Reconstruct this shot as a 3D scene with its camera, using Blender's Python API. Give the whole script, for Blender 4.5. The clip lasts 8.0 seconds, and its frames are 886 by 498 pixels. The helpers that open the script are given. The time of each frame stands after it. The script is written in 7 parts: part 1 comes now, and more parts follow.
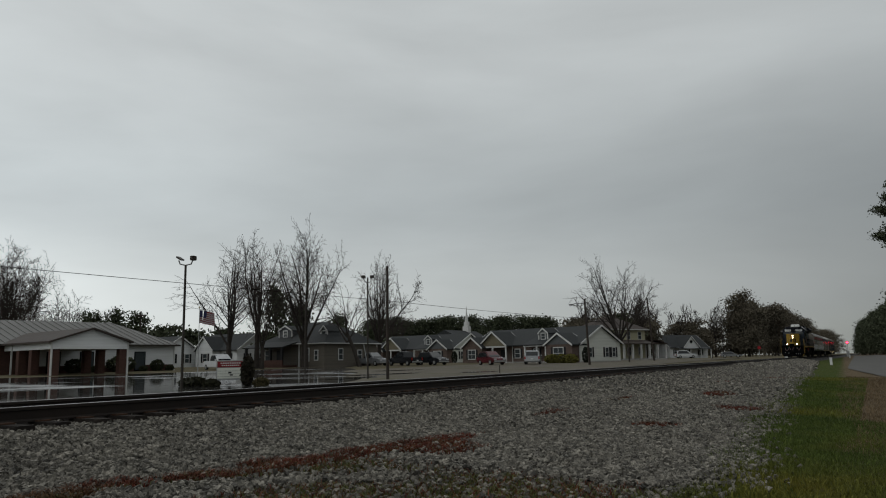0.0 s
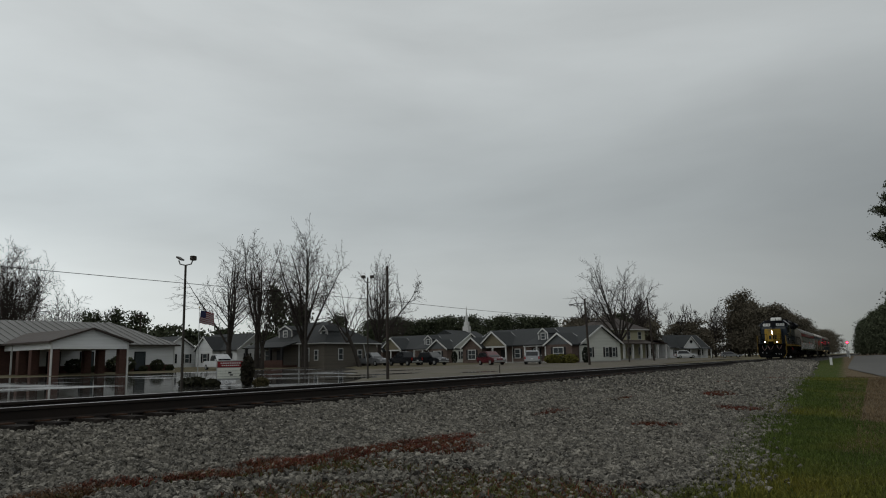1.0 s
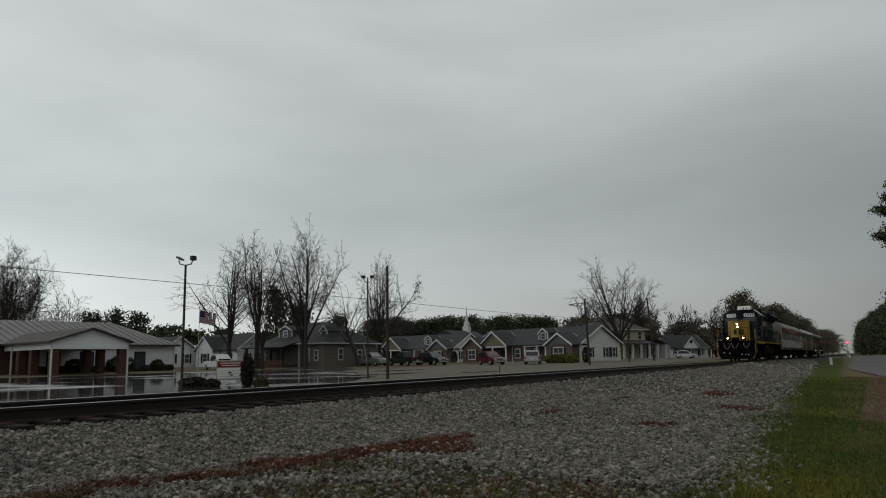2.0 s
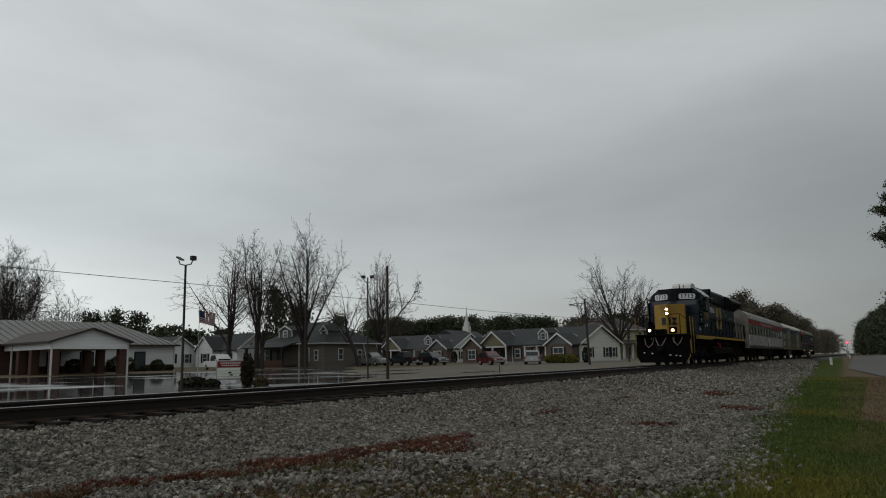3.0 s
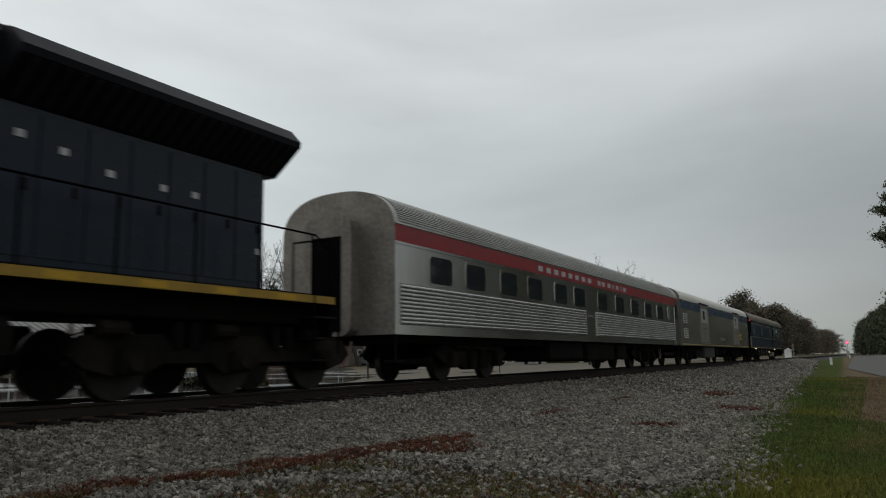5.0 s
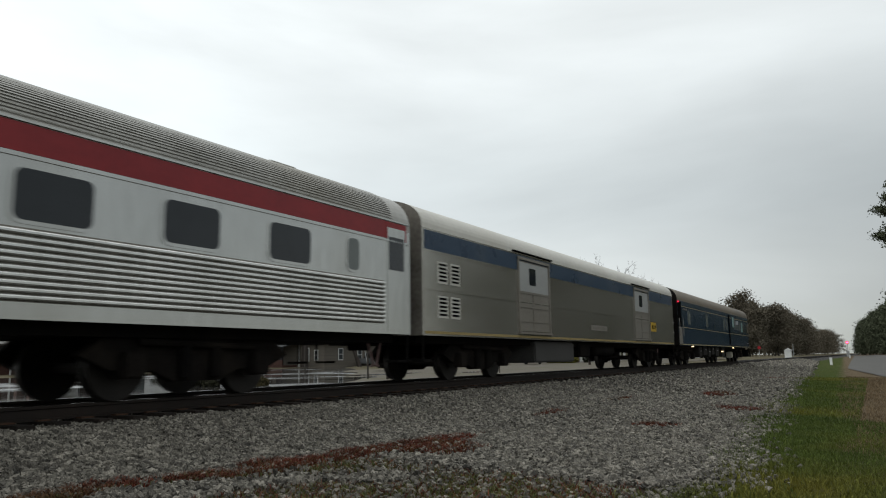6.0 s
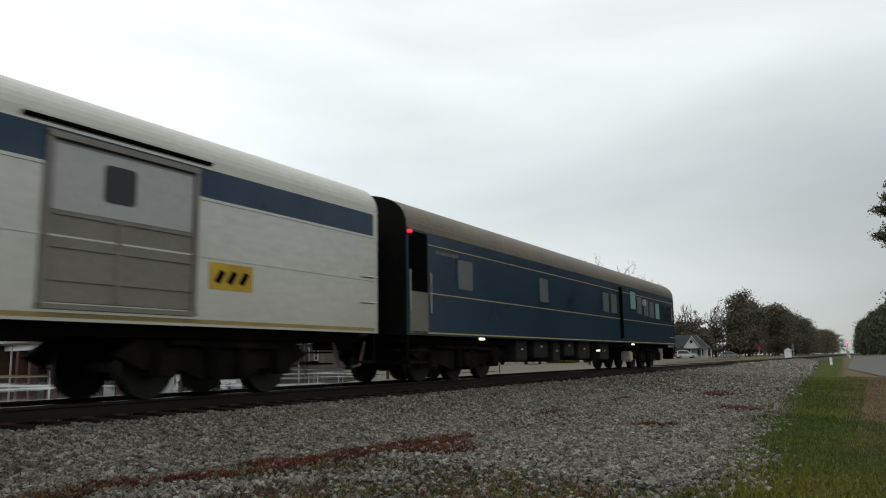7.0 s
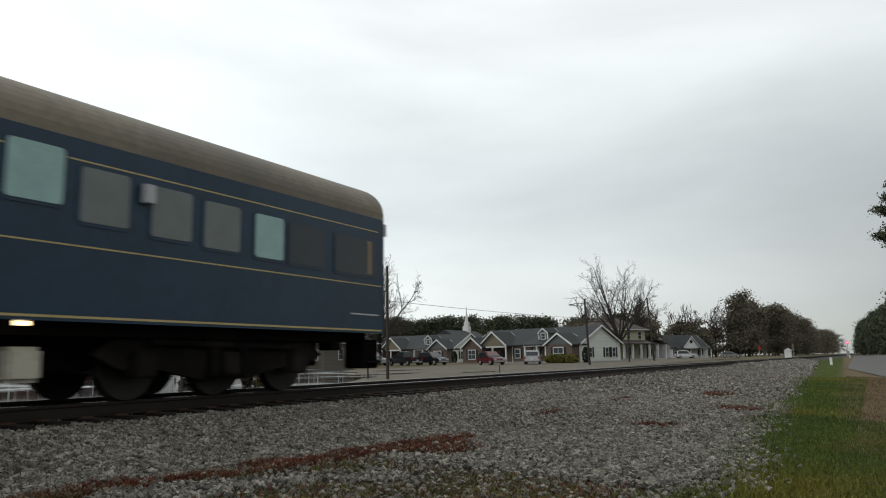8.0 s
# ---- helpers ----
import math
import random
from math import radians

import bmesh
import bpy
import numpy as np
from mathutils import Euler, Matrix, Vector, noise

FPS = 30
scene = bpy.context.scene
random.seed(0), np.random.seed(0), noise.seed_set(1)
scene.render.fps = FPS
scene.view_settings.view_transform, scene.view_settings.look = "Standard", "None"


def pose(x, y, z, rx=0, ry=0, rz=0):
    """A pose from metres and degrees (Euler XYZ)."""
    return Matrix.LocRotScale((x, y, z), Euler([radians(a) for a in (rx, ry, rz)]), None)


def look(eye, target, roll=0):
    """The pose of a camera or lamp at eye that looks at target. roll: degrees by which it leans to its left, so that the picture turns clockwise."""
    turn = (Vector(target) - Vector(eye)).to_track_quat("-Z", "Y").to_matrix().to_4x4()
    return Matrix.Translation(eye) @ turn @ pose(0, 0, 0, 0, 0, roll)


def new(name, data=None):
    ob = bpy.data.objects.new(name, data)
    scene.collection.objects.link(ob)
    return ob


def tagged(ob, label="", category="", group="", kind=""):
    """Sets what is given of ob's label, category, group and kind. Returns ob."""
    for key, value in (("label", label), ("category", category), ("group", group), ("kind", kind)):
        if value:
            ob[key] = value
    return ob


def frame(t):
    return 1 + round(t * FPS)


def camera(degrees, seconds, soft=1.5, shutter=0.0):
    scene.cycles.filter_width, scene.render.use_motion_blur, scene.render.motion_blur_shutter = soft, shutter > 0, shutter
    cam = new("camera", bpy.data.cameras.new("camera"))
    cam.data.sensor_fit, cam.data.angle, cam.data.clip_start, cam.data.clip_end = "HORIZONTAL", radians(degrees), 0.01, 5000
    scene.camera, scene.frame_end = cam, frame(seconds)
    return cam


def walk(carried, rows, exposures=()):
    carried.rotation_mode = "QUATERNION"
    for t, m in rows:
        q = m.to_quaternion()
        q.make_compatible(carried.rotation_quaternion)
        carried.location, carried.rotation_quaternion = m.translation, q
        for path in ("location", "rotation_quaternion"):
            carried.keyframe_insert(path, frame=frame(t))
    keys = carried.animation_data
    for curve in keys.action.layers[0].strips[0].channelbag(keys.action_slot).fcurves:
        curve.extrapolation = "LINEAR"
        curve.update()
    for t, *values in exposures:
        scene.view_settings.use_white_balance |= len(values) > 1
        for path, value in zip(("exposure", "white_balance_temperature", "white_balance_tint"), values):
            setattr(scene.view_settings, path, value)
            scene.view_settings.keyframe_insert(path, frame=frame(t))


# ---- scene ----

import itertools

cam = camera(61.0, 8.0, soft=1.1, shutter=0.12)
EYE = (0.0, -9.913, 0.495)
AIM = (8.617, -5.057, 1.948)
STAND = look(EYE, AIM, roll=-0.9)
walk(cam, [(0.0, STAND), (8.0, STAND)],
     exposures=[(0.0, -0.75), (4.1, -0.75), (4.7, -0.6), (5.8, -0.02), (6.4, 0.1), (8.0, 0.1)])

# ---- overcast sky and one broad, weak sun ----
SUN_AZ, SUN_EL = radians(115), radians(32)
world = bpy.data.worlds.new("overcast")
scene.world = world
world.use_nodes = True
wn, wl = world.node_tree.nodes, world.node_tree.links
wn.clear()


def wnode(kind, **props):
    n = wn.new(kind)
    for k, v in props.items():
        n.inputs[k].default_value = v
    return n


w_out = wnode("ShaderNodeOutputWorld")
w_bg = wnode("ShaderNodeBackground", Strength=1.5)
w_sky = wn.new("ShaderNodeTexSky")
w_sky.sky_type, w_sky.sun_disc = "NISHITA", False
w_sky.sun_elevation, w_sky.sun_rotation = SUN_EL, radians(90) - SUN_AZ
w_scale = wn.new("ShaderNodeVectorMath")
w_scale.operation = "SCALE"
w_scale.inputs["Scale"].default_value = 0.07
wl.new(w_sky.outputs["Color"], w_scale.inputs[0])
w_co = wn.new("ShaderNodeTexCoord")
w_sep = wn.new("ShaderNodeSeparateXYZ")
wl.new(w_co.outputs["Generated"], w_sep.inputs[0])
# brightness with height over the horizon: bright rim, darker belt, bright zenith
w_h = wn.new("ShaderNodeValToRGB")
wl.new(w_sep.outputs["Z"], w_h.inputs["Fac"])
w_h.color_ramp.interpolation = "EASE"
for i, (pos, v) in enumerate([(0.0, (0.79, 0.835, 0.79)), (0.07, (0.68, 0.72, 0.715)), (0.2, (0.56, 0.605, 0.615)), (0.42, (0.70, 0.74, 0.745)), (0.62, (0.80, 0.835, 0.835)), (1.0, (0.9, 0.93, 0.93))]):
    e = w_h.color_ramp.elements[i] if i < 2 else w_h.color_ramp.elements.new(pos)
    e.position, e.color = pos, (*v, 1)
w_map = wn.new("ShaderNodeMapping")
w_map.inputs["Scale"].default_value = (1.2, 1.2, 4.5)
wl.new(w_co.outputs["Generated"], w_map.inputs["Vector"])
w_n = wnode("ShaderNodeTexNoise", Scale=1.6, Detail=6.0, Roughness=0.5, Distortion=0.25)
wl.new(w_map.outputs["Vector"], w_n.inputs["Vector"])
w_nr = wnode("ShaderNodeMapRange")
for k, v in (("From Min", 0.3), ("From Max", 0.7), ("To Min", 0.86), ("To Max", 1.10)):
    w_nr.inputs[k].default_value = v
wl.new(w_n.outputs["Fac"], w_nr.inputs["Value"])
# the cloud cover thins towards the hidden sun
w_dot = wn.new("ShaderNodeVectorMath")
w_dot.operation = "DOT_PRODUCT"
w_dot.inputs[1].default_value = (math.cos(SUN_AZ), math.sin(SUN_AZ), 0.25)
wl.new(w_co.outputs["Generated"], w_dot.inputs[0])
w_dr = wnode("ShaderNodeMapRange")
for k, v in (("From Min", -0.5), ("From Max", 1.0), ("To Min", 0.74), ("To Max", 1.12)):
    w_dr.inputs[k].default_value = v
wl.new(w_dot.outputs["Value"], w_dr.inputs["Value"])
w_m = wn.new("ShaderNodeMath")
w_m.operation = "MULTIPLY"
wl.new(w_nr.outputs["Result"], w_m.inputs[0])
wl.new(w_dr.outputs["Result"], w_m.inputs[1])
# low over the horizon the break in the cloud lies towards the sun, the bank away from it
w_low = wnode("ShaderNodeMapRange")
for k, v in (("From Min", 0.0), ("From Max", 0.38), ("To Min", 1.0), ("To Max", 0.0)):
    w_low.inputs[k].default_value = v
wl.new(w_sep.outputs["Z"], w_low.inputs["Value"])
w_az = wnode("ShaderNodeMapRange")
for k, v in (("From Min", -0.45), ("From Max", 0.6), ("To Min", -0.54), ("To Max", 0.38)):
    w_az.inputs[k].default_value = v
wl.new(w_dot.outputs["Value"], w_az.inputs["Value"])
w_la = wn.new("ShaderNodeMath")
w_la.operation = "MULTIPLY"
wl.new(w_low.outputs["Result"], w_la.inputs[0])
wl.new(w_az.outputs["Result"], w_la.inputs[1])
w_l1 = wn.new("ShaderNodeMath")
w_l1.operation = "ADD"
w_l1.inputs[1].default_value = 1.0
wl.new(w_la.outputs["Value"], w_l1.inputs[0])
w_m2 = wn.new("ShaderNodeMath")
w_m2.operation = "MULTIPLY"
wl.new(w_m.outputs["Value"], w_m2.inputs[0])
wl.new(w_l1.outputs["Value"], w_m2.inputs[1])
w_s2 = wn.new("ShaderNodeVectorMath")
w_s2.operation = "SCALE"
wl.new(w_h.outputs["Color"], w_s2.inputs[0])
wl.new(w_m2.outputs["Value"], w_s2.inputs["Scale"])
w_mix = wn.new("ShaderNodeMix")
w_mix.data_type = "RGBA"
w_mix.inputs["Factor"].default_value = 0.95
wl.new(w_scale.outputs["Vector"], w_mix.inputs["A"])
wl.new(w_s2.outputs["Vector"], w_mix.inputs["B"])
wl.new(w_mix.outputs["Result"], w_bg.inputs["Color"])
wl.new(w_bg.outputs["Background"], w_out.inputs["Surface"])

sun = new("sun", bpy.data.lights.new("sun", "SUN"))
sun.data.energy, sun.data.angle, sun.data.color = 0.5, radians(25), (1.0, 0.96, 0.9)
sun.matrix_world = look((60 * math.cos(SUN_AZ), 60 * math.sin(SUN_AZ), 40), (0, 0, 0))


# ---- materials ----
def mat(name, base, second=None, rough=0.7, metal=0.0, scale=3.0, fine=40.0, bump=0.15, spread=(0.35, 0.65), emit=0.0,
        stretch=(1, 1, 1), spec=0.22, vary=0.0, bump_scale=None, grime=None, rough_var=0.12):
    """A surface in two tones at two scales, with relief; vary changes it from piece to piece."""
    m = bpy.data.materials.new(name)
    m.use_nodes = True
    nt = m.node_tree
    b = nt.nodes["Principled BSDF"]
    second = second or tuple(c * 0.72 for c in base)
    co = nt.nodes.new("ShaderNodeTexCoord")
    mp = nt.nodes.new("ShaderNodeMapping")
    mp.inputs["Scale"].default_value = stretch
    nt.links.new(co.outputs["Object"], mp.inputs["Vector"])
    n1 = nt.nodes.new("ShaderNodeTexNoise")
    n1.inputs["Scale"].default_value, n1.inputs["Detail"].default_value = scale, 5
    n2 = nt.nodes.new("ShaderNodeTexNoise")
    n2.inputs["Scale"].default_value, n2.inputs["Detail"].default_value = fine, 4
    for n in (n1, n2):
        nt.links.new(mp.outputs["Vector"], n.inputs["Vector"])
    mx = nt.nodes.new("ShaderNodeMath")
    mx.operation = "MULTIPLY_ADD"
    nt.links.new(n2.outputs["Fac"], mx.inputs[0])
    mx.inputs[1].default_value = 0.45
    a2 = nt.nodes.new("ShaderNodeMath")
    a2.operation = "MULTIPLY"
    nt.links.new(n1.outputs["Fac"], a2.inputs[0])
    a2.inputs[1].default_value = 0.55
    nt.links.new(a2.outputs[0], mx.inputs[2])
    rp = nt.nodes.new("ShaderNodeValToRGB")
    rp.color_ramp.elements[0].position, rp.color_ramp.elements[1].position = spread
    rp.color_ramp.elements[0].color, rp.color_ramp.elements[1].color = (*second, 1), (*base, 1)
    nt.links.new(mx.outputs[0], rp.inputs["Fac"])
    col = rp.outputs["Color"]
    if grime:
        n3 = nt.nodes.new("ShaderNodeTexNoise")
        n3.inputs["Scale"].default_value, n3.inputs["Detail"].default_value = scale * 0.4, 6
        nt.links.new(mp.outputs["Vector"], n3.inputs["Vector"])
        r3 = nt.nodes.new("ShaderNodeMapRange")
        r3.inputs["From Min"].default_value, r3.inputs["From Max"].default_value = 0.5, 0.72
        nt.links.new(n3.outputs["Fac"], r3.inputs["Value"])
        g = nt.nodes.new("ShaderNodeMix")
        g.data_type = "RGBA"
        g.inputs["B"].default_value = (*grime, 1)
        nt.links.new(r3.outputs["Result"], g.inputs["Factor"])
        nt.links.new(col, g.inputs["A"])
        col = g.outputs["Result"]
    if vary:
        inf = nt.nodes.new("ShaderNodeObjectInfo")
        geo = nt.nodes.new("ShaderNodeNewGeometry")
        ad = nt.nodes.new("ShaderNodeMath")
        nt.links.new(inf.outputs["Random"], ad.inputs[0])
        nt.links.new(geo.outputs["Random Per Island"], ad.inputs[1])
        fr = nt.nodes.new("ShaderNodeMath")
        fr.operation = "FRACT"
        nt.links.new(ad.outputs[0], fr.inputs[0])
        mr = nt.nodes.new("ShaderNodeMapRange")
        mr.inputs["To Min"].default_value, mr.inputs["To Max"].default_value = 1 - vary, 1 + vary
        nt.links.new(fr.outputs[0], mr.inputs["Value"])
        hs = nt.nodes.new("ShaderNodeHueSaturation")
        nt.links.new(mr.outputs["Result"], hs.inputs["Value"])
        nt.links.new(col, hs.inputs["Color"])
        col = hs.outputs["Color"]
    nt.links.new(col, b.inputs["Base Color"])
    rr = nt.nodes.new("ShaderNodeMapRange")
    rr.inputs["To Min"].default_value, rr.inputs["To Max"].default_value = max(0.02, rough - rough_var), min(1, rough + rough_var)
    nt.links.new(n1.outputs["Fac"], rr.inputs["Value"])
    nt.links.new(rr.outputs["Result"], b.inputs["Roughness"])
    b.inputs["Metallic"].default_value, b.inputs["Specular IOR Level"].default_value = metal, spec
    if bump:
        bp = nt.nodes.new("ShaderNodeBump")
        bp.inputs["Strength"].default_value, bp.inputs["Distance"].default_value = min(1, bump * 2), bump_scale or 0.02
        nt.links.new(n2.outputs["Fac"], bp.inputs["Height"])
        nt.links.new(bp.outputs["Normal"], b.inputs["Normal"])
    if emit:
        b.inputs["Emission Color"].default_value, b.inputs["Emission Strength"].default_value = (*base, 1), emit
    return m


def glass_mat(name, tint, rough=0.05):
    return mat(name, tint, tuple(c * 0.8 for c in tint), rough=rough, bump=0, spec=0.35, rough_var=0.02)


# ---- mesh helpers ----
def bm_box(bm, x0, x1, y0, y1, z0, z1, bevel=0.0):
    vs = [bm.verts.new(c) for c in itertools.product((x0, x1), (y0, y1), (z0, z1))]
    fs = [bm.faces.new([vs[i] for i in q]) for q in ((0, 1, 3, 2), (4, 6, 7, 5), (0, 4, 5, 1), (2, 3, 7, 6), (0, 2, 6, 4), (1, 5, 7, 3))]
    if bevel:
        es = list({e for f in fs for e in f.edges})
        bmesh.ops.bevel(bm, geom=es, offset=bevel, segments=2, affect="EDGES", clamp_overlap=True)
    return bm


def box(x0, x1, y0, y1, z0, z1, bevel=0.0):
    return bm_box(bmesh.new(), min(x0, x1), max(x0, x1), min(y0, y1), max(y0, y1), min(z0, z1), max(z0, z1), bevel)


def bm_prism(bm, outline, lo, hi, axis="x"):
    """A closed outline, pushed along an axis. axis x: outline in (y, z); y: in (x, z); z: in (x, y)."""
    def at(a, b, c):
        return {"x": (c, a, b), "y": (a, c, b), "z": (a, b, c)}[axis]
    A = [bm.verts.new(at(a, b, lo)) for a, b in outline]
    B = [bm.verts.new(at(a, b, hi)) for a, b in outline]
    n = len(A)
    bm.faces.new(A[::-1])
    bm.faces.new(B)
    for i in range(n):
        bm.faces.new((A[i], A[(i + 1) % n], B[(i + 1) % n], B[i]))
    bmesh.ops.recalc_face_normals(bm, faces=bm.faces[:])
    return bm


def prism(outline, lo, hi, axis="x"):
    return bm_prism(bmesh.new(), outline, lo, hi, axis)


def bm_tube(bm, pts, r, sides=6, r2=None, cap=True):
    pts = [Vector(q) for q in pts]
    rings = []
    for i, q in enumerate(pts):
        d = (pts[min(i + 1, len(pts) - 1)] - pts[max(i - 1, 0)]).normalized()
        up = Vector((0, 0, 1)) if abs(d.z) < 0.95 else Vector((1, 0, 0))
        a = d.cross(up).normalized()
        b = d.cross(a)
        rad = r if r2 is None else r + (r2 - r) * i / max(1, len(pts) - 1)
        rings.append([bm.verts.new(q + rad * (math.cos(t) * a + math.sin(t) * b)) for t in [2 * math.pi * k / sides for k in range(sides)]])
    for p0, p1 in zip(rings, rings[1:]):
        for k in range(sides):
            bm.faces.new((p0[k], p0[(k + 1) % sides], p1[(k + 1) % sides], p1[k]))
    if cap:
        bm.faces.new(rings[0])
        bm.faces.new(rings[-1][::-1])
    bmesh.ops.recalc_face_normals(bm, faces=bm.faces[:])
    return bm


def tube(pts, r, sides=6, r2=None):
    return bm_tube(bmesh.new(), pts, r, sides, r2)


def wheel_bm(x, y0, y1, r, sides=20, z=None):
    """A flanged disc on a crosswise axle."""
    bm = bmesh.new()
    z = r if z is None else z
    bm_tube(bm, [(x, y0, z), (x, y1, z)], r, sides)
    bm_tube(bm, [(x, y0 - 0.02, z), (x, y0, z)], r * 0.55, sides)
    return bm


def round_rect(u0, u1, v0, v1, r, seg=3):
    out = []
    for cu, cv, a0 in ((u1 - r, v0 + r, -90), (u1 - r, v1 - r, 0), (u0 + r, v1 - r, 90), (u0 + r, v0 + r, 180)):
        for k in range(seg + 1):
            a = radians(a0 + 90 * k / seg)
            out.append((cu + r * math.cos(a), cv + r * math.sin(a)))
    return out


def mesh_of(bm, name, material, smooth=False):
    me = bpy.data.meshes.new(name)
    bm.to_mesh(me)
    bm.free()
    me.materials.append(material)
    if smooth:
        for f in me.polygons:
            f.use_smooth = True
    return me


def part(name, bm, material, parent, label="", smooth=False):
    ob = new(name, mesh_of(bm, name, material, smooth))
    ob.parent = parent
    return tagged(ob, label)


def thing(name, label, category, at=(0, 0, 0), rz=0.0, group="", kind=""):
    ob = new(name)
    ob.matrix_world = pose(*at, 0, 0, rz)
    return tagged(ob, label, category, group, kind)


def raw(name, verts, faces, material, parent=None, smooth=False):
    me = bpy.data.meshes.new(name)
    me.from_pydata(verts if isinstance(verts, list) else verts.tolist(), [], faces if isinstance(faces, list) else faces.tolist())
    me.materials.append(material)
    if smooth:
        me.polygons.foreach_set("use_smooth", [True] * len(me.polygons))
    ob = new(name, me)
    ob.parent = parent
    return ob


def smooth01(a, b, v):
    t = min(1.0, max(0.0, (v - a) / (b - a)))
    return t * t * (3 - 2 * t)


PROFILE_YZ = ((-500, -0.6), (-16, -0.62), (-12.2, -0.66), (-10, -0.78), (-6, -0.64), (-3.3, -0.54), (-1.9, -0.36), (-1.35, -0.27), (1.35, -0.27), (3.2, -0.5), (5, -0.52), (500, -0.52))
PROF_Y, PROF_Z = np.array(PROFILE_YZ, float).T


def gz(x, y):
    """Height of the ground; the rail heads are at 0."""
    z = float(np.interp(y, PROF_Y, PROF_Z))
    if abs(y) > 1.36:
        far = smooth01(60, 130, math.hypot(x, y)) * smooth01(5, 12, abs(y)) * 0.42
        z += far
        z += 0.03 * noise.noise((x * 0.5, y * 0.5, 0)) * smooth01(1.5, 3, abs(y)) * (1 - smooth01(8, 14, y))
    return z

# ---- ground, track and roads ----
def verge_mat():
    """Earth with gravel near the track, weeds and patches, and turf farther off; all by its place on the plan."""
    m = bpy.data.materials.new("verge")
    m.use_nodes = True
    nt = m.node_tree
    b = nt.nodes["Principled BSDF"]
    L = nt.links.new
    co = nt.nodes.new("ShaderNodeTexCoord")
    sp = nt.nodes.new("ShaderNodeSeparateXYZ")
    L(co.outputs["Object"], sp.inputs[0])

    def nz(scale, detail=5, rough=0.6):
        n = nt.nodes.new("ShaderNodeTexNoise")
        n.inputs["Scale"].default_value, n.inputs["Detail"].default_value, n.inputs["Roughness"].default_value = scale, detail, rough
        L(co.outputs["Object"], n.inputs["Vector"])
        return n.outputs["Fac"]

    def rng(v, a, c, lo=0.0, hi=1.0):
        r = nt.nodes.new("ShaderNodeMapRange")
        for k, q in zip(("From Min", "From Max", "To Min", "To Max"), (a, c, lo, hi)):
            r.inputs[k].default_value = q
        L(v, r.inputs["Value"])
        return r.outputs["Result"]

    def mth(op, a, c):
        n = nt.nodes.new("ShaderNodeMath")
        n.operation = op
        for i, v in enumerate((a, c)):
            if isinstance(v, float):
                n.inputs[i].default_value = v
            else:
                L(v, n.inputs[i])
        return n.outputs[0]

    def mix(f, a, c):
        n = nt.nodes.new("ShaderNodeMix")
        n.data_type = "RGBA"
        L(f, n.inputs["Factor"])
        for k, v in (("A", a), ("B", c)):
            if isinstance(v, tuple):
                n.inputs[k].default_value = (*v, 1)
            else:
                L(v, n.inputs[k])
        return n.outputs["Result"]

    fine, mid, big = nz(60, 4, 0.7), nz(2.2), nz(0.35)
    # gravel colour holds the shade in the gaps among the loose stones
    gravel = mix(rng(fine, 0.35, 0.65), (0.024, 0.022, 0.019), (0.095, 0.088, 0.076))
    green = mix(rng(nz(14), 0.35, 0.65), (0.02, 0.034, 0.006), (0.058, 0.078, 0.016))
    green = mix(rng(mid, 0.52, 0.68), green, (0.085, 0.074, 0.024))
    straw = mix(rng(nz(20), 0.35, 0.65), (0.075, 0.056, 0.034), (0.145, 0.112, 0.072))
    red = mix(rng(nz(25), 0.3, 0.7), (0.03, 0.012, 0.008), (0.075, 0.03, 0.018))
    # near side: gravel to about y = -8.4 near by, turf beyond, straw beside the road
    wob = mth("ADD", sp.outputs["Y"], mth("MULTIPLY", mth("SUBTRACT", mid, 0.5), 1.4))
    wob = mth("SUBTRACT", wob, mth("MULTIPLY", sp.outputs["X"], 0.05))
    grass_f = rng(wob, -8.65, -9.2)
    edge_y = mth("SUBTRACT", sp.outputs["Y"], mth("MULTIPLY", sp.outputs["X"], 0.03))
    straw_f = mth("MULTIPLY", rng(mth("SUBTRACT", edge_y, mth("MULTIPLY", mth("SUBTRACT", mid, 0.5), 1.6)), -9.5, -10.0), rng(sp.outputs["X"], 7.0, 11.0))
    col = mix(grass_f, gravel, green)
    col = mix(straw_f, col, straw)
    patch = mth("MULTIPLY", rng(nz(0.9), 0.5, 0.6), rng(sp.outputs["Y"], -3.4, -4.2))
    patch = mth("MULTIPLY", patch, mth("SUBTRACT", 1.0, grass_f))
    col = mix(mth("MULTIPLY", patch, 0.5), col, red)
    # far side: winter turf, brownish
    far = mix(rng(nz(1.3), 0.35, 0.65), (0.075, 0.062, 0.038), (0.06, 0.065, 0.026))
    far = mix(rng(big, 0.45, 0.6), far, (0.12, 0.105, 0.078))
    far = mix(rng(nz(18), 0.4, 0.7), far, (0.10, 0.082, 0.055))
    col = mix(rng(sp.outputs["Y"], 3.0, 3.6), col, far)
    L(col, b.inputs["Base Color"])
    b.inputs["Roughness"].default_value = 0.95
    b.inputs["Specular IOR Level"].default_value = 0.05
    bp = nt.nodes.new("ShaderNodeBump")
    bp.inputs["Strength"].default_value, bp.inputs["Distance"].default_value = 0.9, 0.03
    L(fine, bp.inputs["Height"])
    L(bp.outputs["Normal"], b.inputs["Normal"])
    return m


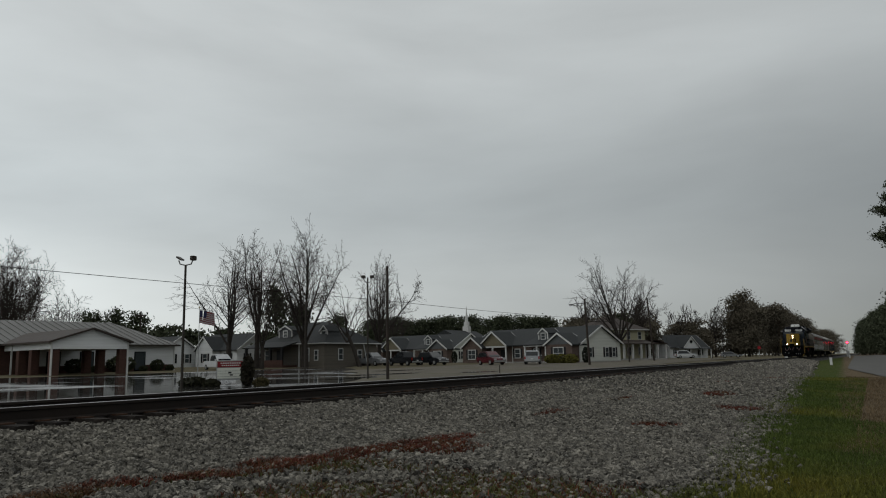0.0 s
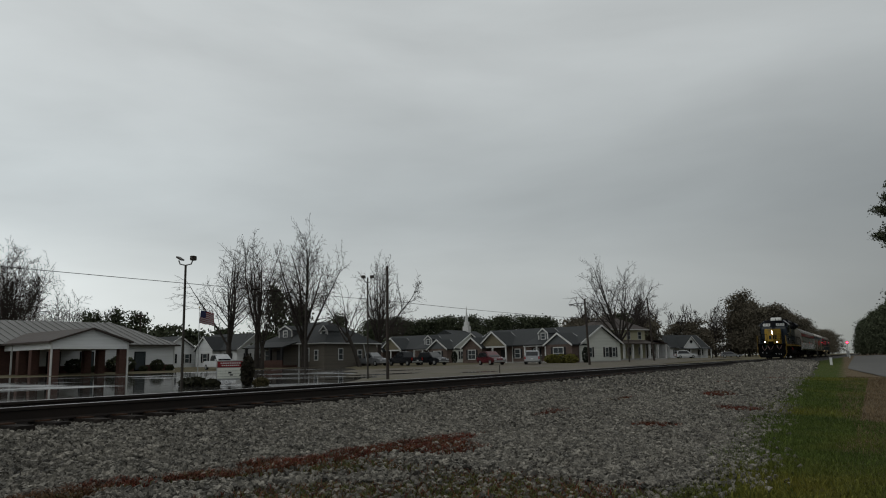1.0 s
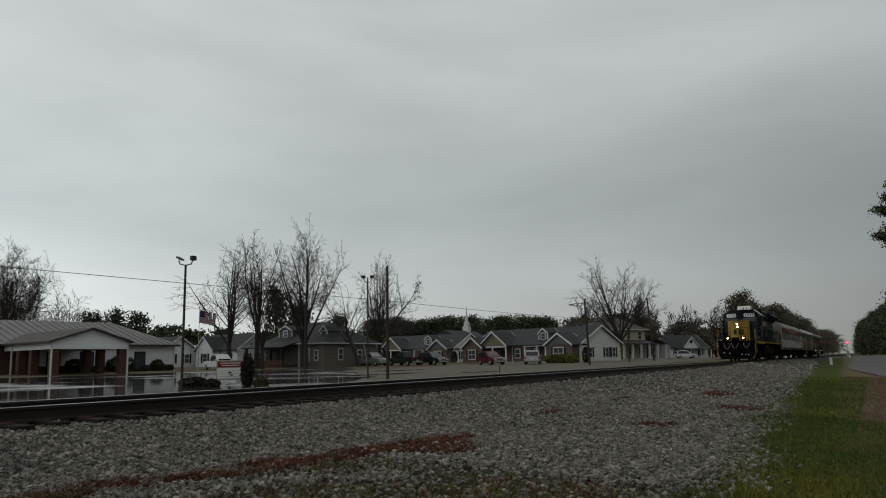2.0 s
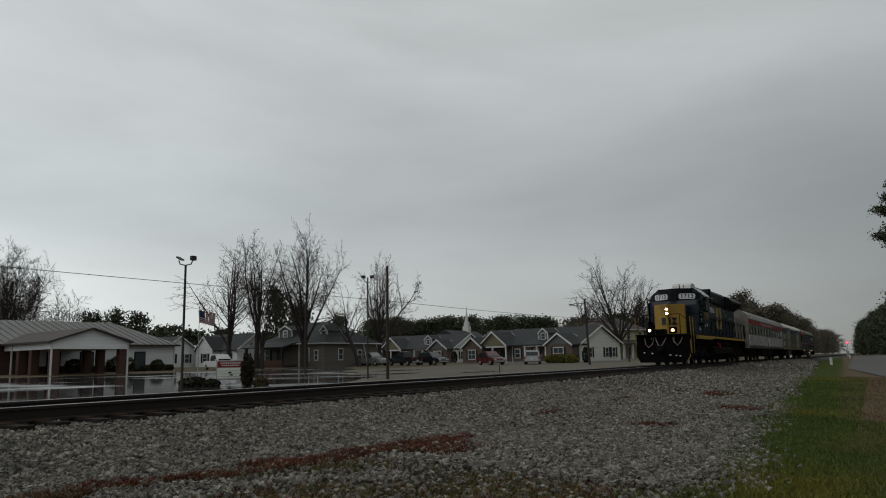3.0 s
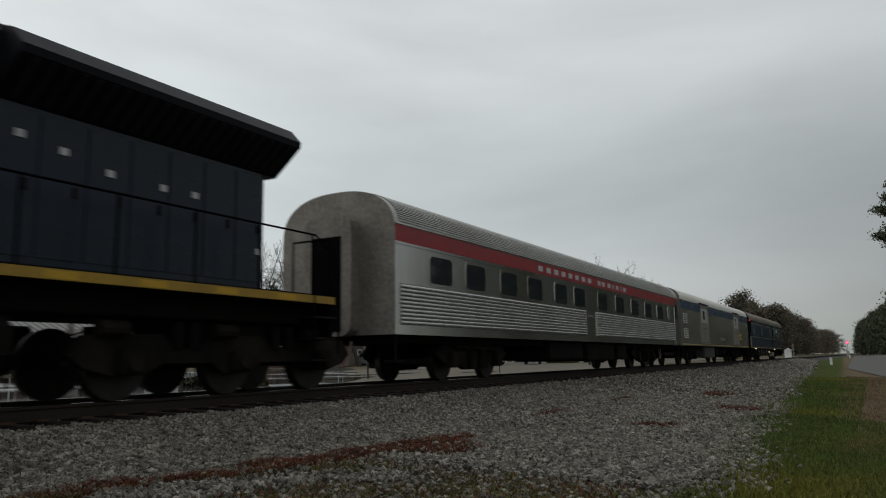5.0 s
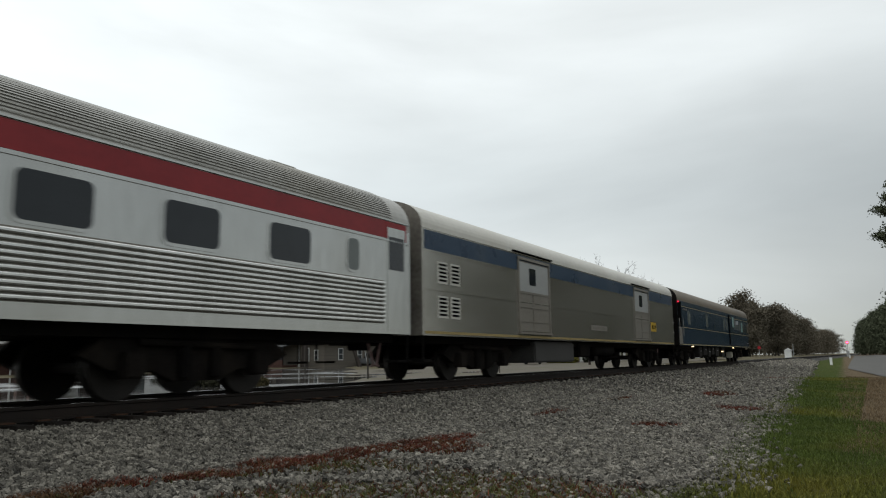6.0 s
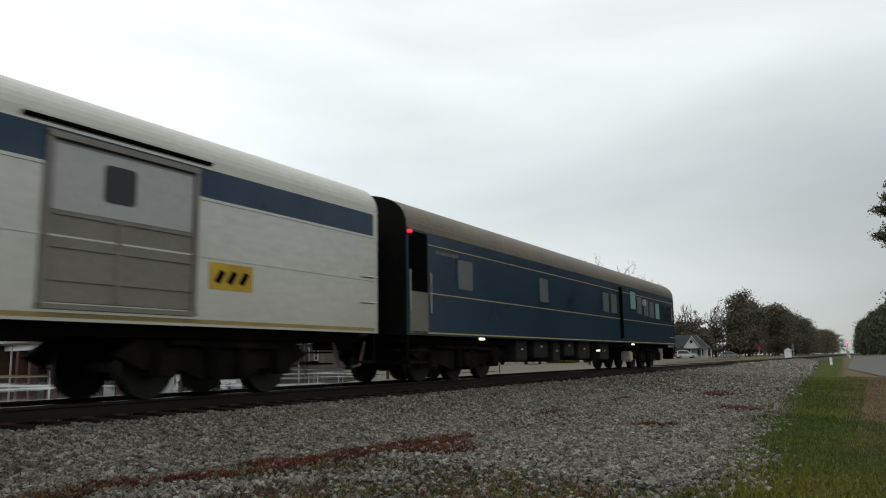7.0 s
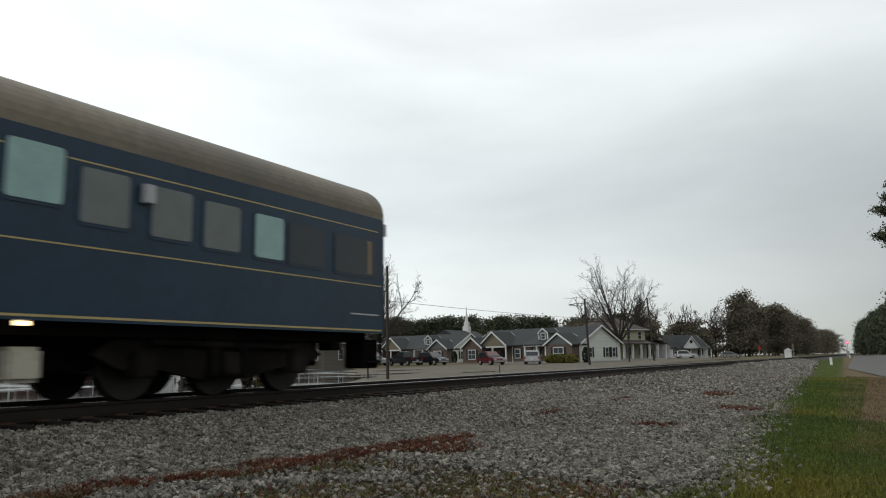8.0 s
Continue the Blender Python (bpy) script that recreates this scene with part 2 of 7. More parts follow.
M_verge = verge_mat()
M_stone = mat("ballast_stone", (0.205, 0.19, 0.16), (0.04, 0.036, 0.03), rough=0.8, scale=6, fine=60, bump=0.3, vary=0.6, spec=0.3)
# bed tone is darkened to paint the shade between the stones
M_bed_shade = mat("ballast_bed", (0.055, 0.053, 0.05), (0.018, 0.017, 0.016), rough=0.9, scale=4, fine=55, bump=0.5, bump_scale=0.04, spread=(0.4, 0.6))
M_rail = mat("rail_steel", (0.022, 0.016, 0.013), (0.011, 0.009, 0.008), rough=0.75, metal=0.1, scale=2, fine=60, bump=0.1)
M_head = mat("rail_head", (0.42, 0.42, 0.43), (0.3, 0.29, 0.29), rough=0.22, metal=1.0, scale=5, fine=80, bump=0.0)
M_tie = mat("creosoted_wood", (0.03, 0.023, 0.018), (0.011, 0.009, 0.008), rough=0.9, scale=3, fine=30, stretch=(6, 1, 6), bump=0.4, vary=0.35)
M_iron = mat("rusty_iron", (0.07, 0.035, 0.02), (0.03, 0.02, 0.015), rough=0.8, metal=0.2, scale=8, fine=60)


def wet_asphalt():
    m = mat("wet_asphalt", (0.05, 0.048, 0.045), (0.026, 0.025, 0.024), rough=0.5, spec=0.35, scale=0.4, fine=60, bump=0.25, bump_scale=0.004)
    nt = m.node_tree
    b = nt.nodes["Principled BSDF"]
    co = nt.nodes.new("ShaderNodeTexCoord")
    mp = nt.nodes.new("ShaderNodeMapping")
    mp.inputs["Scale"].default_value = (1.0, 1.0, 1.0)
    nt.links.new(co.outputs["Object"], mp.inputs["Vector"])
    n = nt.nodes.new("ShaderNodeTexNoise")
    n.inputs["Scale"].default_value, n.inputs["Detail"].default_value = 0.11, 5
    nt.links.new(mp.outputs["Vector"], n.inputs["Vector"])
    r = nt.nodes.new("ShaderNodeMapRange")
    for k, v in (("From Min", 0.36), ("From Max", 0.48), ("To Min", 0.35), ("To Max", 0.05)):
        r.inputs[k].default_value = v
    nt.links.new(n.outputs["Fac"], r.inputs["Value"])
    nt.links.new(r.outputs["Result"], b.inputs["Roughness"])
    for lk in [k for k in nt.links if k.to_socket == b.inputs["Normal"]]:
        nt.links.remove(lk)
    return m


M_wet = wet_asphalt()
M_road = mat("road_asphalt", (0.115, 0.112, 0.106), (0.08, 0.078, 0.074), rough=0.85, spec=0.1, scale=0.8, fine=50, bump=0.2)
M_concrete = mat("concrete", (0.38, 0.37, 0.35), (0.27, 0.26, 0.245), rough=0.75, scale=1.5, fine=30)
M_tan = mat("gravel_drive", (0.115, 0.101, 0.08), (0.062, 0.054, 0.041), rough=0.9, scale=0.6, fine=40, grime=(0.07, 0.064, 0.034))


def axis_steps(spans):
    out = []
    for lo, hi, step in spans:
        n = max(1, round((hi - lo) / step))
        out += [lo + (hi - lo) * i / n for i in range(n)]
    return out + [spans[-1][1]]


def sheet(name, xs, ys, lift, material):
    vs = [(x, y, gz(x, y) + lift) for x in xs for y in ys]
    n = len(ys)
    fs = [(i * n + j, (i + 1) * n + j, (i + 1) * n + j + 1, i * n + j + 1) for i in range(len(xs) - 1) for j in range(n - 1)]
    return raw(name, vs, fs, material, smooth=True)


ground = sheet("ground", axis_steps([(-2500, -60, 400), (-60, 0, 10), (0, 30, 0.6), (30, 120, 4), (120, 400, 20), (400, 3000, 400)]),
               axis_steps([(-2500, -60, 400), (-60, -14, 6), (-14, -9, 0.5), (-9, 0, 0.3), (0, 6, 0.5), (6, 140, 6), (140, 400, 30), (400, 3000, 400)]), 0.0, M_verge)
tagged(ground, "gravelly trackside verge with winter turf and reddish weeds", "ground", kind="structure")
bed = sheet("ballast_bed", axis_steps([(-60, 0, 6), (0, 40, 1), (40, 600, 20)]), axis_steps([(-3.2, 3.0, 0.2)]), 0.012, M_bed_shade)
tagged(bed, "ballast bed under the track, darkened for the shade between its stones", "ballast", kind="structure")

RNG = np.random.default_rng(7)
# a blunt six-sided block, the start of every crushed stone
BLOCK_V = np.array(list(itertools.product((-0.72, 0.72), repeat=3)))
BLOCK_F = np.array([(0, 1, 3), (0, 3, 2), (4, 6, 7), (4, 7, 5), (0, 4, 5), (0, 5, 1), (2, 3, 7), (2, 7, 6), (0, 2, 6), (0, 6, 4), (1, 5, 7), (1, 7, 3)])


def stones(name, count, x0, x1, y0, y1, size, keep, label):
    """Angular stones, each of its own shape and turn, half sunk in the ground."""
    xs, ys = RNG.uniform(x0, x1, count * 3), RNG.uniform(y0, y1, count * 3)
    ok = [i for i in range(len(xs)) if keep(xs[i], ys[i])][:count]
    V, F = [], []
    nv = len(BLOCK_V)
    for k, i in enumerate(ok):
        s = size * RNG.uniform(0.55, 1.35) * 0.5
        v = BLOCK_V * (1 + RNG.uniform(-0.45, 0.4, (nv, 3))) * (s * RNG.uniform(0.7, 1.45, 3))
        q = Euler(RNG.uniform(0, 6.28, 3).tolist()).to_matrix()
        v = v @ np.array(q).T
        V.append(v + (xs[i], ys[i], gz(xs[i], ys[i]) + 0.012 + s * RNG.uniform(0.0, 0.7)))
        F.append(BLOCK_F + k * nv)
    ob = raw(name, np.concatenate(V), np.concatenate(F), M_stone)
    return tagged(ob, label, "gravel", kind="stuff")


def in_view(x, y):
    return -0.06 < (y + 9.9) / x < 1.95 if x > 0.2 else False


def weedy(x, y):
    """How thickly weeds have taken the gravel: a belt where the stone thins out, and loose patches."""
    belt = math.exp(-((y + 4.14 + 0.13 * (x - 4.3) - 0.16 * noise.noise((x, 0, 4))) / 0.33) ** 2) * smooth01(9.8, 7.5, x)
    belt += 1.1 * math.exp(-((y + 4.85) / 0.26) ** 2 - ((x - 9.2) / 0.9) ** 2) + 0.7 * math.exp(-((y + 4.3) / 0.22) ** 2 - ((x - 18.8) / 1.3) ** 2)
    belt += 0.9 * math.exp(-((y + 8.55) / 0.3) ** 2 - ((x - 7.3) / 0.9) ** 2)
    loose = noise.noise((x * 0.42, y * 0.6, 9)) * 1.15 * smooth01(-3.4, -4.6, y)
    low = smooth01(-4.55, -5.1, y - 0.25 * noise.noise((x, y, 2))) * 0.75 * smooth01(8.0, 6.4, x)
    return belt * (0.66 + 0.85 * noise.noise((x * 1.8, y * 1.8, 5))) + max(0, loose - 0.25) + low * (0.7 + 0.9 * noise.noise((x * 0.9, y * 0.9, 7)))


def gravelly(x, y):
    edge = -9.0 + 0.052 * x + 0.4 * noise.noise((x * 0.7, y * 0.7, 3)) + RNG.normal(0, 0.18)
    if y < edge or not in_view(x, y):
        return False
    return weedy(x, y) < 0.28 or RNG.random() < 0.26


stones("ballast", 34000, 2.6, 11, -9.2, -0.95, 0.041, gravelly, "angular grey crushed stone along the track")
stones("ballast", 36000, 9, 22, -9.0, -0.95, 0.045, gravelly, "angular grey crushed stone along the track")
stones("ballast", 16000, 21, 60, -8.0, -0.95, 0.07, gravelly, "angular grey crushed stone along the track")
stones("ballast", 6000, 58, 115, -6.5, -1.0, 0.15, gravelly, "angular grey crushed stone along the track")
stones("ballast", 5000, 3, 40, -0.6, 3.0, 0.08, lambda x, y: True, "angular grey crushed stone between the rails")

# track: two rails on timber ties
track = thing("railway_track", "single railway track of worn steel rails on dark timber ties", "railway track", kind="structure")
PROFILE = [(-0.07, -0.185), (0.07, -0.185), (0.07, -0.17), (0.012, -0.15), (0.012, -0.05), (0.036, -0.04), (0.036, -0.006), (0.028, -0.002), (-0.028, -0.002), (-0.036, -0.006), (-0.036, -0.04), (-0.012, -0.05), (-0.012, -0.15), (-0.07, -0.17)]
for yr in (-0.753, 0.753):
    rail = part("rail", prism([(yr + a, b) for a, b in PROFILE], -80, 620), M_rail, track, "rust-brown steel rail")
    part("running_surface", prism([(yr - 0.027, -0.002), (yr + 0.027, -0.002), (yr + 0.024, 0.001), (yr - 0.024, 0.001)], -80, 620), M_head, rail, "bright worn rail head")
tie_me = mesh_of(box(-0.11, 0.11, -1.3, 1.3, -0.33, -0.187, 0.01), "tie", M_tie)
plate_me = mesh_of(box(-0.09, 0.09, -0.17, 0.17, -0.19, -0.172), "tie_plate", M_iron)
rt = random.Random(3)
for i in range(110):
    tie = new("tie", tie_me)
    tie.parent = track
    tie.matrix_local = pose(-1 + i * 0.53 + rt.uniform(-0.02, 0.02), rt.uniform(-0.05, 0.05), 0, 0, 0, rt.uniform(-1.2, 1.2))
    if i < 70:
        for yr in (-0.753, 0.753):
            tp = new("tie_plate", plate_me)
            tp.parent = tie
            tp.matrix_local = pose(0, yr, 0.003)
far_ties = bmesh.new()
for i in range(400):
    bm_box(far_ties, 57.3 + i * 0.53, 57.52 + i * 0.53, -1.3, 1.3, -0.33, -0.187)
tagged(part("far_ties", far_ties, M_tie, track), kind="stuff")

def patch_sheet(name, left, right, ys, lift, material, n=24):
    """A sheet over the ground between two edges given as x at each y."""
    vs = [(left(y) + (right(y) - left(y)) * i / n, y) for i in range(n + 1) for y in ys]
    m = len(ys)
    return raw(name, [(x, y, gz(x, y) + lift) for x, y in vs], [(i * m + j, (i + 1) * m + j, (i + 1) * m + j + 1, i * m + j + 1) for i in range(n) for j in range(m - 1)], material, smooth=True)


def lot_edge(y):
    return (y + 9.9) / 0.74 + 1.2 * math.sin(y * 0.5)


lot = patch_sheet("parking_lot", lambda y: -40, lot_edge, axis_steps([(8.5, 54, 2.5)]), 0.02, M_wet)
drive = patch_sheet("gravel_drive", lambda y: lot_edge(y) + 0.02, lambda y: 150, axis_steps([(11, 38, 2.5)]), 0.018, M_tan)
tagged(drive, "tan gravel drive in front of the houses", "drive", kind="structure")
pud = mat("puddle_water", (0.03, 0.028, 0.025), rough=0.05, bump=0, spec=0.5, rough_var=0.02)
for k, (x, y, a, b) in enumerate(((36, 17, 3.2, 1.3), (45, 21, 5, 1.2), (62, 30, 4.5, 1.0), (52, 16.5, 3, 0.7))):
    pts = [(x + a * math.cos(t) * (1 + 0.25 * math.sin(3 * t + k)), y + b * math.sin(t) * (1 + 0.25 * math.cos(2 * t + k))) for t in np.linspace(0, 6.283, 29)[:-1]]
    pw = raw("puddle", [(u, v, gz(x, y) + 0.035) for u, v in pts], [tuple(range(28))], pud)
    tagged(pw, "shallow rain puddle on the gravel drive", "puddle", kind="structure")
tagged(lot, "rain-wet asphalt parking lot with standing puddles", "parking lot", kind="structure")


def road_edge(x):
    """The road's edge towards the track; it swings away from the line near the crossing lane."""
    return -8.1 + 0.017 * (x - 66.6) if x > 66.6 else max(-15.5, -8.1 + 0.105 * (x - 66.6))


RX, RY = axis_steps([(-60, 0, 10), (0, 90, 3), (90, 330, 10)]), axis_steps([(-7.2, 0, 0.9)])
RV = [(x, y + road_edge(x), gz(x, y + road_edge(x)) + 0.05) for x in RX for y in RY]
road = raw("road", RV, [(i * len(RY) + j, (i + 1) * len(RY) + j, (i + 1) * len(RY) + j + 1, i * len(RY) + j + 1) for i in range(len(RX) - 1) for j in range(len(RY) - 1)], M_road, smooth=True)
tagged(road, "damp grey asphalt road beside the track", "road", kind="structure")


# ---- grass and weeds ----
def blades(name, count, x0, x1, y0, y1, height, width, keep, material, label, seed, curl=0.5):
    """Single bent blades, each two narrow facets."""
    rg = np.random.default_rng(seed)
    V, F = [], []
    n = 0
    while n < count:
        x, y = rg.uniform(x0, x1), rg.uniform(y0, y1)
        if not keep(x, y, rg):
            count -= 0.03
            continue
        h, w, a = height * rg.uniform(0.5, 1.5), width * rg.uniform(0.7, 1.3), rg.uniform(0, 6.283)
        cx, cy, z = math.cos(a), math.sin(a), gz(x, y)
        lx, ly = rg.normal(0, curl * h, 2)
        V += [(x - cx * w, y - cy * w, z), (x + cx * w, y + cy * w, z), (x + lx * 0.35 + cx * w * 0.7, y + ly * 0.35 + cy * w * 0.7, z + h * 0.65),
              (x + lx * 0.35 - cx * w * 0.7, y + ly * 0.35 - cy * w * 0.7, z + h * 0.65), (x + lx, y + ly, z + h * 0.9)]
        k = 5 * n
        F += [(k, k + 1, k + 2, k + 3), (k + 3, k + 2, k + 4)]
        n += 1
    return tagged(raw(name, V, F, material), label, "grass", kind="stuff")


M_blade = mat("grass_blade", (0.078, 0.104, 0.022), (0.036, 0.055, 0.011), rough=0.7, scale=0.7, fine=5, bump=0, vary=0.4, spec=0.1, grime=(0.12, 0.11, 0.02))
M_straw = mat("straw_blade", (0.17, 0.125, 0.075), (0.09, 0.065, 0.038), rough=0.8, scale=0.8, fine=5, bump=0, vary=0.4, spec=0.1)
M_redweed = mat("red_weed", (0.125, 0.036, 0.022), (0.055, 0.019, 0.012), rough=0.8, scale=1.5, fine=6, bump=0, vary=0.45, spec=0.1, grime=(0.07, 0.045, 0.022))
M_moss = mat("mossy_weed", (0.098, 0.104, 0.036), (0.056, 0.06, 0.022), rough=0.8, scale=1.5, fine=6, bump=0, vary=0.4, spec=0.1)


def turf(x, y, rg):
    e = -9.0 + 0.052 * x + 0.4 * noise.noise((x * 0.7, y * 0.7, 3)) + rg.normal(0, 0.2)
    return y < e + 0.15 and in_view(x, y) and y > road_edge(x) + 0.15


blades("grass", 42000, 5.5, 16, -10.4, -7.6, 0.055, 0.004, turf, M_blade, "short bright green winter grass beside the gravel", 1)
blades("grass", 22000, 15, 42, -9.6, -6.2, 0.07, 0.007, turf, M_blade, "short bright green winter grass beside the gravel", 2)
blades("dry_grass", 20000, 11, 45, -12.4, -8.6, 0.06, 0.006, lambda x, y, rg: turf(x, y, rg) and y < -9.75 + 0.03 * x + 0.6 * noise.noise((x * 0.3, y, 1)), M_straw, "straw-coloured dry grass along the road", 3)
blades("weeds", 30000, 3.0, 18, -8.0, -3.2, 0.055, 0.005, lambda x, y, rg: in_view(x, y) and weedy(x, y) > 0.3 + 0.25 * rg.random() and (abs(y + 4.02 + 0.13 * (x - 4.3)) < 0.45 or x > 7.6 or rg.random() < 0.12), M_redweed, "low reddish-brown weeds in the gravel", 4, 0.9)
blades("weeds", 34000, 3.0, 9, -8.6, -4.1, 0.04, 0.005, lambda x, y, rg: in_view(x, y) and weedy(x, y) > 0.35 + 0.3 * rg.random(), M_moss, "low olive weeds in the gravel", 5, 0.9)
blades("weeds", 5000, 14, 40, -7.0, -3.6, 0.06, 0.007, lambda x, y, rg: in_view(x, y) and weedy(x, y) > 0.2 + 0.2 * rg.random(), M_redweed, "low reddish-brown weeds in the gravel", 6, 0.9)

# ---- the train ----
M_blue = mat("loco_blue", (0.007, 0.0145, 0.026), (0.004, 0.009, 0.016), rough=0.28, rough_var=0.08, scale=1.2, fine=14, bump=0.03, spec=0.2, grime=(0.011, 0.016, 0.022))
M_dark = mat("loco_roof", (0.009, 0.009, 0.012), (0.005, 0.005, 0.007), rough=0.5, spec=0.08, scale=2, fine=20, bump=0.05)
M_yellow = mat("loco_yellow", (0.30, 0.185, 0.022), (0.21, 0.13, 0.02), rough=0.5, scale=2, fine=20, bump=0.04, grime=(0.14, 0.095, 0.03))
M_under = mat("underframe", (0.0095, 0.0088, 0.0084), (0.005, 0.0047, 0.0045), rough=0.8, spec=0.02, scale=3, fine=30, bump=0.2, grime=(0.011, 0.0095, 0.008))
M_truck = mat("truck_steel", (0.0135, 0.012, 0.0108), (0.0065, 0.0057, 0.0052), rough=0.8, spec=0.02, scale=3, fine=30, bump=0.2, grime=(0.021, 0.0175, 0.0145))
M_wheel = mat("wheel_steel", (0.03, 0.027, 0.025), (0.014, 0.0125, 0.0115), rough=0.55, metal=0.5, scale=4, fine=40, bump=0.1)
M_white = mat("white_paint", (0.62, 0.63, 0.62), (0.52, 0.52, 0.51), rough=0.5, scale=3, fine=30, bump=0.02)
M_black = mat("black_paint", (0.0055, 0.0055, 0.006), (0.003, 0.003, 0.003), rough=0.7, scale=3, fine=30, bump=0.05, spec=0.0)
M_redp = mat("red_paint", (0.35, 0.02, 0.025), (0.22, 0.015, 0.02), rough=0.5, scale=3, fine=20, bump=0.02)
M_pane = glass_mat("dark_window_glass", (0.02, 0.024, 0.028))
M_lamp = mat("headlight_lens", (1.0, 0.78, 0.48), rough=0.2, bump=0, emit=40.0)
# the bowl's own glow imitates the warm halo around each lens
M_halo_bowl = mat("reflector_bowl", (1.0, 0.42, 0.14), rough=0.3, bump=0, emit=1.2)
M_lamp2 = mat("ground_light", (1.0, 0.75, 0.4), rough=0.2, bump=0, emit=2.5)
M_palegrey = mat("pale_grey_and_roof_sheen", (0.42, 0.42, 0.43), (0.30, 0.30, 0.31), rough=0.35, scale=2, fine=20, bump=0.03)
M_acgrey = mat("air_conditioner_grey", (0.5, 0.5, 0.48), (0.42, 0.42, 0.4), rough=0.5, scale=2, fine=20, bump=0.02)
M_number = mat("number_yellow", (0.24, 0.17, 0.05), (0.17, 0.12, 0.038), rough=0.5, scale=6, fine=30, bump=0)
M_hose = mat("air_hose", (0.23, 0.15, 0.14), (0.15, 0.10, 0.10), rough=0.6, scale=6, fine=30)
M_refl = mat("reflector", (0.42, 0.25, 0.02), rough=0.4, bump=0)
M_grid = mat("radiator_grille", (0.02, 0.02, 0.024), (0.006, 0.006, 0.008), rough=0.6, scale=2, fine=60, bump=0.4, stretch=(3, 1, 0.3))


def text_part(name, body, size, m, parent, material, label="", stretch=1.0):
    """Writing as thin solid characters, each one a part, centred on the given place."""
    for k, ch in enumerate(body):
        cu = bpy.data.curves.new(name, "FONT")
        cu.body, cu.size, cu.extrude, cu.align_x, cu.align_y, cu.offset = ch, size, 0.006, "CENTER", "CENTER", size * 0.018
        tmp = new(name, cu)
        me = bpy.data.meshes.new_from_object(tmp.evaluated_get(bpy.context.evaluated_depsgraph_get()))
        bpy.data.objects.remove(tmp)
        me.materials.append(material)
        ob = new(name, me)
        ob.parent = parent
        ob.matrix_local = m @ Matrix.Translation(((k - (len(body) - 1) / 2) * size * 0.6 * stretch, 0, 0)) @ Matrix.Diagonal((stretch, 1, 1, 1))
        tagged(ob, label)


def axle_set(name, root, x, r, sides=22):
    w = part(name, tube([(x, -0.6, r), (x, 0.6, r)], 0.09, 8), M_wheel, root, "steel wheelset on the rails")
    for sy in (-1, 1):
        bm = bmesh.new()
        bm_tube(bm, [(x, sy * 0.70, r), (x, sy * 0.83, r)], r, sides)
        bm_tube(bm, [(x, sy * 0.66, r), (x, sy * 0.70, r)], r + 0.025, sides)
        bm_tube(bm, [(x, sy * 0.83, r), (x, sy * 0.86, r)], r * 0.4, 12)
        part("wheel", bm, M_wheel, w)
    return w


def loco_truck(root, cx):
    r = 0.51
    for dx in (-2.07, 0, 2.07):
        axle_set("wheelset", root, cx + dx, r)
    for sy in (-1, 1):
        bm = bmesh.new()
        out = [(-2.95, 0.62), (-2.75, 0.88), (-1.5, 0.92), (-1.25, 0.72), (-0.8, 0.72), (-0.55, 0.92), (0.55, 0.92), (0.8, 0.72), (1.25, 0.72), (1.5, 0.92), (2.75, 0.88), (2.95, 0.62),
               (2.75, 0.46), (2.3, 0.34), (1.8, 0.34), (1.45, 0.5), (0.55, 0.5), (0.3, 0.34), (-0.3, 0.34), (-0.55, 0.5), (-1.45, 0.5), (-1.8, 0.34), (-2.3, 0.34), (-2.75, 0.46)]
        bm_prism(bm, [(cx + a, b) for a, b in out], sy * 0.98 - 0.07, sy * 0.98 + 0.07, "y")
        fr = part("truck_frame", bm, M_truck, root, "dark cast steel truck side frame")
        for dx in (-2.07, 0, 2.07):
            part("journal_box", box(cx + dx - 0.19, cx + dx + 0.19, sy * 1.0, sy * 1.2, 0.36, 0.68, 0.03), M_truck, fr)
            part("journal_cap", tube([(cx + dx, sy * 1.2, 0.52), (cx + dx, sy * 1.26, 0.52)], 0.12, 12), M_truck, fr)
        for dx in (-1.05, 1.05):
            for k in (-0.16, 0.16):
                part("coil_spring", tube([(cx + dx + k, sy * 1.03, 0.72), (cx + dx + k, sy * 1.03, 1.1)], 0.09, 8), M_under, fr)
        for dx in (-2.6, -0.6, 1.5):
            part("brake_cylinder", tube([(cx + dx, sy * 1.12, 0.98), (cx + dx + 0.45, sy * 1.12, 0.98)], 0.11, 10), M_truck, fr)
        part("sand_pipe", tube([(cx - 2.8, sy * 0.85, 1.2), (cx - 2.75, sy * 0.8, 0.6), (cx - 2.62, sy * 0.76, 0.18)], 0.025, 6), M_truck, fr)
    part("bolster", box(cx - 1.0, cx + 1.0, -0.9, 0.9, 0.75, 1.3), M_under, root)


def open_ring(cx, cz, ro, ri, a0, a1, y0, y1, sx=0.8, seg=18):
    pts = [(cx + sx * ro * math.cos(a), cz + ro * math.sin(a)) for a in np.linspace(a0, a1, seg)]
    pts += [(cx + sx * ri * math.cos(a), cz + ri * math.sin(a)) for a in np.linspace(a1, a0, seg)]
    bm = bmesh.new()
    n = len(pts)
    A = [bm.verts.new((a, y0, b)) for a, b in pts]
    B = [bm.verts.new((a, y1, b)) for a, b in pts]
    for i in range(n // 2 - 1):
        j = n - 1 - i
        bm.faces.new((A[i], A[i + 1], A[j - 1], A[j]))
        bm.faces.new((B[i], B[j], B[j - 1], B[i + 1]))
    for i in range(n):
        bm.faces.new((A[i], B[i], B[(i + 1) % n], A[(i + 1) % n]))
    bmesh.ops.recalc_face_normals(bm, faces=bm.faces[:])
    return bm


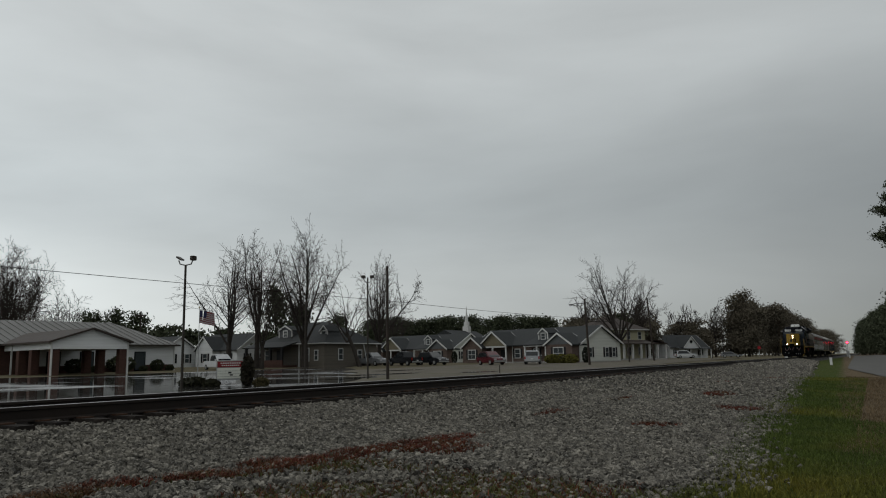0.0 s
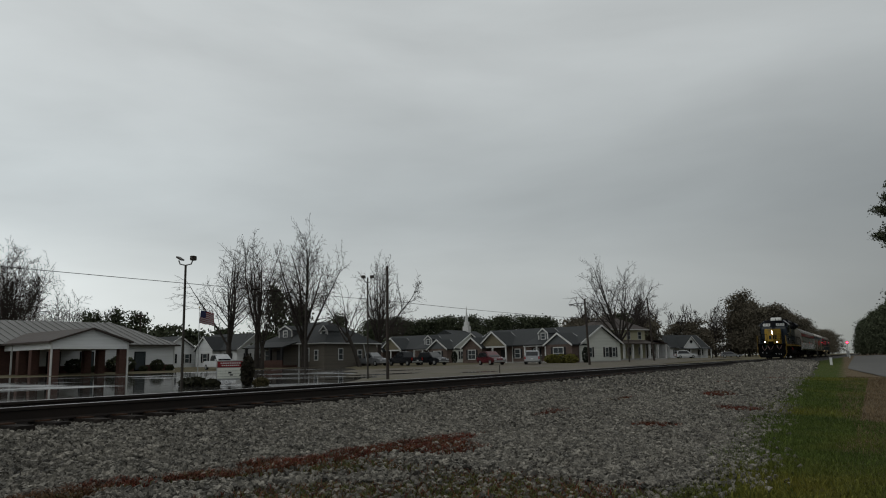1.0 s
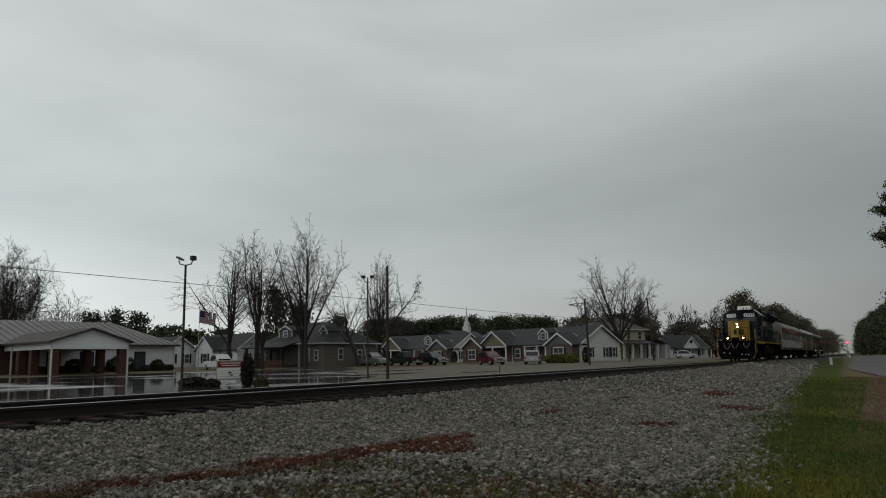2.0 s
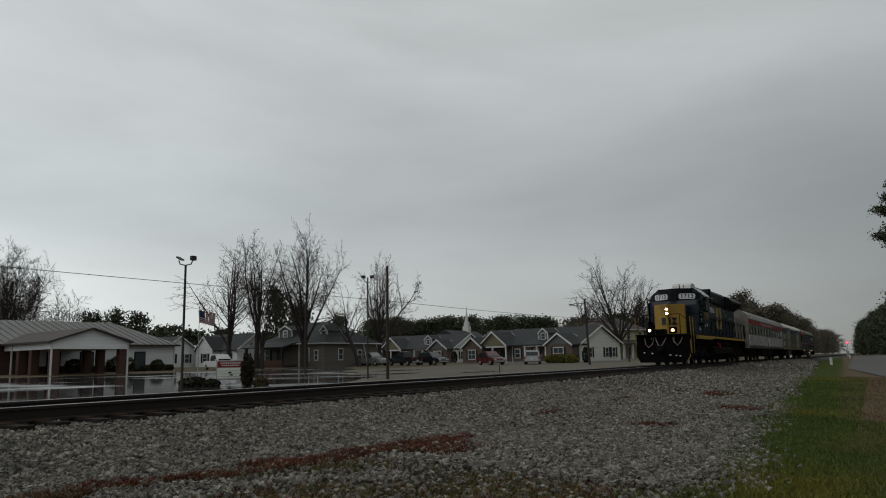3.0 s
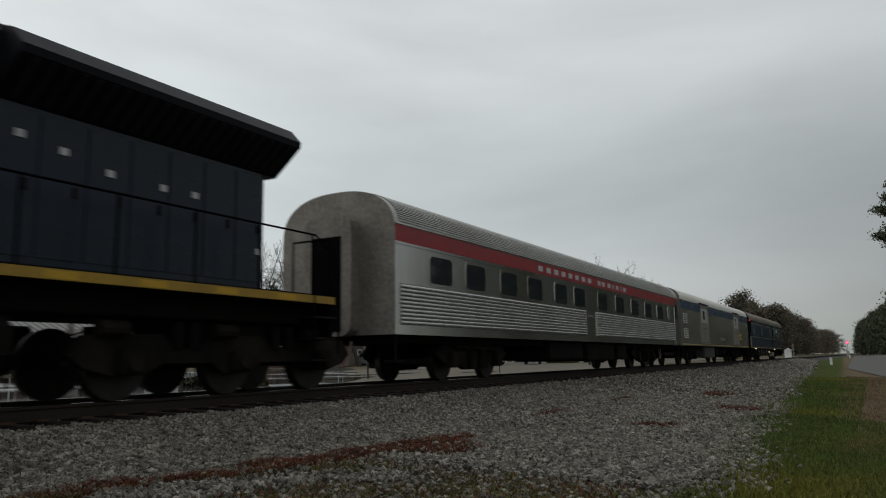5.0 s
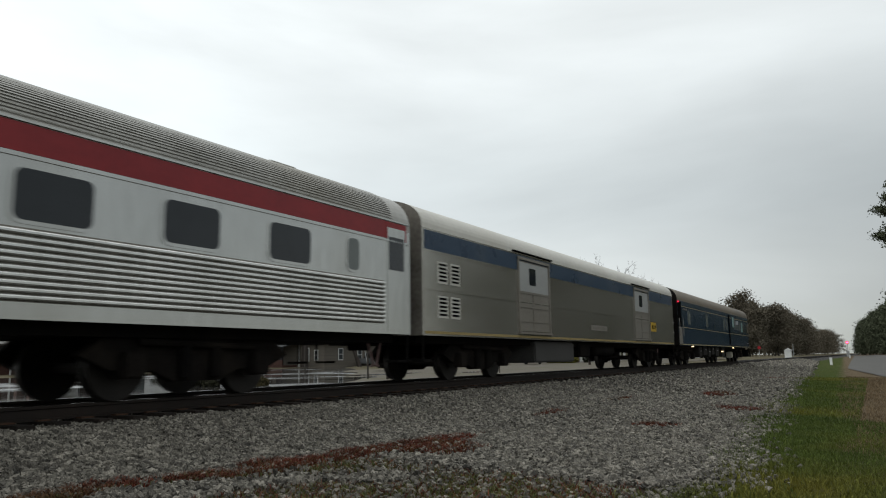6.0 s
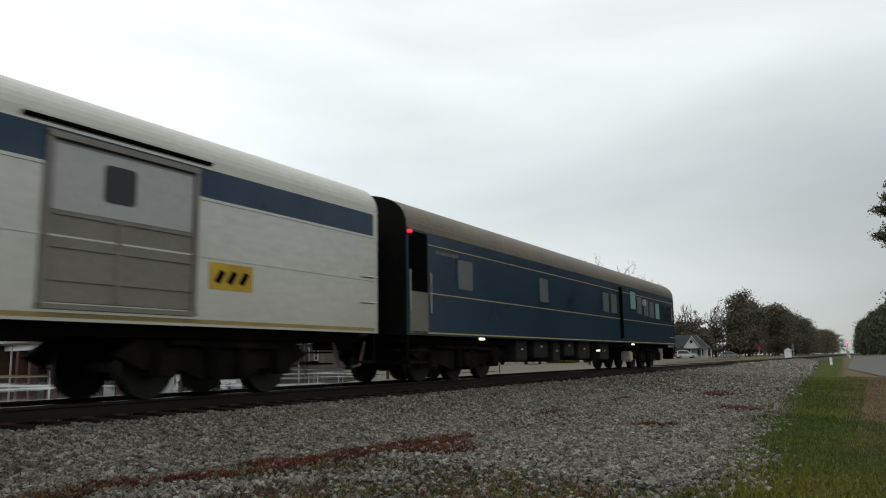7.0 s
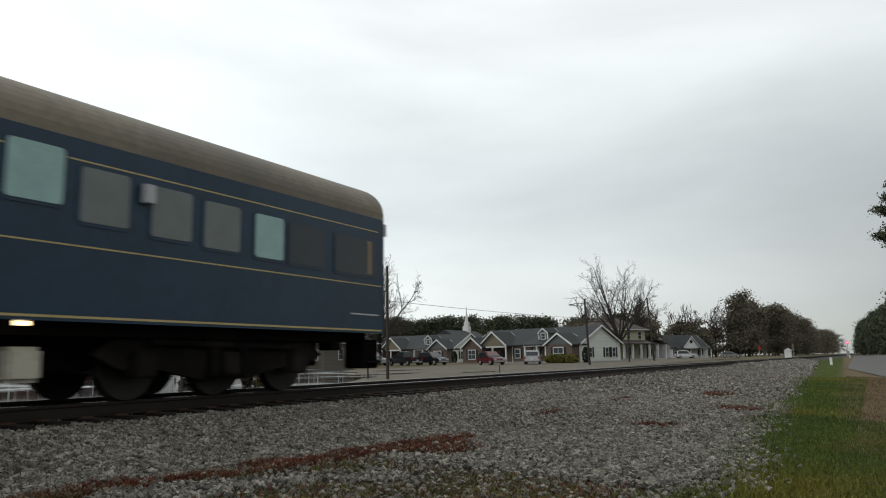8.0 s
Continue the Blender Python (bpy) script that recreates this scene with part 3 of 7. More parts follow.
def locomotive():
    """Front (plow) at x = 0, rear at about 20; rail heads at z = 0; it runs towards -x."""
    L = thing("locomotive", "dark blue and yellow six-axle diesel locomotive hauling the train", "locomotive")
    # frame
    fr = part("frame", box(0.5, 20.1, -1.1, 1.1, 1.15, 1.62, 0.02), M_under, L)
    for sy in (-1, 1):
        out = [(1.6, 1.64), (20.1, 1.64), (20.1, 1.51), (6.6, 1.51), (6.2, 1.43), (1.6, 1.43)]
        part("side_sill", prism(out, sy * 1.42, sy * 1.5, "y"), M_yellow, L, "faded yellow side sill")
        lo_me = mesh_of(box(0, 0.45, sy * 1.49, sy * 1.503, 1.525, 1.62), "reflector_strip", M_refl)
        for k in range(13):
            lo = new("reflector_strip", lo_me)
            lo.parent = L
            lo.location.x = 2.4 + k * 1.35
    part("walkway", box(-0.28, 20.1, -1.45, 1.45, 1.60, 1.67, 0.01), M_under, L)
    loco_truck(L, 3.7)
    loco_truck(L, 18.17)
    # fuel tank
    tk = [(-1.38, 0.62), (-1.38, 0.95), (-1.2, 1.08), (1.2, 1.08), (1.38, 0.95), (1.38, 0.62), (1.05, 0.22), (-1.05, 0.22)]
    tank = part("fuel_tank", prism(tk, 7.46, 14.3), M_under, L, "black steel fuel tank")
    for sy in (-1, 1):
        part("air_tank", tube([(9.2, sy * 1.2, 1.22), (14.1, sy * 1.2, 1.22)], 0.15, 14), M_under, L, smooth=True)
    part("fuel_gauge", box(8.5, 8.62, -1.42, -1.36, 1.15, 1.33, 0.01), M_redp, tank, "small red fuel fitting")
    part("fuel_gauge", box(9.25, 9.37, -1.42, -1.36, 0.95, 1.25, 0.01), M_redp, tank, "small red fuel fitting")
    # pilot and plow
    pl = bmesh.new()
    rings = []
    for dx in (0.0, 0.06):
        rings.append([[pl.verts.new((x + dx, f * w, z)) for f, x in ((-1, xs), (-0.5, xs * 0.55 + xc * 0.45), (0, xc), (0.5, xs * 0.55 + xc * 0.45), (1, xs))]
                      for z, w, xs, xc in ((0.15, 1.2, 0.14, -0.34), (0.45, 1.4, 0.22, -0.1), (0.8, 1.46, 0.3, 0.1), (1.32, 1.42, 0.36, 0.27))])
    for a, b in ((0, 1), (1, 2), (2, 3)):
        for c in range(4):
            pl.faces.new((rings[0][a][c], rings[0][a][c + 1], rings[0][b][c + 1], rings[0][b][c]))
            pl.faces.new((rings[1][a][c], rings[1][b][c], rings[1][b][c + 1], rings[1][a][c + 1]))
        for c in (0, 4):
            pl.faces.new((rings[0][a][c], rings[0][b][c], rings[1][b][c], rings[1][a][c]))
    for a in (0, 3):
        for c in range(4):
            pl.faces.new((rings[0][a][c], rings[1][a][c], rings[1][a][c + 1], rings[0][a][c + 1]))
    bmesh.ops.recalc_face_normals(pl, faces=pl.faces[:])
    part("snow_plow", pl, M_black, L, "black steel V-shaped snow plow")
    for sy in (-1, 1):
        part("plow_edge", tube([(0.38, sy * 1.45, 1.34), (0.32, sy * 1.49, 0.8), (0.24, sy * 1.43, 0.45), (0.15, sy * 1.23, 0.15)], 0.022, 6), M_yellow, L, "yellow painted plow edge")
    for yy in (-0.95, -0.75, -0.45, 0.5, 0.95):
        part("reflector_dot", box(0.0 - 0.32 * (1 - abs(yy)), 0.12, yy - 0.03, yy + 0.03, 0.46 + 0.1 * (yy + 1), 0.52 + 0.1 * (yy + 1)), M_white, L)
    part("coupler", prism([(-0.55, 0.78), (-0.5, 1.05), (-0.1, 1.02), (0.5, 1.0), (0.5, 0.84), (-0.1, 0.8)], -0.16, 0.16, "y"), M_under, L, "steel knuckle coupler")
    part("coupler", prism([(20.0, 0.84), (20.0, 1.0), (20.7, 1.02), (21.1, 1.05), (21.1, 0.78), (20.7, 0.8)], -0.16, 0.16, "y"), M_under, L, "steel knuckle coupler")
    part("end_plate", box(0.36, 0.5, -1.45, 1.45, 1.0, 1.68, 0.02), M_black, L)
    part("end_plate", box(20.0, 20.12, -1.45, 1.45, 0.9, 1.68, 0.02), M_black, L)
    for sy, pts in ((-1, ((-0.55, 1.5), (-0.8, 1.05), (-1.05, 1.5))), (1, ((0.45, 1.55), (0.75, 0.95), (0.98, 1.5)))):
        (a, za), (b, zb), (c, zc) = pts
        part("air_hose", tube([(0.33, a, za), (0.24, a + (b - a) * 0.3, zb + 0.2), (0.2, b, zb), (0.24, c + (b - c) * 0.3, zb + 0.2), (0.33, c, zc)], 0.028, 6), M_hose, L, "hanging air brake hose", smooth=True)
    part("air_hose", tube([(0.33, -0.2, 1.5), (0.2, 0.0, 1.1), (0.18, 0.2, 1.02), (0.33, 0.4, 1.5)], 0.028, 6), M_hose, L, "hanging air brake hose", smooth=True)
    # steps at the four corners
    for x0 in (0.45, 19.55):
        for sy in (-1, 1):
            sw = part("stairwell", box(x0 - 0.0, x0 + 0.55, sy * 0.75, sy * 0.8, 0.45, 1.62), M_black, L)
            for z in (0.5, 0.88, 1.25):
                part("step", box(x0, x0 + 0.62, sy * 0.85, sy * 1.47, z, z + 0.03), M_truck, sw)
                part("step_edge", box(x0, x0 + 0.62, sy * 1.47, sy * 1.485, z, z + 0.035), M_truck, sw)
            for px in (x0 - 0.02, x0 + 0.66):
                part("grab_iron", tube([(px, sy * 1.5, 0.62), (px, sy * 1.5, 1.68), (px, sy * 1.48, 2.62)], 0.018, 6), M_yellow if x0 < 5 else M_black, L)
    # front railing
    for yy in (-0.98, -0.4, 0.4, 0.98):
        part("handrail_post", tube([(0.3, yy, 1.66), (0.28, yy, 2.75)], 0.02, 6), M_black, L)
    for y0, y1 in ((-0.98, -0.4), (0.4, 0.98)):
        part("handrail", tube([(0.28, y0, 2.75), (0.28, y1, 2.75)], 0.02, 6), M_black, L)
        part("handrail", tube([(0.29, y0, 2.2), (0.29, y1, 2.2)], 0.016, 6), M_black, L)
    for sy in (-1, 1):
        part("handrail", tube([(0.28, sy * 0.98, 2.75), (0.55, sy * 1.3, 2.45), (0.6, sy * 1.46, 1.7)], 0.018, 6), M_black, L)
        dl = part("ditch_light", box(0.1, 0.42, sy * 0.62 - 0.17, sy * 0.62 + 0.17, 1.70, 2.06, 0.03), M_black, L, "ditch light housing on the front platform")
        part("reflector_bowl", tube([(0.09, sy * 0.62, 1.88), (0.11, sy * 0.62, 1.88)], 0.085, 16), M_halo_bowl, dl, "reflector bowl made to glow as the lamp's warm halo")
        part("lens", tube([(0.07, sy * 0.62, 1.88), (0.092, sy * 0.62, 1.88)], 0.055, 16), M_lamp, dl, "glowing warm white lens")
        part("marker_light", tube([(0.31, sy * 0.6, 1.45), (0.37, sy * 0.6, 1.45)], 0.05, 10), mat("green_lens", (0.02, 0.13, 0.06), rough=0.3, bump=0), L)
    part("mu_box", box(0.2, 0.4, -0.25, 0.35, 1.68, 1.95, 0.02), M_black, L)
    # short hood (nose), yellow at the front, blue along the sides
    nose = part("nose", prism([(-0.86, 1.67), (0.86, 1.67), (0.86, 3.3), (0.8, 3.38), (-0.8, 3.38), (-0.86, 3.3)], 1.94, 3.6), M_blue, L, "dark blue short hood")
    wedge = prism([(1.25, 0.0), (1.87, -0.87), (1.96, -0.87), (1.96, 0.87), (1.87, 0.87)], 1.67, 3.40, "z")
    bmesh.ops.bevel(wedge, geom=wedge.edges[:], offset=0.05, segments=2, affect="EDGES", clamp_overlap=True)
    part("nose_front", wedge, M_yellow, L, "yellow wedge-shaped nose front")
    hl = part("headlight", box(1.2, 1.36, -0.13, 0.13, 2.72, 3.24, 0.03), M_yellow, nose, "twin headlight on the nose")
    for z in (3.1, 2.86):
        part("reflector_bowl", tube([(1.185, 0, z), (1.21, 0, z)], 0.085, 16), M_halo_bowl, hl, "reflector bowl made to glow as the lamp's warm halo")
        part("lens", tube([(1.17, 0, z), (1.188, 0, z)], 0.055, 16), M_lamp, hl, "glowing warm white lens")

    # emblem on the two faces of the wedge: plain dark shapes
    def on_wedge(sy, shape):
        m = bmesh.new()
        bm_prism(m, shape, -0.008, 0.012, "y")
        m.transform(Matrix.Translation((1.25, 0, 0)) @ Matrix.Rotation(sy * math.atan2(0.87, 0.62), 4, "Z"))
        return part("emblem", m, M_blue, nose, "dark blue emblem shapes")
    on_wedge(-1, [(0.24, 2.22), (0.58, 2.22), (0.48, 2.43), (0.58, 2.64), (0.24, 2.64), (0.34, 2.43)])
    on_wedge(-1, [(0.06, 2.22), (0.2, 2.22), (0.2, 2.64), (0.06, 2.64)])
    on_wedge(1, [(0.12, 2.22), (0.46, 2.22), (0.46, 2.64), (0.12, 2.64)])
    part("grab_iron", tube([(1.22, -0.12, 2.62), (1.42, -0.42, 2.4), (1.5, -0.5, 2.0), (1.46, -0.48, 1.7)], 0.016, 6), M_yellow, L)
    part("grab_iron", tube([(1.84, -0.93, 2.95), (2.3, -1.0, 2.9), (2.75, -1.4, 2.86)], 0.018, 6), M_truck, L)
    # cab
    cabm = bmesh.new()
    bm_prism(cabm, [(-1.5, 1.67), (1.5, 1.67), (1.5, 4.03), (1.02, 4.44), (-1.02, 4.44), (-1.5, 4.03)], 3.74, 5.85)
    cab = part("cab", cabm, M_blue, L, "dark blue driver's cab")
    part("cab_front", prism([(3.1, -1.42), (3.1, 1.42), (3.76, 1.48), (3.76, -1.48)], 1.67, 3.72, "z"), M_blue, cab)
    part("cab_brow", prism([(2.95, -0.16), (2.95, 0.16), (3.55, 1.3), (3.95, 1.45), (3.95, -1.45), (3.55, -1.3)], 3.70, 4.14, "z"), M_dark, cab)
    part("cab_crown", prism([(3.2, -0.14), (3.2, 0.14), (3.6, 0.95), (3.95, 1.0), (3.95, -1.0), (3.6, -0.95)], 4.14, 4.42, "z"), M_dark, cab)
    for sy in (-1, 1):
        # light grey slab paints the sky's sheen on the wet roof slope
        rp = prism([(sy * 1.56, 4.0), (sy * 1.02, 4.47), (sy * 1.0, 4.45), (sy * 1.54, 3.97)], 3.9, 5.95)
        part("roof_edge", rp, M_palegrey, cab, "wet cab roof slope, its sheen painted light grey")
        nb = thing_child("number_board", cab, pose(3.235, sy * 0.74, 3.93, 0, 0, sy * 62.2))
        pts = round_rect(-0.47, 0.47, -0.16, 0.16, 0.1)
        bb = part("board", prism(pts, -0.02, 0.02, "y"), M_white, nb, "white number board")
        text_part("numeral", "1713", 0.33, pose(0, -0.022 if sy < 0 else -0.022, 0, 90, 0, 0) if sy < 0 else pose(0, 0.022, 0, 90, 0, 180), bb, M_black)
        # side window with open frame
        wf = part("side_window", box(4.0, 5.18, sy * 1.495, sy * 1.52, 3.06, 3.8, 0.015), M_black, cab, "sliding cab side window")
        part("pane", box(4.08, 4.5, sy * 1.52, sy * 1.526, 3.12, 3.74), M_pane, wf)
        part("pane", box(4.56, 5.1, sy * 1.52, sy * 1.528, 3.12, 3.74), glass_mat("light_window_glass", (0.10, 0.11, 0.11)), wf)
        part("sunshade", prism([(sy * 1.52, 3.93), (sy * 1.82, 3.84), (sy * 1.82, 3.86), (sy * 1.52, 3.96)], 3.95, 5.5), M_palegrey, cab)
        text_part("numeral", "1713", 0.58, pose(4.69, sy * 1.505, 2.74, 90, 0, 0 if sy < 0 else 180), cab, M_number, "faded yellow road number", 1.12)
        # lower side panel, door and steps beside the nose
        part("side_panel", box(2.05, 3.74, sy * 1.30, sy * 1.44, 1.67, 2.5, 0.02), M_blue, L)
        # flat black box stands for the shade inside the door recess
        dr = part("cab_door", box(2.95, 3.68, sy * 1.42, sy * 1.455, 2.36, 3.62, 0.02), M_black, cab, "cab doorway, the shade of its recess painted black")
        part("door_window", box(3.05, 3.58, sy * 1.455, sy * 1.462, 2.95, 3.52), M_pane, dr)
        part("panel_slot", box(2.75, 3.95, *sorted((sy * 1.43, sy * 1.508)), 2.24, 2.3), M_black, cab, "dark slot over the side panel")
        part("handhold", box(5.45, 5.62, *sorted((sy * 1.49, sy * 1.508)), 2.62, 2.86), M_black, cab)
        part("panel_lip", box(2.05, 5.85, *sorted((sy * 1.43, sy * 1.515)), 2.345, 2.375), M_blue, cab)
        for z0, z1 in ((2.80, 2.88), (2.44, 2.48), (2.51, 2.55), (2.58, 2.62)):
            part("stencil", box(3.22, 3.40, *sorted((sy * 1.455, sy * 1.468)), z0, z1), M_palegrey, dr)
        part("stencil", box(2.75, 2.95, *sorted((sy * 1.44, sy * 1.446)), 1.92, 2.08), M_white, cab, "small white placard")
        part("stencil", box(4.1, 4.22, *sorted((sy * 1.5, sy * 1.506)), 2.16, 2.26), M_white, cab)
        part("stencil", box(4.75, 4.85, *sorted((sy * 1.5, sy * 1.506)), 2.2, 2.36), M_white, cab)
        part("grab_rail", tube([(2.05, sy * 1.44, 2.85), (2.6, sy * 1.46, 2.9), (3.0, sy * 1.5, 3.45), (3.7, sy * 1.53, 3.3)], 0.018, 6), M_truck, cab)
    for y0, y1 in ((-1.25, -0.2), (0.2, 1.25)):
        wsx = bmesh.new()
        bm_box(wsx, 3.08, 3.1, y0, y1, 3.42, 3.68)
        part("windscreen", wsx, M_pane, cab)
    part("air_conditioner", prism([(4.55, 4.43), (6.0, 4.43), (6.0, 4.72), (5.75, 4.84), (5.0, 4.84), (4.7, 4.7)], -0.7, 0.4, "y"), M_acgrey, L, "pale grey roof air conditioner")
    part("air_horn", tube([(3.95, -0.2, 4.42), (3.95, -0.2, 4.66), (3.8, -0.2, 4.68)], 0.03, 8), M_black, L)
    part("antenna", tube([(3.4, -0.55, 4.4), (3.4, -0.55, 4.62)], 0.02, 6), M_black, L)
    # long hood
    hood = part("long_hood", box(5.85, 18.75, -0.95, 0.95, 1.67, 3.86, 0.02), M_blue, L, "dark blue engine hood")
    part("intake", prism([(-0.95, 3.86), (-1.02, 4.0), (-0.98, 4.55), (-0.8, 4.63), (0.8, 4.63), (0.98, 4.55), (1.02, 4.0), (0.95, 3.86)], 5.85, 8.5), M_grid, L, "dark air intake screens")
    part("hood_rib", box(8.45, 8.75, -1.14, 1.14, 3.84, 4.72, 0.03), M_dark, L)
    part("dynamic_brake", prism([(-0.95, 3.82), (-1.12, 3.92), (-1.12, 4.5), (-0.95, 4.68), (0.95, 4.68), (1.12, 4.5), (1.12, 3.92), (0.95, 3.82)], 8.75, 14.1), M_dark, L, "dark upper hood housing")
    fl = [(-0.95, 3.72), (-1.5, 4.18), (-1.52, 4.28), (-1.3, 4.52), (-0.9, 4.66), (0.9, 4.66), (1.3, 4.52), (1.52, 4.28), (1.5, 4.18), (0.95, 3.72)]
    part("radiator_flare", prism(fl, 14.1, 19.1), M_dark, L, "flared radiator section")
    for sy in (-1, 1):
        gr = bmesh.new()
        for k in range(22):
            x = 14.3 + k * 0.215
            bm_prism(gr, [(sy * 1.0, 3.77), (sy * 1.48, 4.165), (sy * 1.5, 4.145), (sy * 1.02, 3.75)], x, x + 0.05)
        part("radiator_grille", gr, M_grid, L)
    for x in (9.9, 11.4, 12.9):
        part("brake_fan", tube([(x, 0, 4.68), (x, 0, 4.78)], 0.55, 20), M_dark, L)
    for x in (15.0, 16.5, 18.0):
        part("radiator_fan", tube([(x, 0, 4.66), (x, 0, 4.76)], 0.62, 20), M_dark, L)
    for sy in (-1, 1):
        door_me = mesh_of(box(0.012, 0.668, sy * 0.94, sy * 0.966, 1.82, 3.66, 0.012), "hood_door", M_blue)
        latch_me = mesh_of(box(0.5, 0.56, sy * 0.966, sy * 0.99, 2.66, 2.8), "latch", M_dark)
        for k in range(15):
            hd_ = new("hood_door", door_me)
            hd_.parent = hood
            hd_.location.x = 8.6 + k * 0.68
            lt_ = new("latch", latch_me)
            lt_.parent = hd_
        for x, z in ((8.95, 3.74), (11.1, 3.72), (13.8, 3.45), (14.4, 3.3), (15.0, 3.2), (15.7, 3.05), (16.6, 3.02), (17.2, 3.02), (18.6, 2.3)):
            part("stencil", box(x, x + 0.12, *sorted((sy * 0.95, sy * 0.98)), z, z + 0.1), M_palegrey, hood, "small pale stencil")
        bl = [(sy * 0.95, 1.67), (sy * 1.36, 1.67), (sy * 1.36, 3.12), (sy * 1.3, 3.36), (sy * 1.15, 3.52), (sy * 0.95, 3.58)]
        part("blower_duct", prism(bl, 6.55, 8.45), M_blue, L, "blue blower duct bulge", smooth=False)
        part("duct_mouth", prism([(sy * 0.95, 1.7), (sy * 1.3, 1.7), (sy * 1.3, 3.1), (sy * 1.1, 3.45), (sy * 0.95, 3.5)], 6.3, 6.55), M_black, L)
        # lettering on the hood: plain yellow shapes
        y0, y1 = sorted((sy * 0.967, sy * 0.974))
        part("emblem", open_ring(10.12, 2.97, 0.75, 0.42, 0.72, 5.55, y0, y1, 1.03), M_number, hood, "large faded yellow emblem shapes")
        s1 = bmesh.new()
        for z0, z1 in ((3.03, 3.68), (2.25, 2.9)):
            bm_box(s1, 11.05, 12.0, y0, y1, z0, z1)
        part("emblem", s1, M_number, hood)
        s2 = bmesh.new()
        bm_prism(s2, [(12.12, 3.68), (13.28, 3.68), (13.28, 3.15), (12.7, 2.97)], y0, y1, "y")
        bm_prism(s2, [(12.12, 2.25), (13.28, 2.25), (13.28, 2.78), (12.7, 2.965)], y0, y1, "y")
        part("emblem", s2, M_number, hood)
        for k in range(11):
            x = 6.3 + k * 1.32
            part("handrail_post", tube([(x, sy * 1.46, 1.64), (x, sy * 1.46, 2.72)], 0.02, 6), M_black, L)
        part("handrail", tube([(5.9, sy * 1.46, 2.72), (19.6, sy * 1.46, 2.72), (19.95, sy * 1.46, 2.5)], 0.018, 6), M_black, L)
    for yy in (-1.46, -0.6, 0.6, 1.46):
        part("handrail_post", tube([(20.0, yy, 1.66), (20.0, yy, 2.7)], 0.02, 6), M_black, L)
    for y0, y1 in ((-1.46, -0.6), (0.6, 1.46)):
        part("handrail", tube([(20.0, y0, 2.7), (20.0, y1, 2.7)], 0.02, 6), M_black, L)
    # the front platform with all that it carries reaches 0.45 m farther out
    platform = ("snow_plow", "plow_edge", "reflector_dot", "coupler", "end_plate", "air_hose", "stairwell", "grab_iron", "handrail_post", "handrail", "ditch_light", "marker_light", "mu_box")
    for ob in L.children:
        if ob.name.split(".")[0] in platform and max(v.co.x for v in ob.data.vertices) < 1.16:
            ob.location.x -= 0.45
    return L


def thing_child(name, parent, m):
    ob = new(name, mesh_of(box(-0.03, 0.03, -0.015, 0.015, -0.03, 0.03), name, M_black))
    ob.parent = parent
    ob.matrix_local = m
    return ob


# ---- passenger cars ----
M_steel = mat("stainless_steel", (0.5, 0.505, 0.485), (0.42, 0.423, 0.405), rough=0.16, rough_var=0.05, metal=0.88, scale=0.6, fine=6, stretch=(1, 1, 0.3), bump=0.02, grime=(0.33, 0.32, 0.285))
M_steelroof = mat("steel_roof", (0.35, 0.347, 0.325), (0.25, 0.244, 0.225), rough=0.4, metal=0.7, scale=0.7, fine=6, bump=0.02, grime=(0.24, 0.225, 0.19))
M_flute = mat("fluting", (0.68, 0.68, 0.66), (0.5, 0.5, 0.48), rough=0.22, rough_var=0.05, metal=0.85, scale=1, fine=8, bump=0.01)
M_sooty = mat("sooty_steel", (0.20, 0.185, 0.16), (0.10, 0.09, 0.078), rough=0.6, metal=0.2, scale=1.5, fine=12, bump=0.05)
M_redband = mat("red_band", (0.235, 0.022, 0.026), (0.18, 0.017, 0.021), rough=0.35, scale=1.5, fine=15, bump=0.02)
M_cream = mat("baggage_white", (0.49, 0.475, 0.43), (0.4, 0.387, 0.345), rough=0.17, rough_var=0.07, metal=0.78, scale=0.5, fine=6, stretch=(0.6, 1, 1.6), bump=0.03, grime=(0.33, 0.31, 0.265))
M_creamroof = mat("baggage_roof", (0.54, 0.53, 0.485), (0.44, 0.43, 0.39), rough=0.5, scale=0.6, fine=8, bump=0.03, grime=(0.44, 0.42, 0.37))
M_blueband = mat("blue_band", (0.024, 0.049, 0.085), (0.018, 0.036, 0.065), rough=0.3, scale=1.5, fine=15, bump=0.02, grime=(0.045, 0.065, 0.09))
M_door = mat("baggage_door_steel", (0.21, 0.195, 0.17), (0.15, 0.14, 0.12), rough=0.55, metal=0.2, scale=0.9, fine=12, bump=0.04, grime=(0.15, 0.135, 0.11))
M_navy = mat("navy_car_paint", (0.011, 0.031, 0.056), (0.007, 0.021, 0.039), rough=0.24, rough_var=0.07, spec=0.3, scale=0.7, fine=7, bump=0.015, grime=(0.016, 0.036, 0.06))
M_navyroof = mat("sooty_car_roof", (0.165, 0.14, 0.105), (0.105, 0.09, 0.068), rough=0.6, scale=1.0, fine=8, bump=0.03, grime=(0.085, 0.075, 0.06))
M_gold = mat("gold_line", (0.42, 0.33, 0.15), (0.32, 0.25, 0.11), rough=0.5, scale=5, fine=30, bump=0)
# lit look of the green panes is put into their base colour
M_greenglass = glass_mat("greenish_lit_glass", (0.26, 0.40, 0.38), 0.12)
# grey panes: a dull tone, paler than the dark glass
M_dullglass = glass_mat("dull_grey_glass", (0.13, 0.145, 0.14), 0.2)


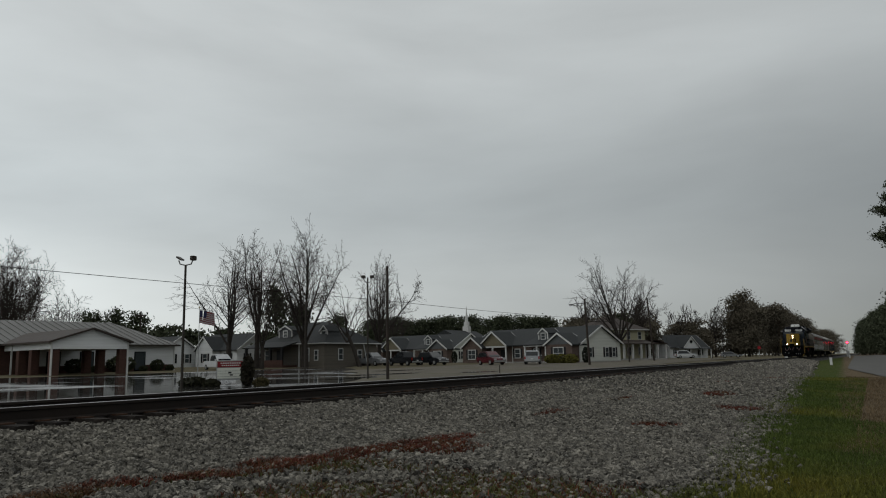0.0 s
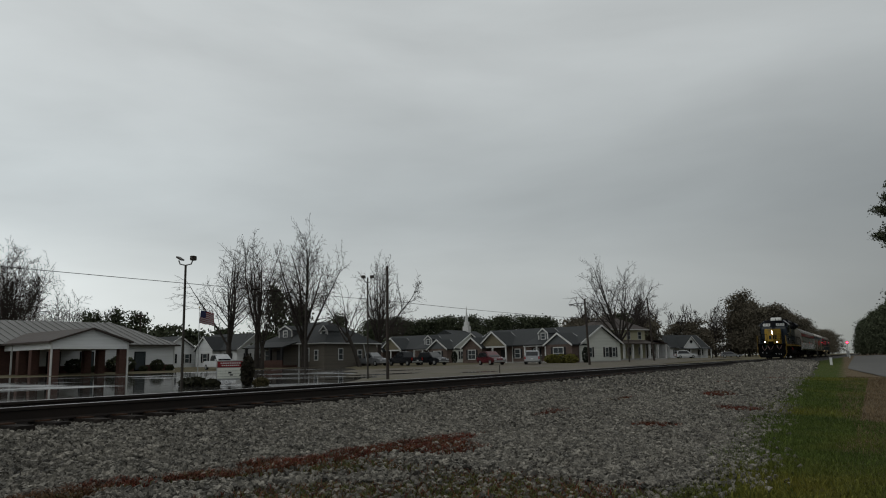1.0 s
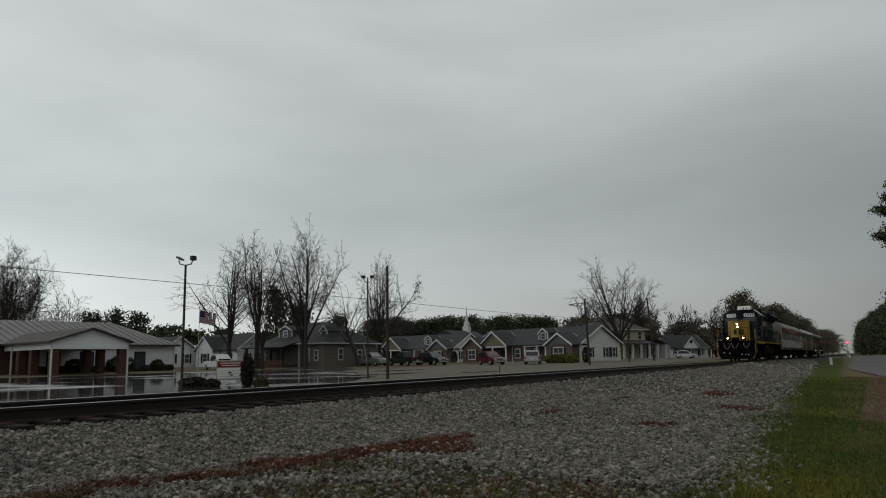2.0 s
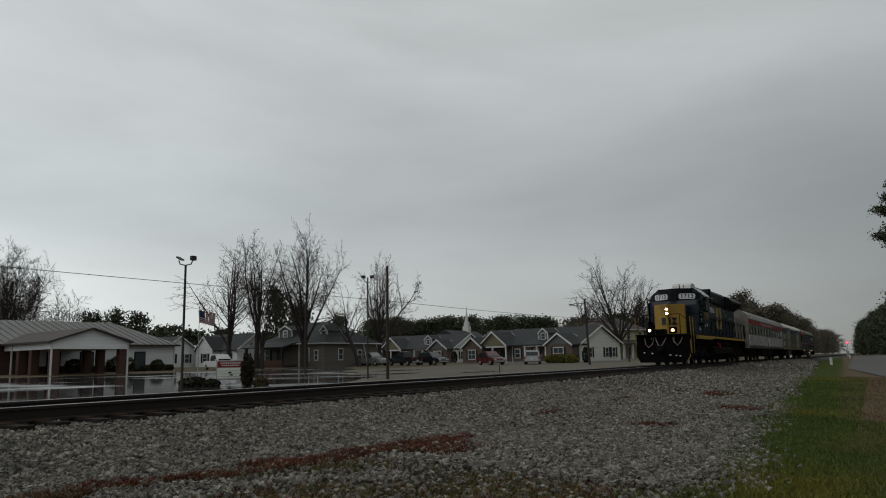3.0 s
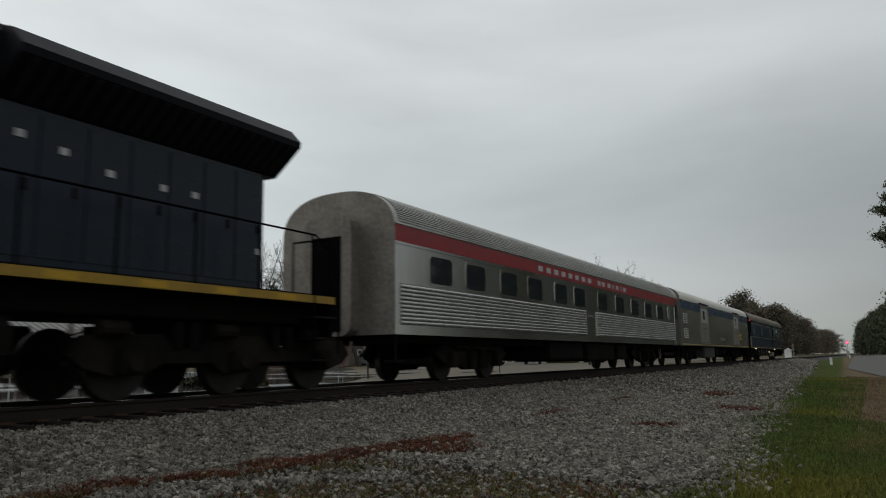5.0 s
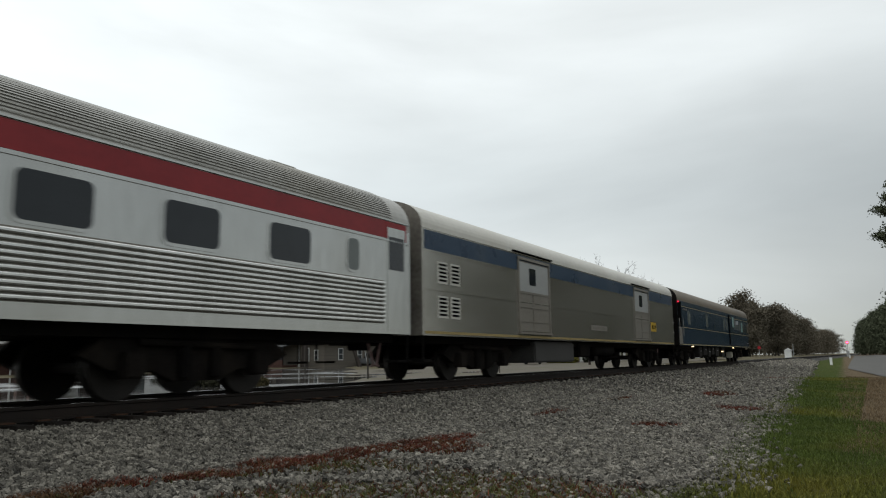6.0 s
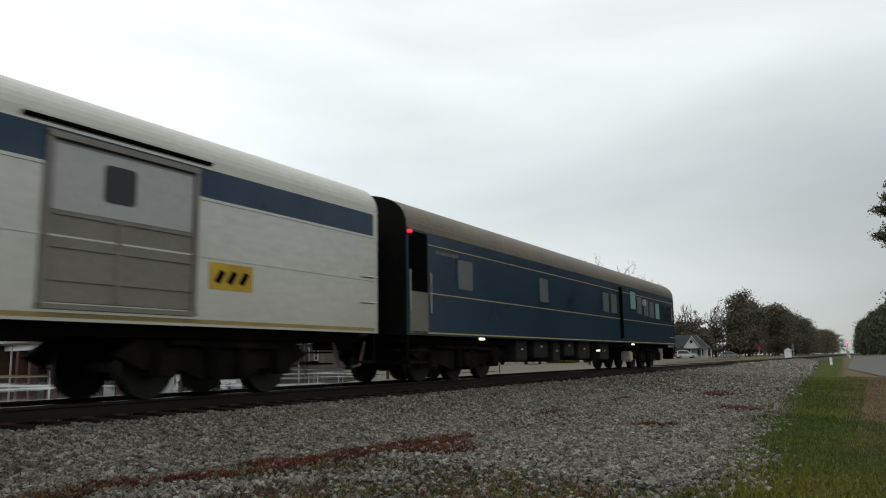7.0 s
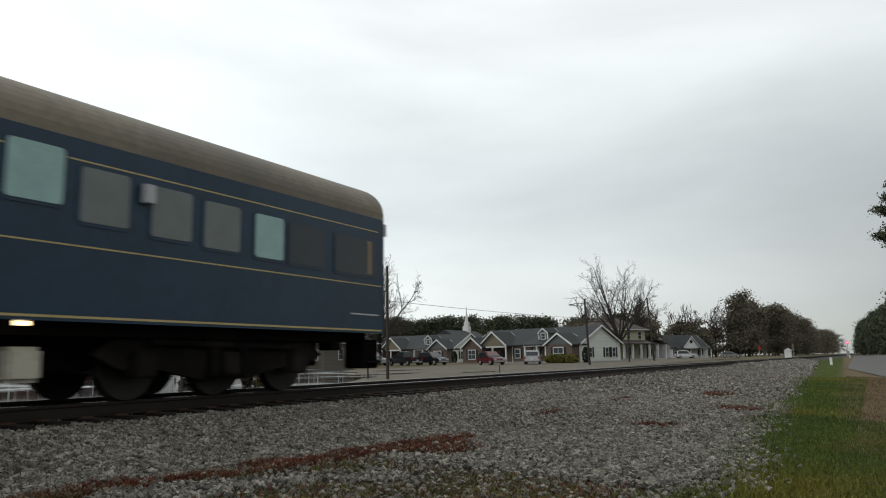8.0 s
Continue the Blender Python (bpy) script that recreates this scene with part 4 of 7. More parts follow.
def car_profile(side=1.5, bottom=1.02, eave=3.18, top=4.1, seg=14):
    pts = [(-side, bottom), (-side, eave)]
    for k in range(1, seg * 2):
        a = math.pi * (1 - k / (2 * seg))
        pts.append((side * math.copysign(abs(math.cos(a)) ** 0.82, math.cos(a)), eave + (top - eave) * math.sin(a) ** 0.82))
    return pts + [(side, eave), (side, bottom)]


def car_truck(root, cx, axles=(-1.22, 1.22)):
    r = 0.46
    for dx in axles:
        axle_set("wheelset", root, cx + dx, r)
    e = max(axles)
    for sy in (-1, 1):
        out = [(-e - 0.75, 0.62), (-e - 0.4, 0.86), (e + 0.4, 0.86), (e + 0.75, 0.62), (e + 0.3, 0.42), (e - 0.4, 0.4), (0.45, 0.24), (-0.45, 0.24), (-e + 0.4, 0.4), (-e - 0.3, 0.42)]
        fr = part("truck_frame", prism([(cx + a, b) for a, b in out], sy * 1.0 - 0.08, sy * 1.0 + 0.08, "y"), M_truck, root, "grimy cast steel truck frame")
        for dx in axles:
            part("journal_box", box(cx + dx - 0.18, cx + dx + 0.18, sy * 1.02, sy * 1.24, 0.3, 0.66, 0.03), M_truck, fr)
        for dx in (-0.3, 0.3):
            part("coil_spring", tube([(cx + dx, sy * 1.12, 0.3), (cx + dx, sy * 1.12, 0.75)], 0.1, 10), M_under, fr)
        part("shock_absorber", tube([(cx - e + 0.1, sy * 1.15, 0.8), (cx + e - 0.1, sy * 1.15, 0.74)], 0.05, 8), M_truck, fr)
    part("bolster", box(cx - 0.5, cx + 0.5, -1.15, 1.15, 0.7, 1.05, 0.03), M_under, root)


def car_body(root, x0, x1, wall_mat, roof_mat, top, end_label, eave=3.18, end_mat=None):
    """Walls up to the eaves, a rounded roof and the two ends with their bellows and doors."""
    pr = car_profile(top=top, eave=eave)
    end_mat = end_mat or M_sooty
    n = len(pr)
    walls = [(-1.5, 1.02), (-1.5, eave), (1.5, eave), (1.5, 1.02)]
    body = part("body", prism(walls, x0, x1), wall_mat, root)
    part("roof", prism(pr[1:-1], x0, x1), roof_mat, root, "rounded car roof", smooth=False)
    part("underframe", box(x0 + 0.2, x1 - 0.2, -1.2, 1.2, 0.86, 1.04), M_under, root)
    for xe, d in ((x0, -1), (x1, 1)):
        a, b = sorted((xe, xe + d * 0.33))
        a2, b2 = sorted((xe, xe + d * 0.012))
        part("end_wall", prism(pr, a2, b2), end_mat, root, "grimy car end")
        part("bellows", prism(round_rect(-0.62, 0.62, 1.0, 3.55, 0.25), a, b), M_sooty, root, end_label)
        a, b = sorted((xe + d * 0.33, xe + d * 0.35))
        part("end_door", box(a, b, -0.36, 0.36, 1.1, 3.1), M_black, root)
        part("coupler", box(*sorted((xe, xe + d * 0.45)), -0.15, 0.15, 0.72, 1.0, 0.02), M_under, root)
        part("brake_hose", tube([(xe, -0.4, 0.9), (xe + d * 0.2, -0.42, 0.4), (xe + d * 0.4, -0.4, 0.38)], 0.03, 6), M_hose, root)
        for sy in (-1, 1):
            part("corner_step", box(*sorted((xe - d * 0.05, xe - d * 0.45)), sy * 1.2, sy * 1.46, 0.45, 0.5), M_under, root)
            part("step_hanger", tube([(xe - d * 0.07, sy * 1.46, 0.47), (xe - d * 0.07, sy * 1.46, 1.05)], 0.025, 6), M_under, root)
    return body


def window_part(root, x0, x1, z0, z1, glass, frame_mat, r=0.1, sides=(-1, 1)):
    for sy in sides:
        w = part("window", prism(round_rect(x0 - 0.05, x1 + 0.05, z0 - 0.05, z1 + 0.05, r + 0.04), *sorted((sy * 1.49, sy * 1.512)), "y"), frame_mat, root)
        part("pane", prism(round_rect(x0, x1, z0, z1, r), *sorted((sy * 1.50, sy * 1.518)), "y"), glass, w)


def band(name, root, x0, x1, z0, z1, material, label="", d=0.006):
    for sy in (-1, 1):
        part(name, box(x0, x1, *sorted((sy * 1.49, sy * (1.5 + d))), z0, z1), material, root, label)


def lounge_car():
    C = thing("passenger_car", "fluted stainless steel passenger car with a red letter band", "railway car", group="train cars")
    body = car_body(C, -0.5, 25.65, M_steel, M_steelroof, 4.14, "sooty rubber bellows at the car end")
    roofrib = bmesh.new()
    pr = car_profile(top=4.14)
    for k in range(2, len(pr) - 2):
        for f in (0.0, 0.5):
            a = Vector(pr[k]) * (1 - f) + Vector(pr[k + 1]) * f
            bm_tube(roofrib, [(-0.3, a.x, a.y), (25.0, a.x, a.y)], 0.019, 4, cap=False)
    part("roof_ribs", roofrib, M_steelroof, C, "corrugated roof sheet")
    band("letter_band", body, -0.48, 25.5, 2.96, 3.31, M_redband, "red letter band under the roof")
    band("moulding", body, -0.48, 25.6, 2.90, 2.935, M_steel, d=0.02)
    band("moulding", body, -0.48, 25.6, 3.325, 3.35, M_steel, d=0.02)
    for sy in (-1, 1):
        for a, b in ((-0.3, 11.35), (12.5, 24.65)):
            fl_me = mesh_of(prism([(sy * 1.5, -0.034), (sy * 1.532, -0.028), (sy * 1.545, -0.012), (sy * 1.545, 0.012), (sy * 1.532, 0.028), (sy * 1.5, 0.034)], a, b), "flute", M_flute)
            # dark strip behind the flutes paints the shade of the grooves
            part("flute_backing", box(a, b, *sorted((sy * 1.49, sy * 1.505)), 1.22, 2.08), M_sooty, body, "dark strip painting the shade between the flutes")
            for k in range(10):
                fo = new("flute", fl_me)
                fo.parent = body
                fo.location.z = 1.27 + k * 0.084
        # a row of short pale bars for the lettering
        for x, w in [(7.25 + k * 0.64, 0.34) for k in range(8)] + [(12.82, 0.32), (13.29, 0.34), (13.97, 0.36), (14.6, 0.12), (15.03, 0.34), (15.66, 0.12), (16.0, 0.38)]:
            part("lettering_bar", box(x, x + w, *sorted((sy * 1.506, sy * 1.51)), 3.05, 3.21), M_palegrey, body, "pale lettering on the band")
        vd = part("vestibule_door", box(24.78, 25.45, *sorted((sy * 1.49, sy * 1.513)), 1.08, 3.2, 0.01), M_steel, body)
        part("pane", box(24.84, 25.39, *sorted((sy * 1.513, sy * 1.52)), 2.32, 3.0), M_pane, vd)
        part("door_head", box(24.74, 25.5, *sorted((sy * 1.5, sy * 1.512)), 2.95, 3.28), M_redband, vd)
        nm = bmesh.new()
        for k in range(8):
            bm_box(nm, 11.6 + k * 0.08, 11.65 + k * 0.08, *sorted((sy * 1.5, sy * 1.505)), 1.86, 1.95)
        part("name_bars", nm, M_sooty, body)
    for x in (0.92, 2.66, 4.63, 6.46, 8.55, 10.3):
        window_part(C, x, x + 1.0, 2.17, 2.78, M_pane, M_steel)
    for x in (12.78, 14.94, 17.09, 19.22, 21.34):
        window_part(C, x, x + 1.02, 2.17, 2.78, M_pane, M_steel)
    window_part(C, 23.46, 23.8, 2.2, 2.8, M_dullglass, M_steel)
    for x, z in ((22.1, 3.86), (24.6, 3.86)):
        part("roof_hatch", box(x, x + 0.55, -1.05, -0.7, z, z + 0.08, 0.02), M_steelroof, C)
    part("roof_loop", tube([(22.4, -0.5, 4.08), (22.4, -0.5, 4.2), (23.1, -0.5, 4.2), (23.1, -0.5, 4.08)], 0.015, 6), M_steel, C)
    part("skirt_tank", box(8.3, 11.4, -1.35, 1.35, 0.42, 0.98, 0.05), M_under, C)
    part("skirt_tank", box(11.7, 14.9, -1.38, 1.38, 0.36, 1.0, 0.05), M_under, C)
    part("battery_box", box(15.3, 16.6, -1.36, 1.36, 0.4, 0.98, 0.04), M_under, C)
    car_truck(C, 3.8)
    car_truck(C, 20.3)
    return C


def baggage_car():
    B = thing("baggage_car", "off-white baggage car with a blue band and sliding doors", "railway car", group="train cars")
    N1 = 23.85
    body = car_body(B, 0, N1, M_cream, M_creamroof, 4.12, "dark bellows at the car end", eave=3.4)
    band("blue_stripe", body, 0.1, N1 - 0.15, 2.93, 3.36, M_blueband, "dark blue band under the roof")
    band("pinstripe", body, 0.1, N1 - 0.1, 1.06, 1.12, mat("ochre_line", (0.30, 0.225, 0.09), rough=0.5, scale=3, fine=20, bump=0), "ochre line along the sill", d=0.004)
    band("seam", body, 0.1, N1 - 0.1, 2.03, 2.055, M_cream, d=0.014)
    band("seam", body, 0.1, N1 - 0.1, 2.88, 2.905, M_cream, d=0.014)
    for sy in (-1, 1):
        for dx in (5.2, 16.95):
            d = part("sliding_door", box(dx, dx + 2.2, *sorted((sy * 1.44, sy * 1.512)), 1.24, 3.22, 0.01), M_door, body, "grey-brown sliding baggage door")
            fr = bmesh.new()
            bm_box(fr, dx - 0.08, dx, *sorted((sy * 1.49, sy * 1.54)), 1.2, 3.3)
            bm_box(fr, dx + 2.2, dx + 2.28, *sorted((sy * 1.49, sy * 1.54)), 1.2, 3.3)
            bm_box(fr, dx - 0.08, dx + 2.28, *sorted((sy * 1.49, sy * 1.55)), 3.24, 3.32)
            bm_box(fr, dx - 0.08, dx + 2.28, *sorted((sy * 1.49, sy * 1.57)), 1.16, 1.22)
            part("door_frame", fr, M_door, d)
            rb = bmesh.new()
            for z in (1.5, 1.9, 2.3):
                bm_box(rb, dx + 0.03, dx + 2.17, *sorted((sy * 1.51, sy * 1.527)), z, z + 0.05)
            bm_box(rb, dx + 0.95, dx + 1.02, *sorted((sy * 1.51, sy * 1.527)), 1.28, 2.35)
            part("door_ribs", rb, M_door, d)
            part("upper_panel", box(dx + 0.03, dx + 2.17, *sorted((sy * 1.51, sy * 1.517)), 2.36, 3.18), mat("aluminium_sheet", (0.36, 0.37, 0.36), (0.3, 0.305, 0.3), rough=0.45, metal=0.3, scale=1, fine=10, bump=0.02), d)
            part("door_window", prism(round_rect(dx + 0.72, dx + 1.2, 2.56, 3.05, 0.06), *sorted((sy * 1.516, sy * 1.523)), "y"), M_pane, d)
            part("door_rail", box(dx - 0.4, dx + 2.5, *sorted((sy * 1.42, sy * 1.56)), 3.42, 3.46), M_black, body)
        for x0 in (0.68, 1.28):
            for z0 in (1.42, 2.2):
                lv = part("louvre", box(x0, x0 + 0.44, *sorted((sy * 1.49, sy * 1.512)), z0, z0 + 0.5), M_creamroof, body, "louvred vent")
                sl = bmesh.new()
                for k in range(5):
                    bm_box(sl, x0 + 0.04, x0 + 0.4, *sorted((sy * 1.512, sy * 1.516)), z0 + 0.05 + k * 0.09, z0 + 0.1 + k * 0.09)
                part("slot", sl, M_black, lv)
        part("name_plate", box(11.32, 13.1, *sorted((sy * 1.5, sy * 1.51)), 1.42, 1.6), M_door, body, "small brown name plate")
        pb = bmesh.new()
        for k in range(10):
            bm_box(pb, 11.5 + k * 0.14, 11.58 + k * 0.14, *sorted((sy * 1.51, sy * 1.513)), 1.47, 1.55)
        part("name_bars", pb, M_sooty, body)
        pl = part("placard", box(19.5, 20.38, *sorted((sy * 1.5, sy * 1.512)), 1.58, 1.98), mat("placard_yellow", (0.5, 0.32, 0.03), rough=0.5, bump=0), body, "yellow placard with black shapes")
        ps = bmesh.new()
        for k in range(3):
            bm_prism(ps, [(19.58 + k * 0.25, 1.7), (19.68 + k * 0.25, 1.66), (19.8 + k * 0.25, 1.84), (19.7 + k * 0.25, 1.88)], *sorted((sy * 1.512, sy * 1.515)), "y")
        part("shapes", ps, M_black, pl)
        for z in (1.6, 2.1):
            part("grab_iron", tube([(N1 - 0.5, sy * 1.56, z), (N1 - 0.08, sy * 1.56, z)], 0.014, 6), M_cream, body)
        st = part("ladder_step", box(N1 - 0.55, N1 - 0.1, *sorted((sy * 1.3, sy * 1.5)), 0.45, 0.5), M_under, B)
    part("roof_loop", tube([(21.2, -0.6, 4.0), (21.2, -0.6, 4.14), (21.9, -0.6, 4.14), (21.9, -0.6, 4.0)], 0.015, 6), M_steel, B)
    part("equipment_box", box(6.6, 9.9, -1.35, 1.35, 0.36, 0.98, 0.04), mat("box_grey", (0.05, 0.048, 0.046), (0.03, 0.029, 0.028), rough=0.6, scale=2, fine=20), B)
    part("equipment_box", box(10.6, 11.7, -1.3, 1.3, 0.5, 0.98, 0.04), M_under, B)
    part("air_tank", tube([(12.4, -1.1, 0.72), (14.6, -1.1, 0.72)], 0.2, 14), M_under, B, smooth=True)
    car_truck(B, 3.6)
    car_truck(B, N1 - 3.6)
    return B


M_box = mat("grimy_grey_box", (0.03, 0.028, 0.026), (0.014, 0.013, 0.012), rough=0.7, spec=0.1, scale=2, fine=20, bump=0.1)


def business_car():
    C = thing("business_car", "dark navy business car with gold lines and a brownish roof", "railway car", group="train cars")
    N1 = 24.7
    body = car_body(C, 0, N1 - 0.01, M_navy, M_navyroof, 4.12, "dark bellows at the car end", eave=3.3, end_mat=M_under)
    part("roof_cap", tube([(N1 - 0.35, 0, 3.0), (N1 - 0.02, 0, 3.0)], 1.02, 24), M_navyroof, C)
    band("gold_line", body, 0.9, N1 - 0.2, 3.02, 3.04, M_gold, "thin gold line", d=0.004)
    band("gold_line", body, 0.9, N1 - 0.1, 1.94, 1.96, M_gold, "thin gold line", d=0.004)
    band("gold_line", body, 0.1, N1 - 0.1, 1.06, 1.09, M_gold, "thin gold line", d=0.004)
    for sy in (-1, 1):
        # no opening is cut: a black panel paints the vestibule's inner shade
        vd = part("vestibule_opening", box(0.06, 0.86, *sorted((sy * 1.44, sy * 1.504)), 1.06, 3.25), M_black, body, "open vestibule doorway, the shade inside painted black")
        part("door_half", box(0.1, 0.86, *sorted((sy * 1.5, sy * 1.508)), 1.1, 1.95), mat("vestibule_grey", (0.16, 0.15, 0.13), rough=0.6, scale=2, fine=20), vd)
        part("grab_iron", tube([(0.04, sy * 1.56, 1.5), (0.04, sy * 1.56, 2.4)], 0.018, 6), M_steel, body)
        part("grab_iron", tube([(0.9, sy * 1.56, 1.5), (0.9, sy * 1.56, 2.4)], 0.018, 6), M_steel, body)
        for z in (0.42, 0.68):
            part("step", box(0.1, 0.85, *sorted((sy * 1.1, sy * 1.5)), z, z + 0.04), M_truck, C)
        part("marker_light", tube([(0.06, sy * 1.5, 3.22), (0.06, sy * 1.58, 3.22)], 0.04, 10), mat("red_marker", (0.7, 0.02, 0.05), bump=0, emit=1.5), body, "small red marker light")
        part("side_door", box(15.46, 15.82, *sorted((sy * 1.49, sy * 1.53)), 1.2, 3.2, 0.01), M_black, body)
        lp = part("side_lamp", box(18.86, 19.02, *sorted((sy * 1.5, sy * 1.62)), 2.64, 2.9, 0.01), M_palegrey, body, "small grey lamp housing")
        eq = bmesh.new()
        for k in range(9):
            bm_box(eq, 1.25 + k * 0.12, 1.32 + k * 0.12, *sorted((sy * 1.5, sy * 1.504)), 2.86, 2.94)
        part("name_bars", eq, M_navyroof, body)
        lt = bmesh.new()
        bm_box(lt, 23.6, 24.5, *sorted((sy * 1.5, sy * 1.508)), 1.36, 1.385)
        part("grab_bar", lt, M_palegrey, body)
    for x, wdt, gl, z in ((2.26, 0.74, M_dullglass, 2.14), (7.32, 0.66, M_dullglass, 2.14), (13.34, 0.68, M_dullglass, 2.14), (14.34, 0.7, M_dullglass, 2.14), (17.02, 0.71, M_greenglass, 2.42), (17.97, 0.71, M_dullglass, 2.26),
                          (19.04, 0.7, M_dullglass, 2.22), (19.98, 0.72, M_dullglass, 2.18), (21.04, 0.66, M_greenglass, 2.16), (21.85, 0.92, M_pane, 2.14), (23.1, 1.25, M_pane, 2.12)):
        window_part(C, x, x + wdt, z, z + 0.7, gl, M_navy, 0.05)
    window_part(C, 9.8, 10.05, 2.15, 2.45, M_pane, M_navy, 0.02)
    part("curtain", box(24.1, 24.25, -1.525, -1.519, 2.16, 2.8), mat("curtain_tan", (0.20, 0.155, 0.11), rough=0.9, bump=0), C, "tan window curtain")
    part("antenna", tube([(N1 - 1.2, -0.3, 4.08), (N1 - 1.2, -0.3, 4.24)], 0.02, 6), M_palegrey, C)
    part("roof_vent", box(15.6, 16.1, -0.4, 0.4, 4.05, 4.2, 0.03), M_navyroof, C)
    part("tail_lamp", box(N1, N1 + 0.2, -1.44, -1.28, 3.0, 3.25, 0.01), M_palegrey, C)
    for x, z in ((3.55, 0.96), (12.75, 0.7), (17.3, 0.96)):
        part("ground_light", box(x, x + 0.16, -1.46, -1.38, z, z + 0.05), M_lamp2, C, "warm under-car lamp")
    for x0, x1, z0 in ((5.9, 6.7, 0.42), (7.2, 8.3, 0.5), (8.7, 9.3, 0.38), (9.7, 10.6, 0.55), (11.0, 12.2, 0.45), (13.3, 14.4, 0.4)):
        part("equipment_box", box(x0, x1, -1.32, 1.32, z0, 1.0, 0.03), M_box, C, "grimy grey equipment box")
        part("box_latch", box((x0 + x1) / 2 - 0.05, (x0 + x1) / 2 + 0.05, -1.345, -1.32, z0 + 0.3, z0 + 0.36), M_palegrey, C)
    part("white_tank", box(17.3, 17.75, -1.3, -0.9, 0.3, 0.72, 0.05), mat("pale_tank", (0.42, 0.40, 0.33), rough=0.6, scale=3, fine=20), C, "pale tool box under the car")
    # dark blocks added to fill the underside and hide the background
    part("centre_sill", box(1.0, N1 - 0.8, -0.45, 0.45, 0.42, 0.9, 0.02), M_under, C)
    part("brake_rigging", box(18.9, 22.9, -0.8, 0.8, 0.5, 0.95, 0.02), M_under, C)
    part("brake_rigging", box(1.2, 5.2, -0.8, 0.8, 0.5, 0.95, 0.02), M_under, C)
    car_truck(C, 3.2, (-1.6, 0, 1.6))
    car_truck(C, 20.9, (-1.6, 0, 1.6))
    for sy in (-1, 1):
        part("rear_step", box(N1 - 0.6, N1 - 0.1, *sorted((sy * 1.0, sy * 1.4)), 0.35, 0.9), M_black, C)
    return C


LOCO, CAR_A, CAR_B, CAR_C = locomotive(), lounge_car(), baggage_car(), business_car()

# ---- buildings across the track ----
M_siding = mat("white_siding", (0.66, 0.67, 0.67), (0.56, 0.57, 0.57), rough=0.55, scale=0.6, fine=1.2, stretch=(0.2, 0.2, 8), bump=0.25, bump_scale=0.02, grime=(0.55, 0.55, 0.53))
M_cremesid = mat("cream_siding", (0.56, 0.57, 0.52), (0.47, 0.48, 0.44), rough=0.6, scale=0.6, fine=1.2, stretch=(0.2, 0.2, 8), bump=0.25, bump_scale=0.02)
M_olive = mat("olive_siding", (0.12, 0.106, 0.086), (0.09, 0.08, 0.066), rough=0.65, scale=0.6, fine=1.2, stretch=(0.2, 0.2, 8), bump=0.25, bump_scale=0.02)
M_tanside = mat("tan_shake", (0.17, 0.15, 0.10), (0.125, 0.11, 0.075), rough=0.7, scale=2, fine=8, bump=0.2)
M_slate = mat("grey_shake", (0.105, 0.11, 0.115), (0.075, 0.08, 0.083), rough=0.7, scale=2, fine=8, bump=0.2)
M_paleyel = mat("pale_yellow_siding", (0.42, 0.40, 0.27), (0.34, 0.32, 0.215), rough=0.6, scale=0.6, fine=1.2, stretch=(0.2, 0.2, 8), bump=0.25, bump_scale=0.02)
M_brickm = mat("brick_veneer", (0.125, 0.09, 0.074), (0.065, 0.048, 0.041), rough=0.85, scale=2.5, fine=7, stretch=(1, 1, 2.6), bump=0.3)
M_brickred = mat("red_brick", (0.085, 0.043, 0.033), (0.05, 0.027, 0.022), rough=0.85, scale=2.5, fine=7, stretch=(1, 1, 2.6), bump=0.3)
M_shingle = mat("dark_shingles", (0.028, 0.031, 0.032), (0.016, 0.018, 0.019), rough=0.75, scale=0.8, fine=5, stretch=(1, 1, 3), bump=0.25)
M_brownshingle = mat("brown_shingles", (0.05, 0.037, 0.032), (0.032, 0.025, 0.021), rough=0.7, scale=0.8, fine=5, bump=0.25)
M_greymetal = mat("standing_seam_roof", (0.115, 0.112, 0.105), (0.085, 0.083, 0.078), rough=0.5, metal=0.1, scale=0.4, fine=3, bump=0.03)
M_trim = mat("white_trim", (0.56, 0.56, 0.545), (0.48, 0.48, 0.465), rough=0.5, scale=3, fine=20, bump=0.02)
M_shut = mat("black_shutter", (0.014, 0.014, 0.016), (0.009, 0.009, 0.01), rough=0.5, scale=3, fine=20, bump=0.1)
M_wpane = glass_mat("house_window", (0.05, 0.058, 0.062))
M_post = mat("old_pole_wood", (0.05, 0.04, 0.033), (0.025, 0.02, 0.017), rough=0.85, scale=2, fine=20, stretch=(4, 4, 0.4), bump=0.3)
M_pale = mat("pale_steel", (0.34, 0.345, 0.34), (0.26, 0.265, 0.26), rough=0.45, metal=0.4, scale=3, fine=20, bump=0.02)
M_bronze = mat("bronze_pole", (0.045, 0.038, 0.032), (0.028, 0.024, 0.02), rough=0.5, metal=0.3, scale=3, fine=20, bump=0.02)


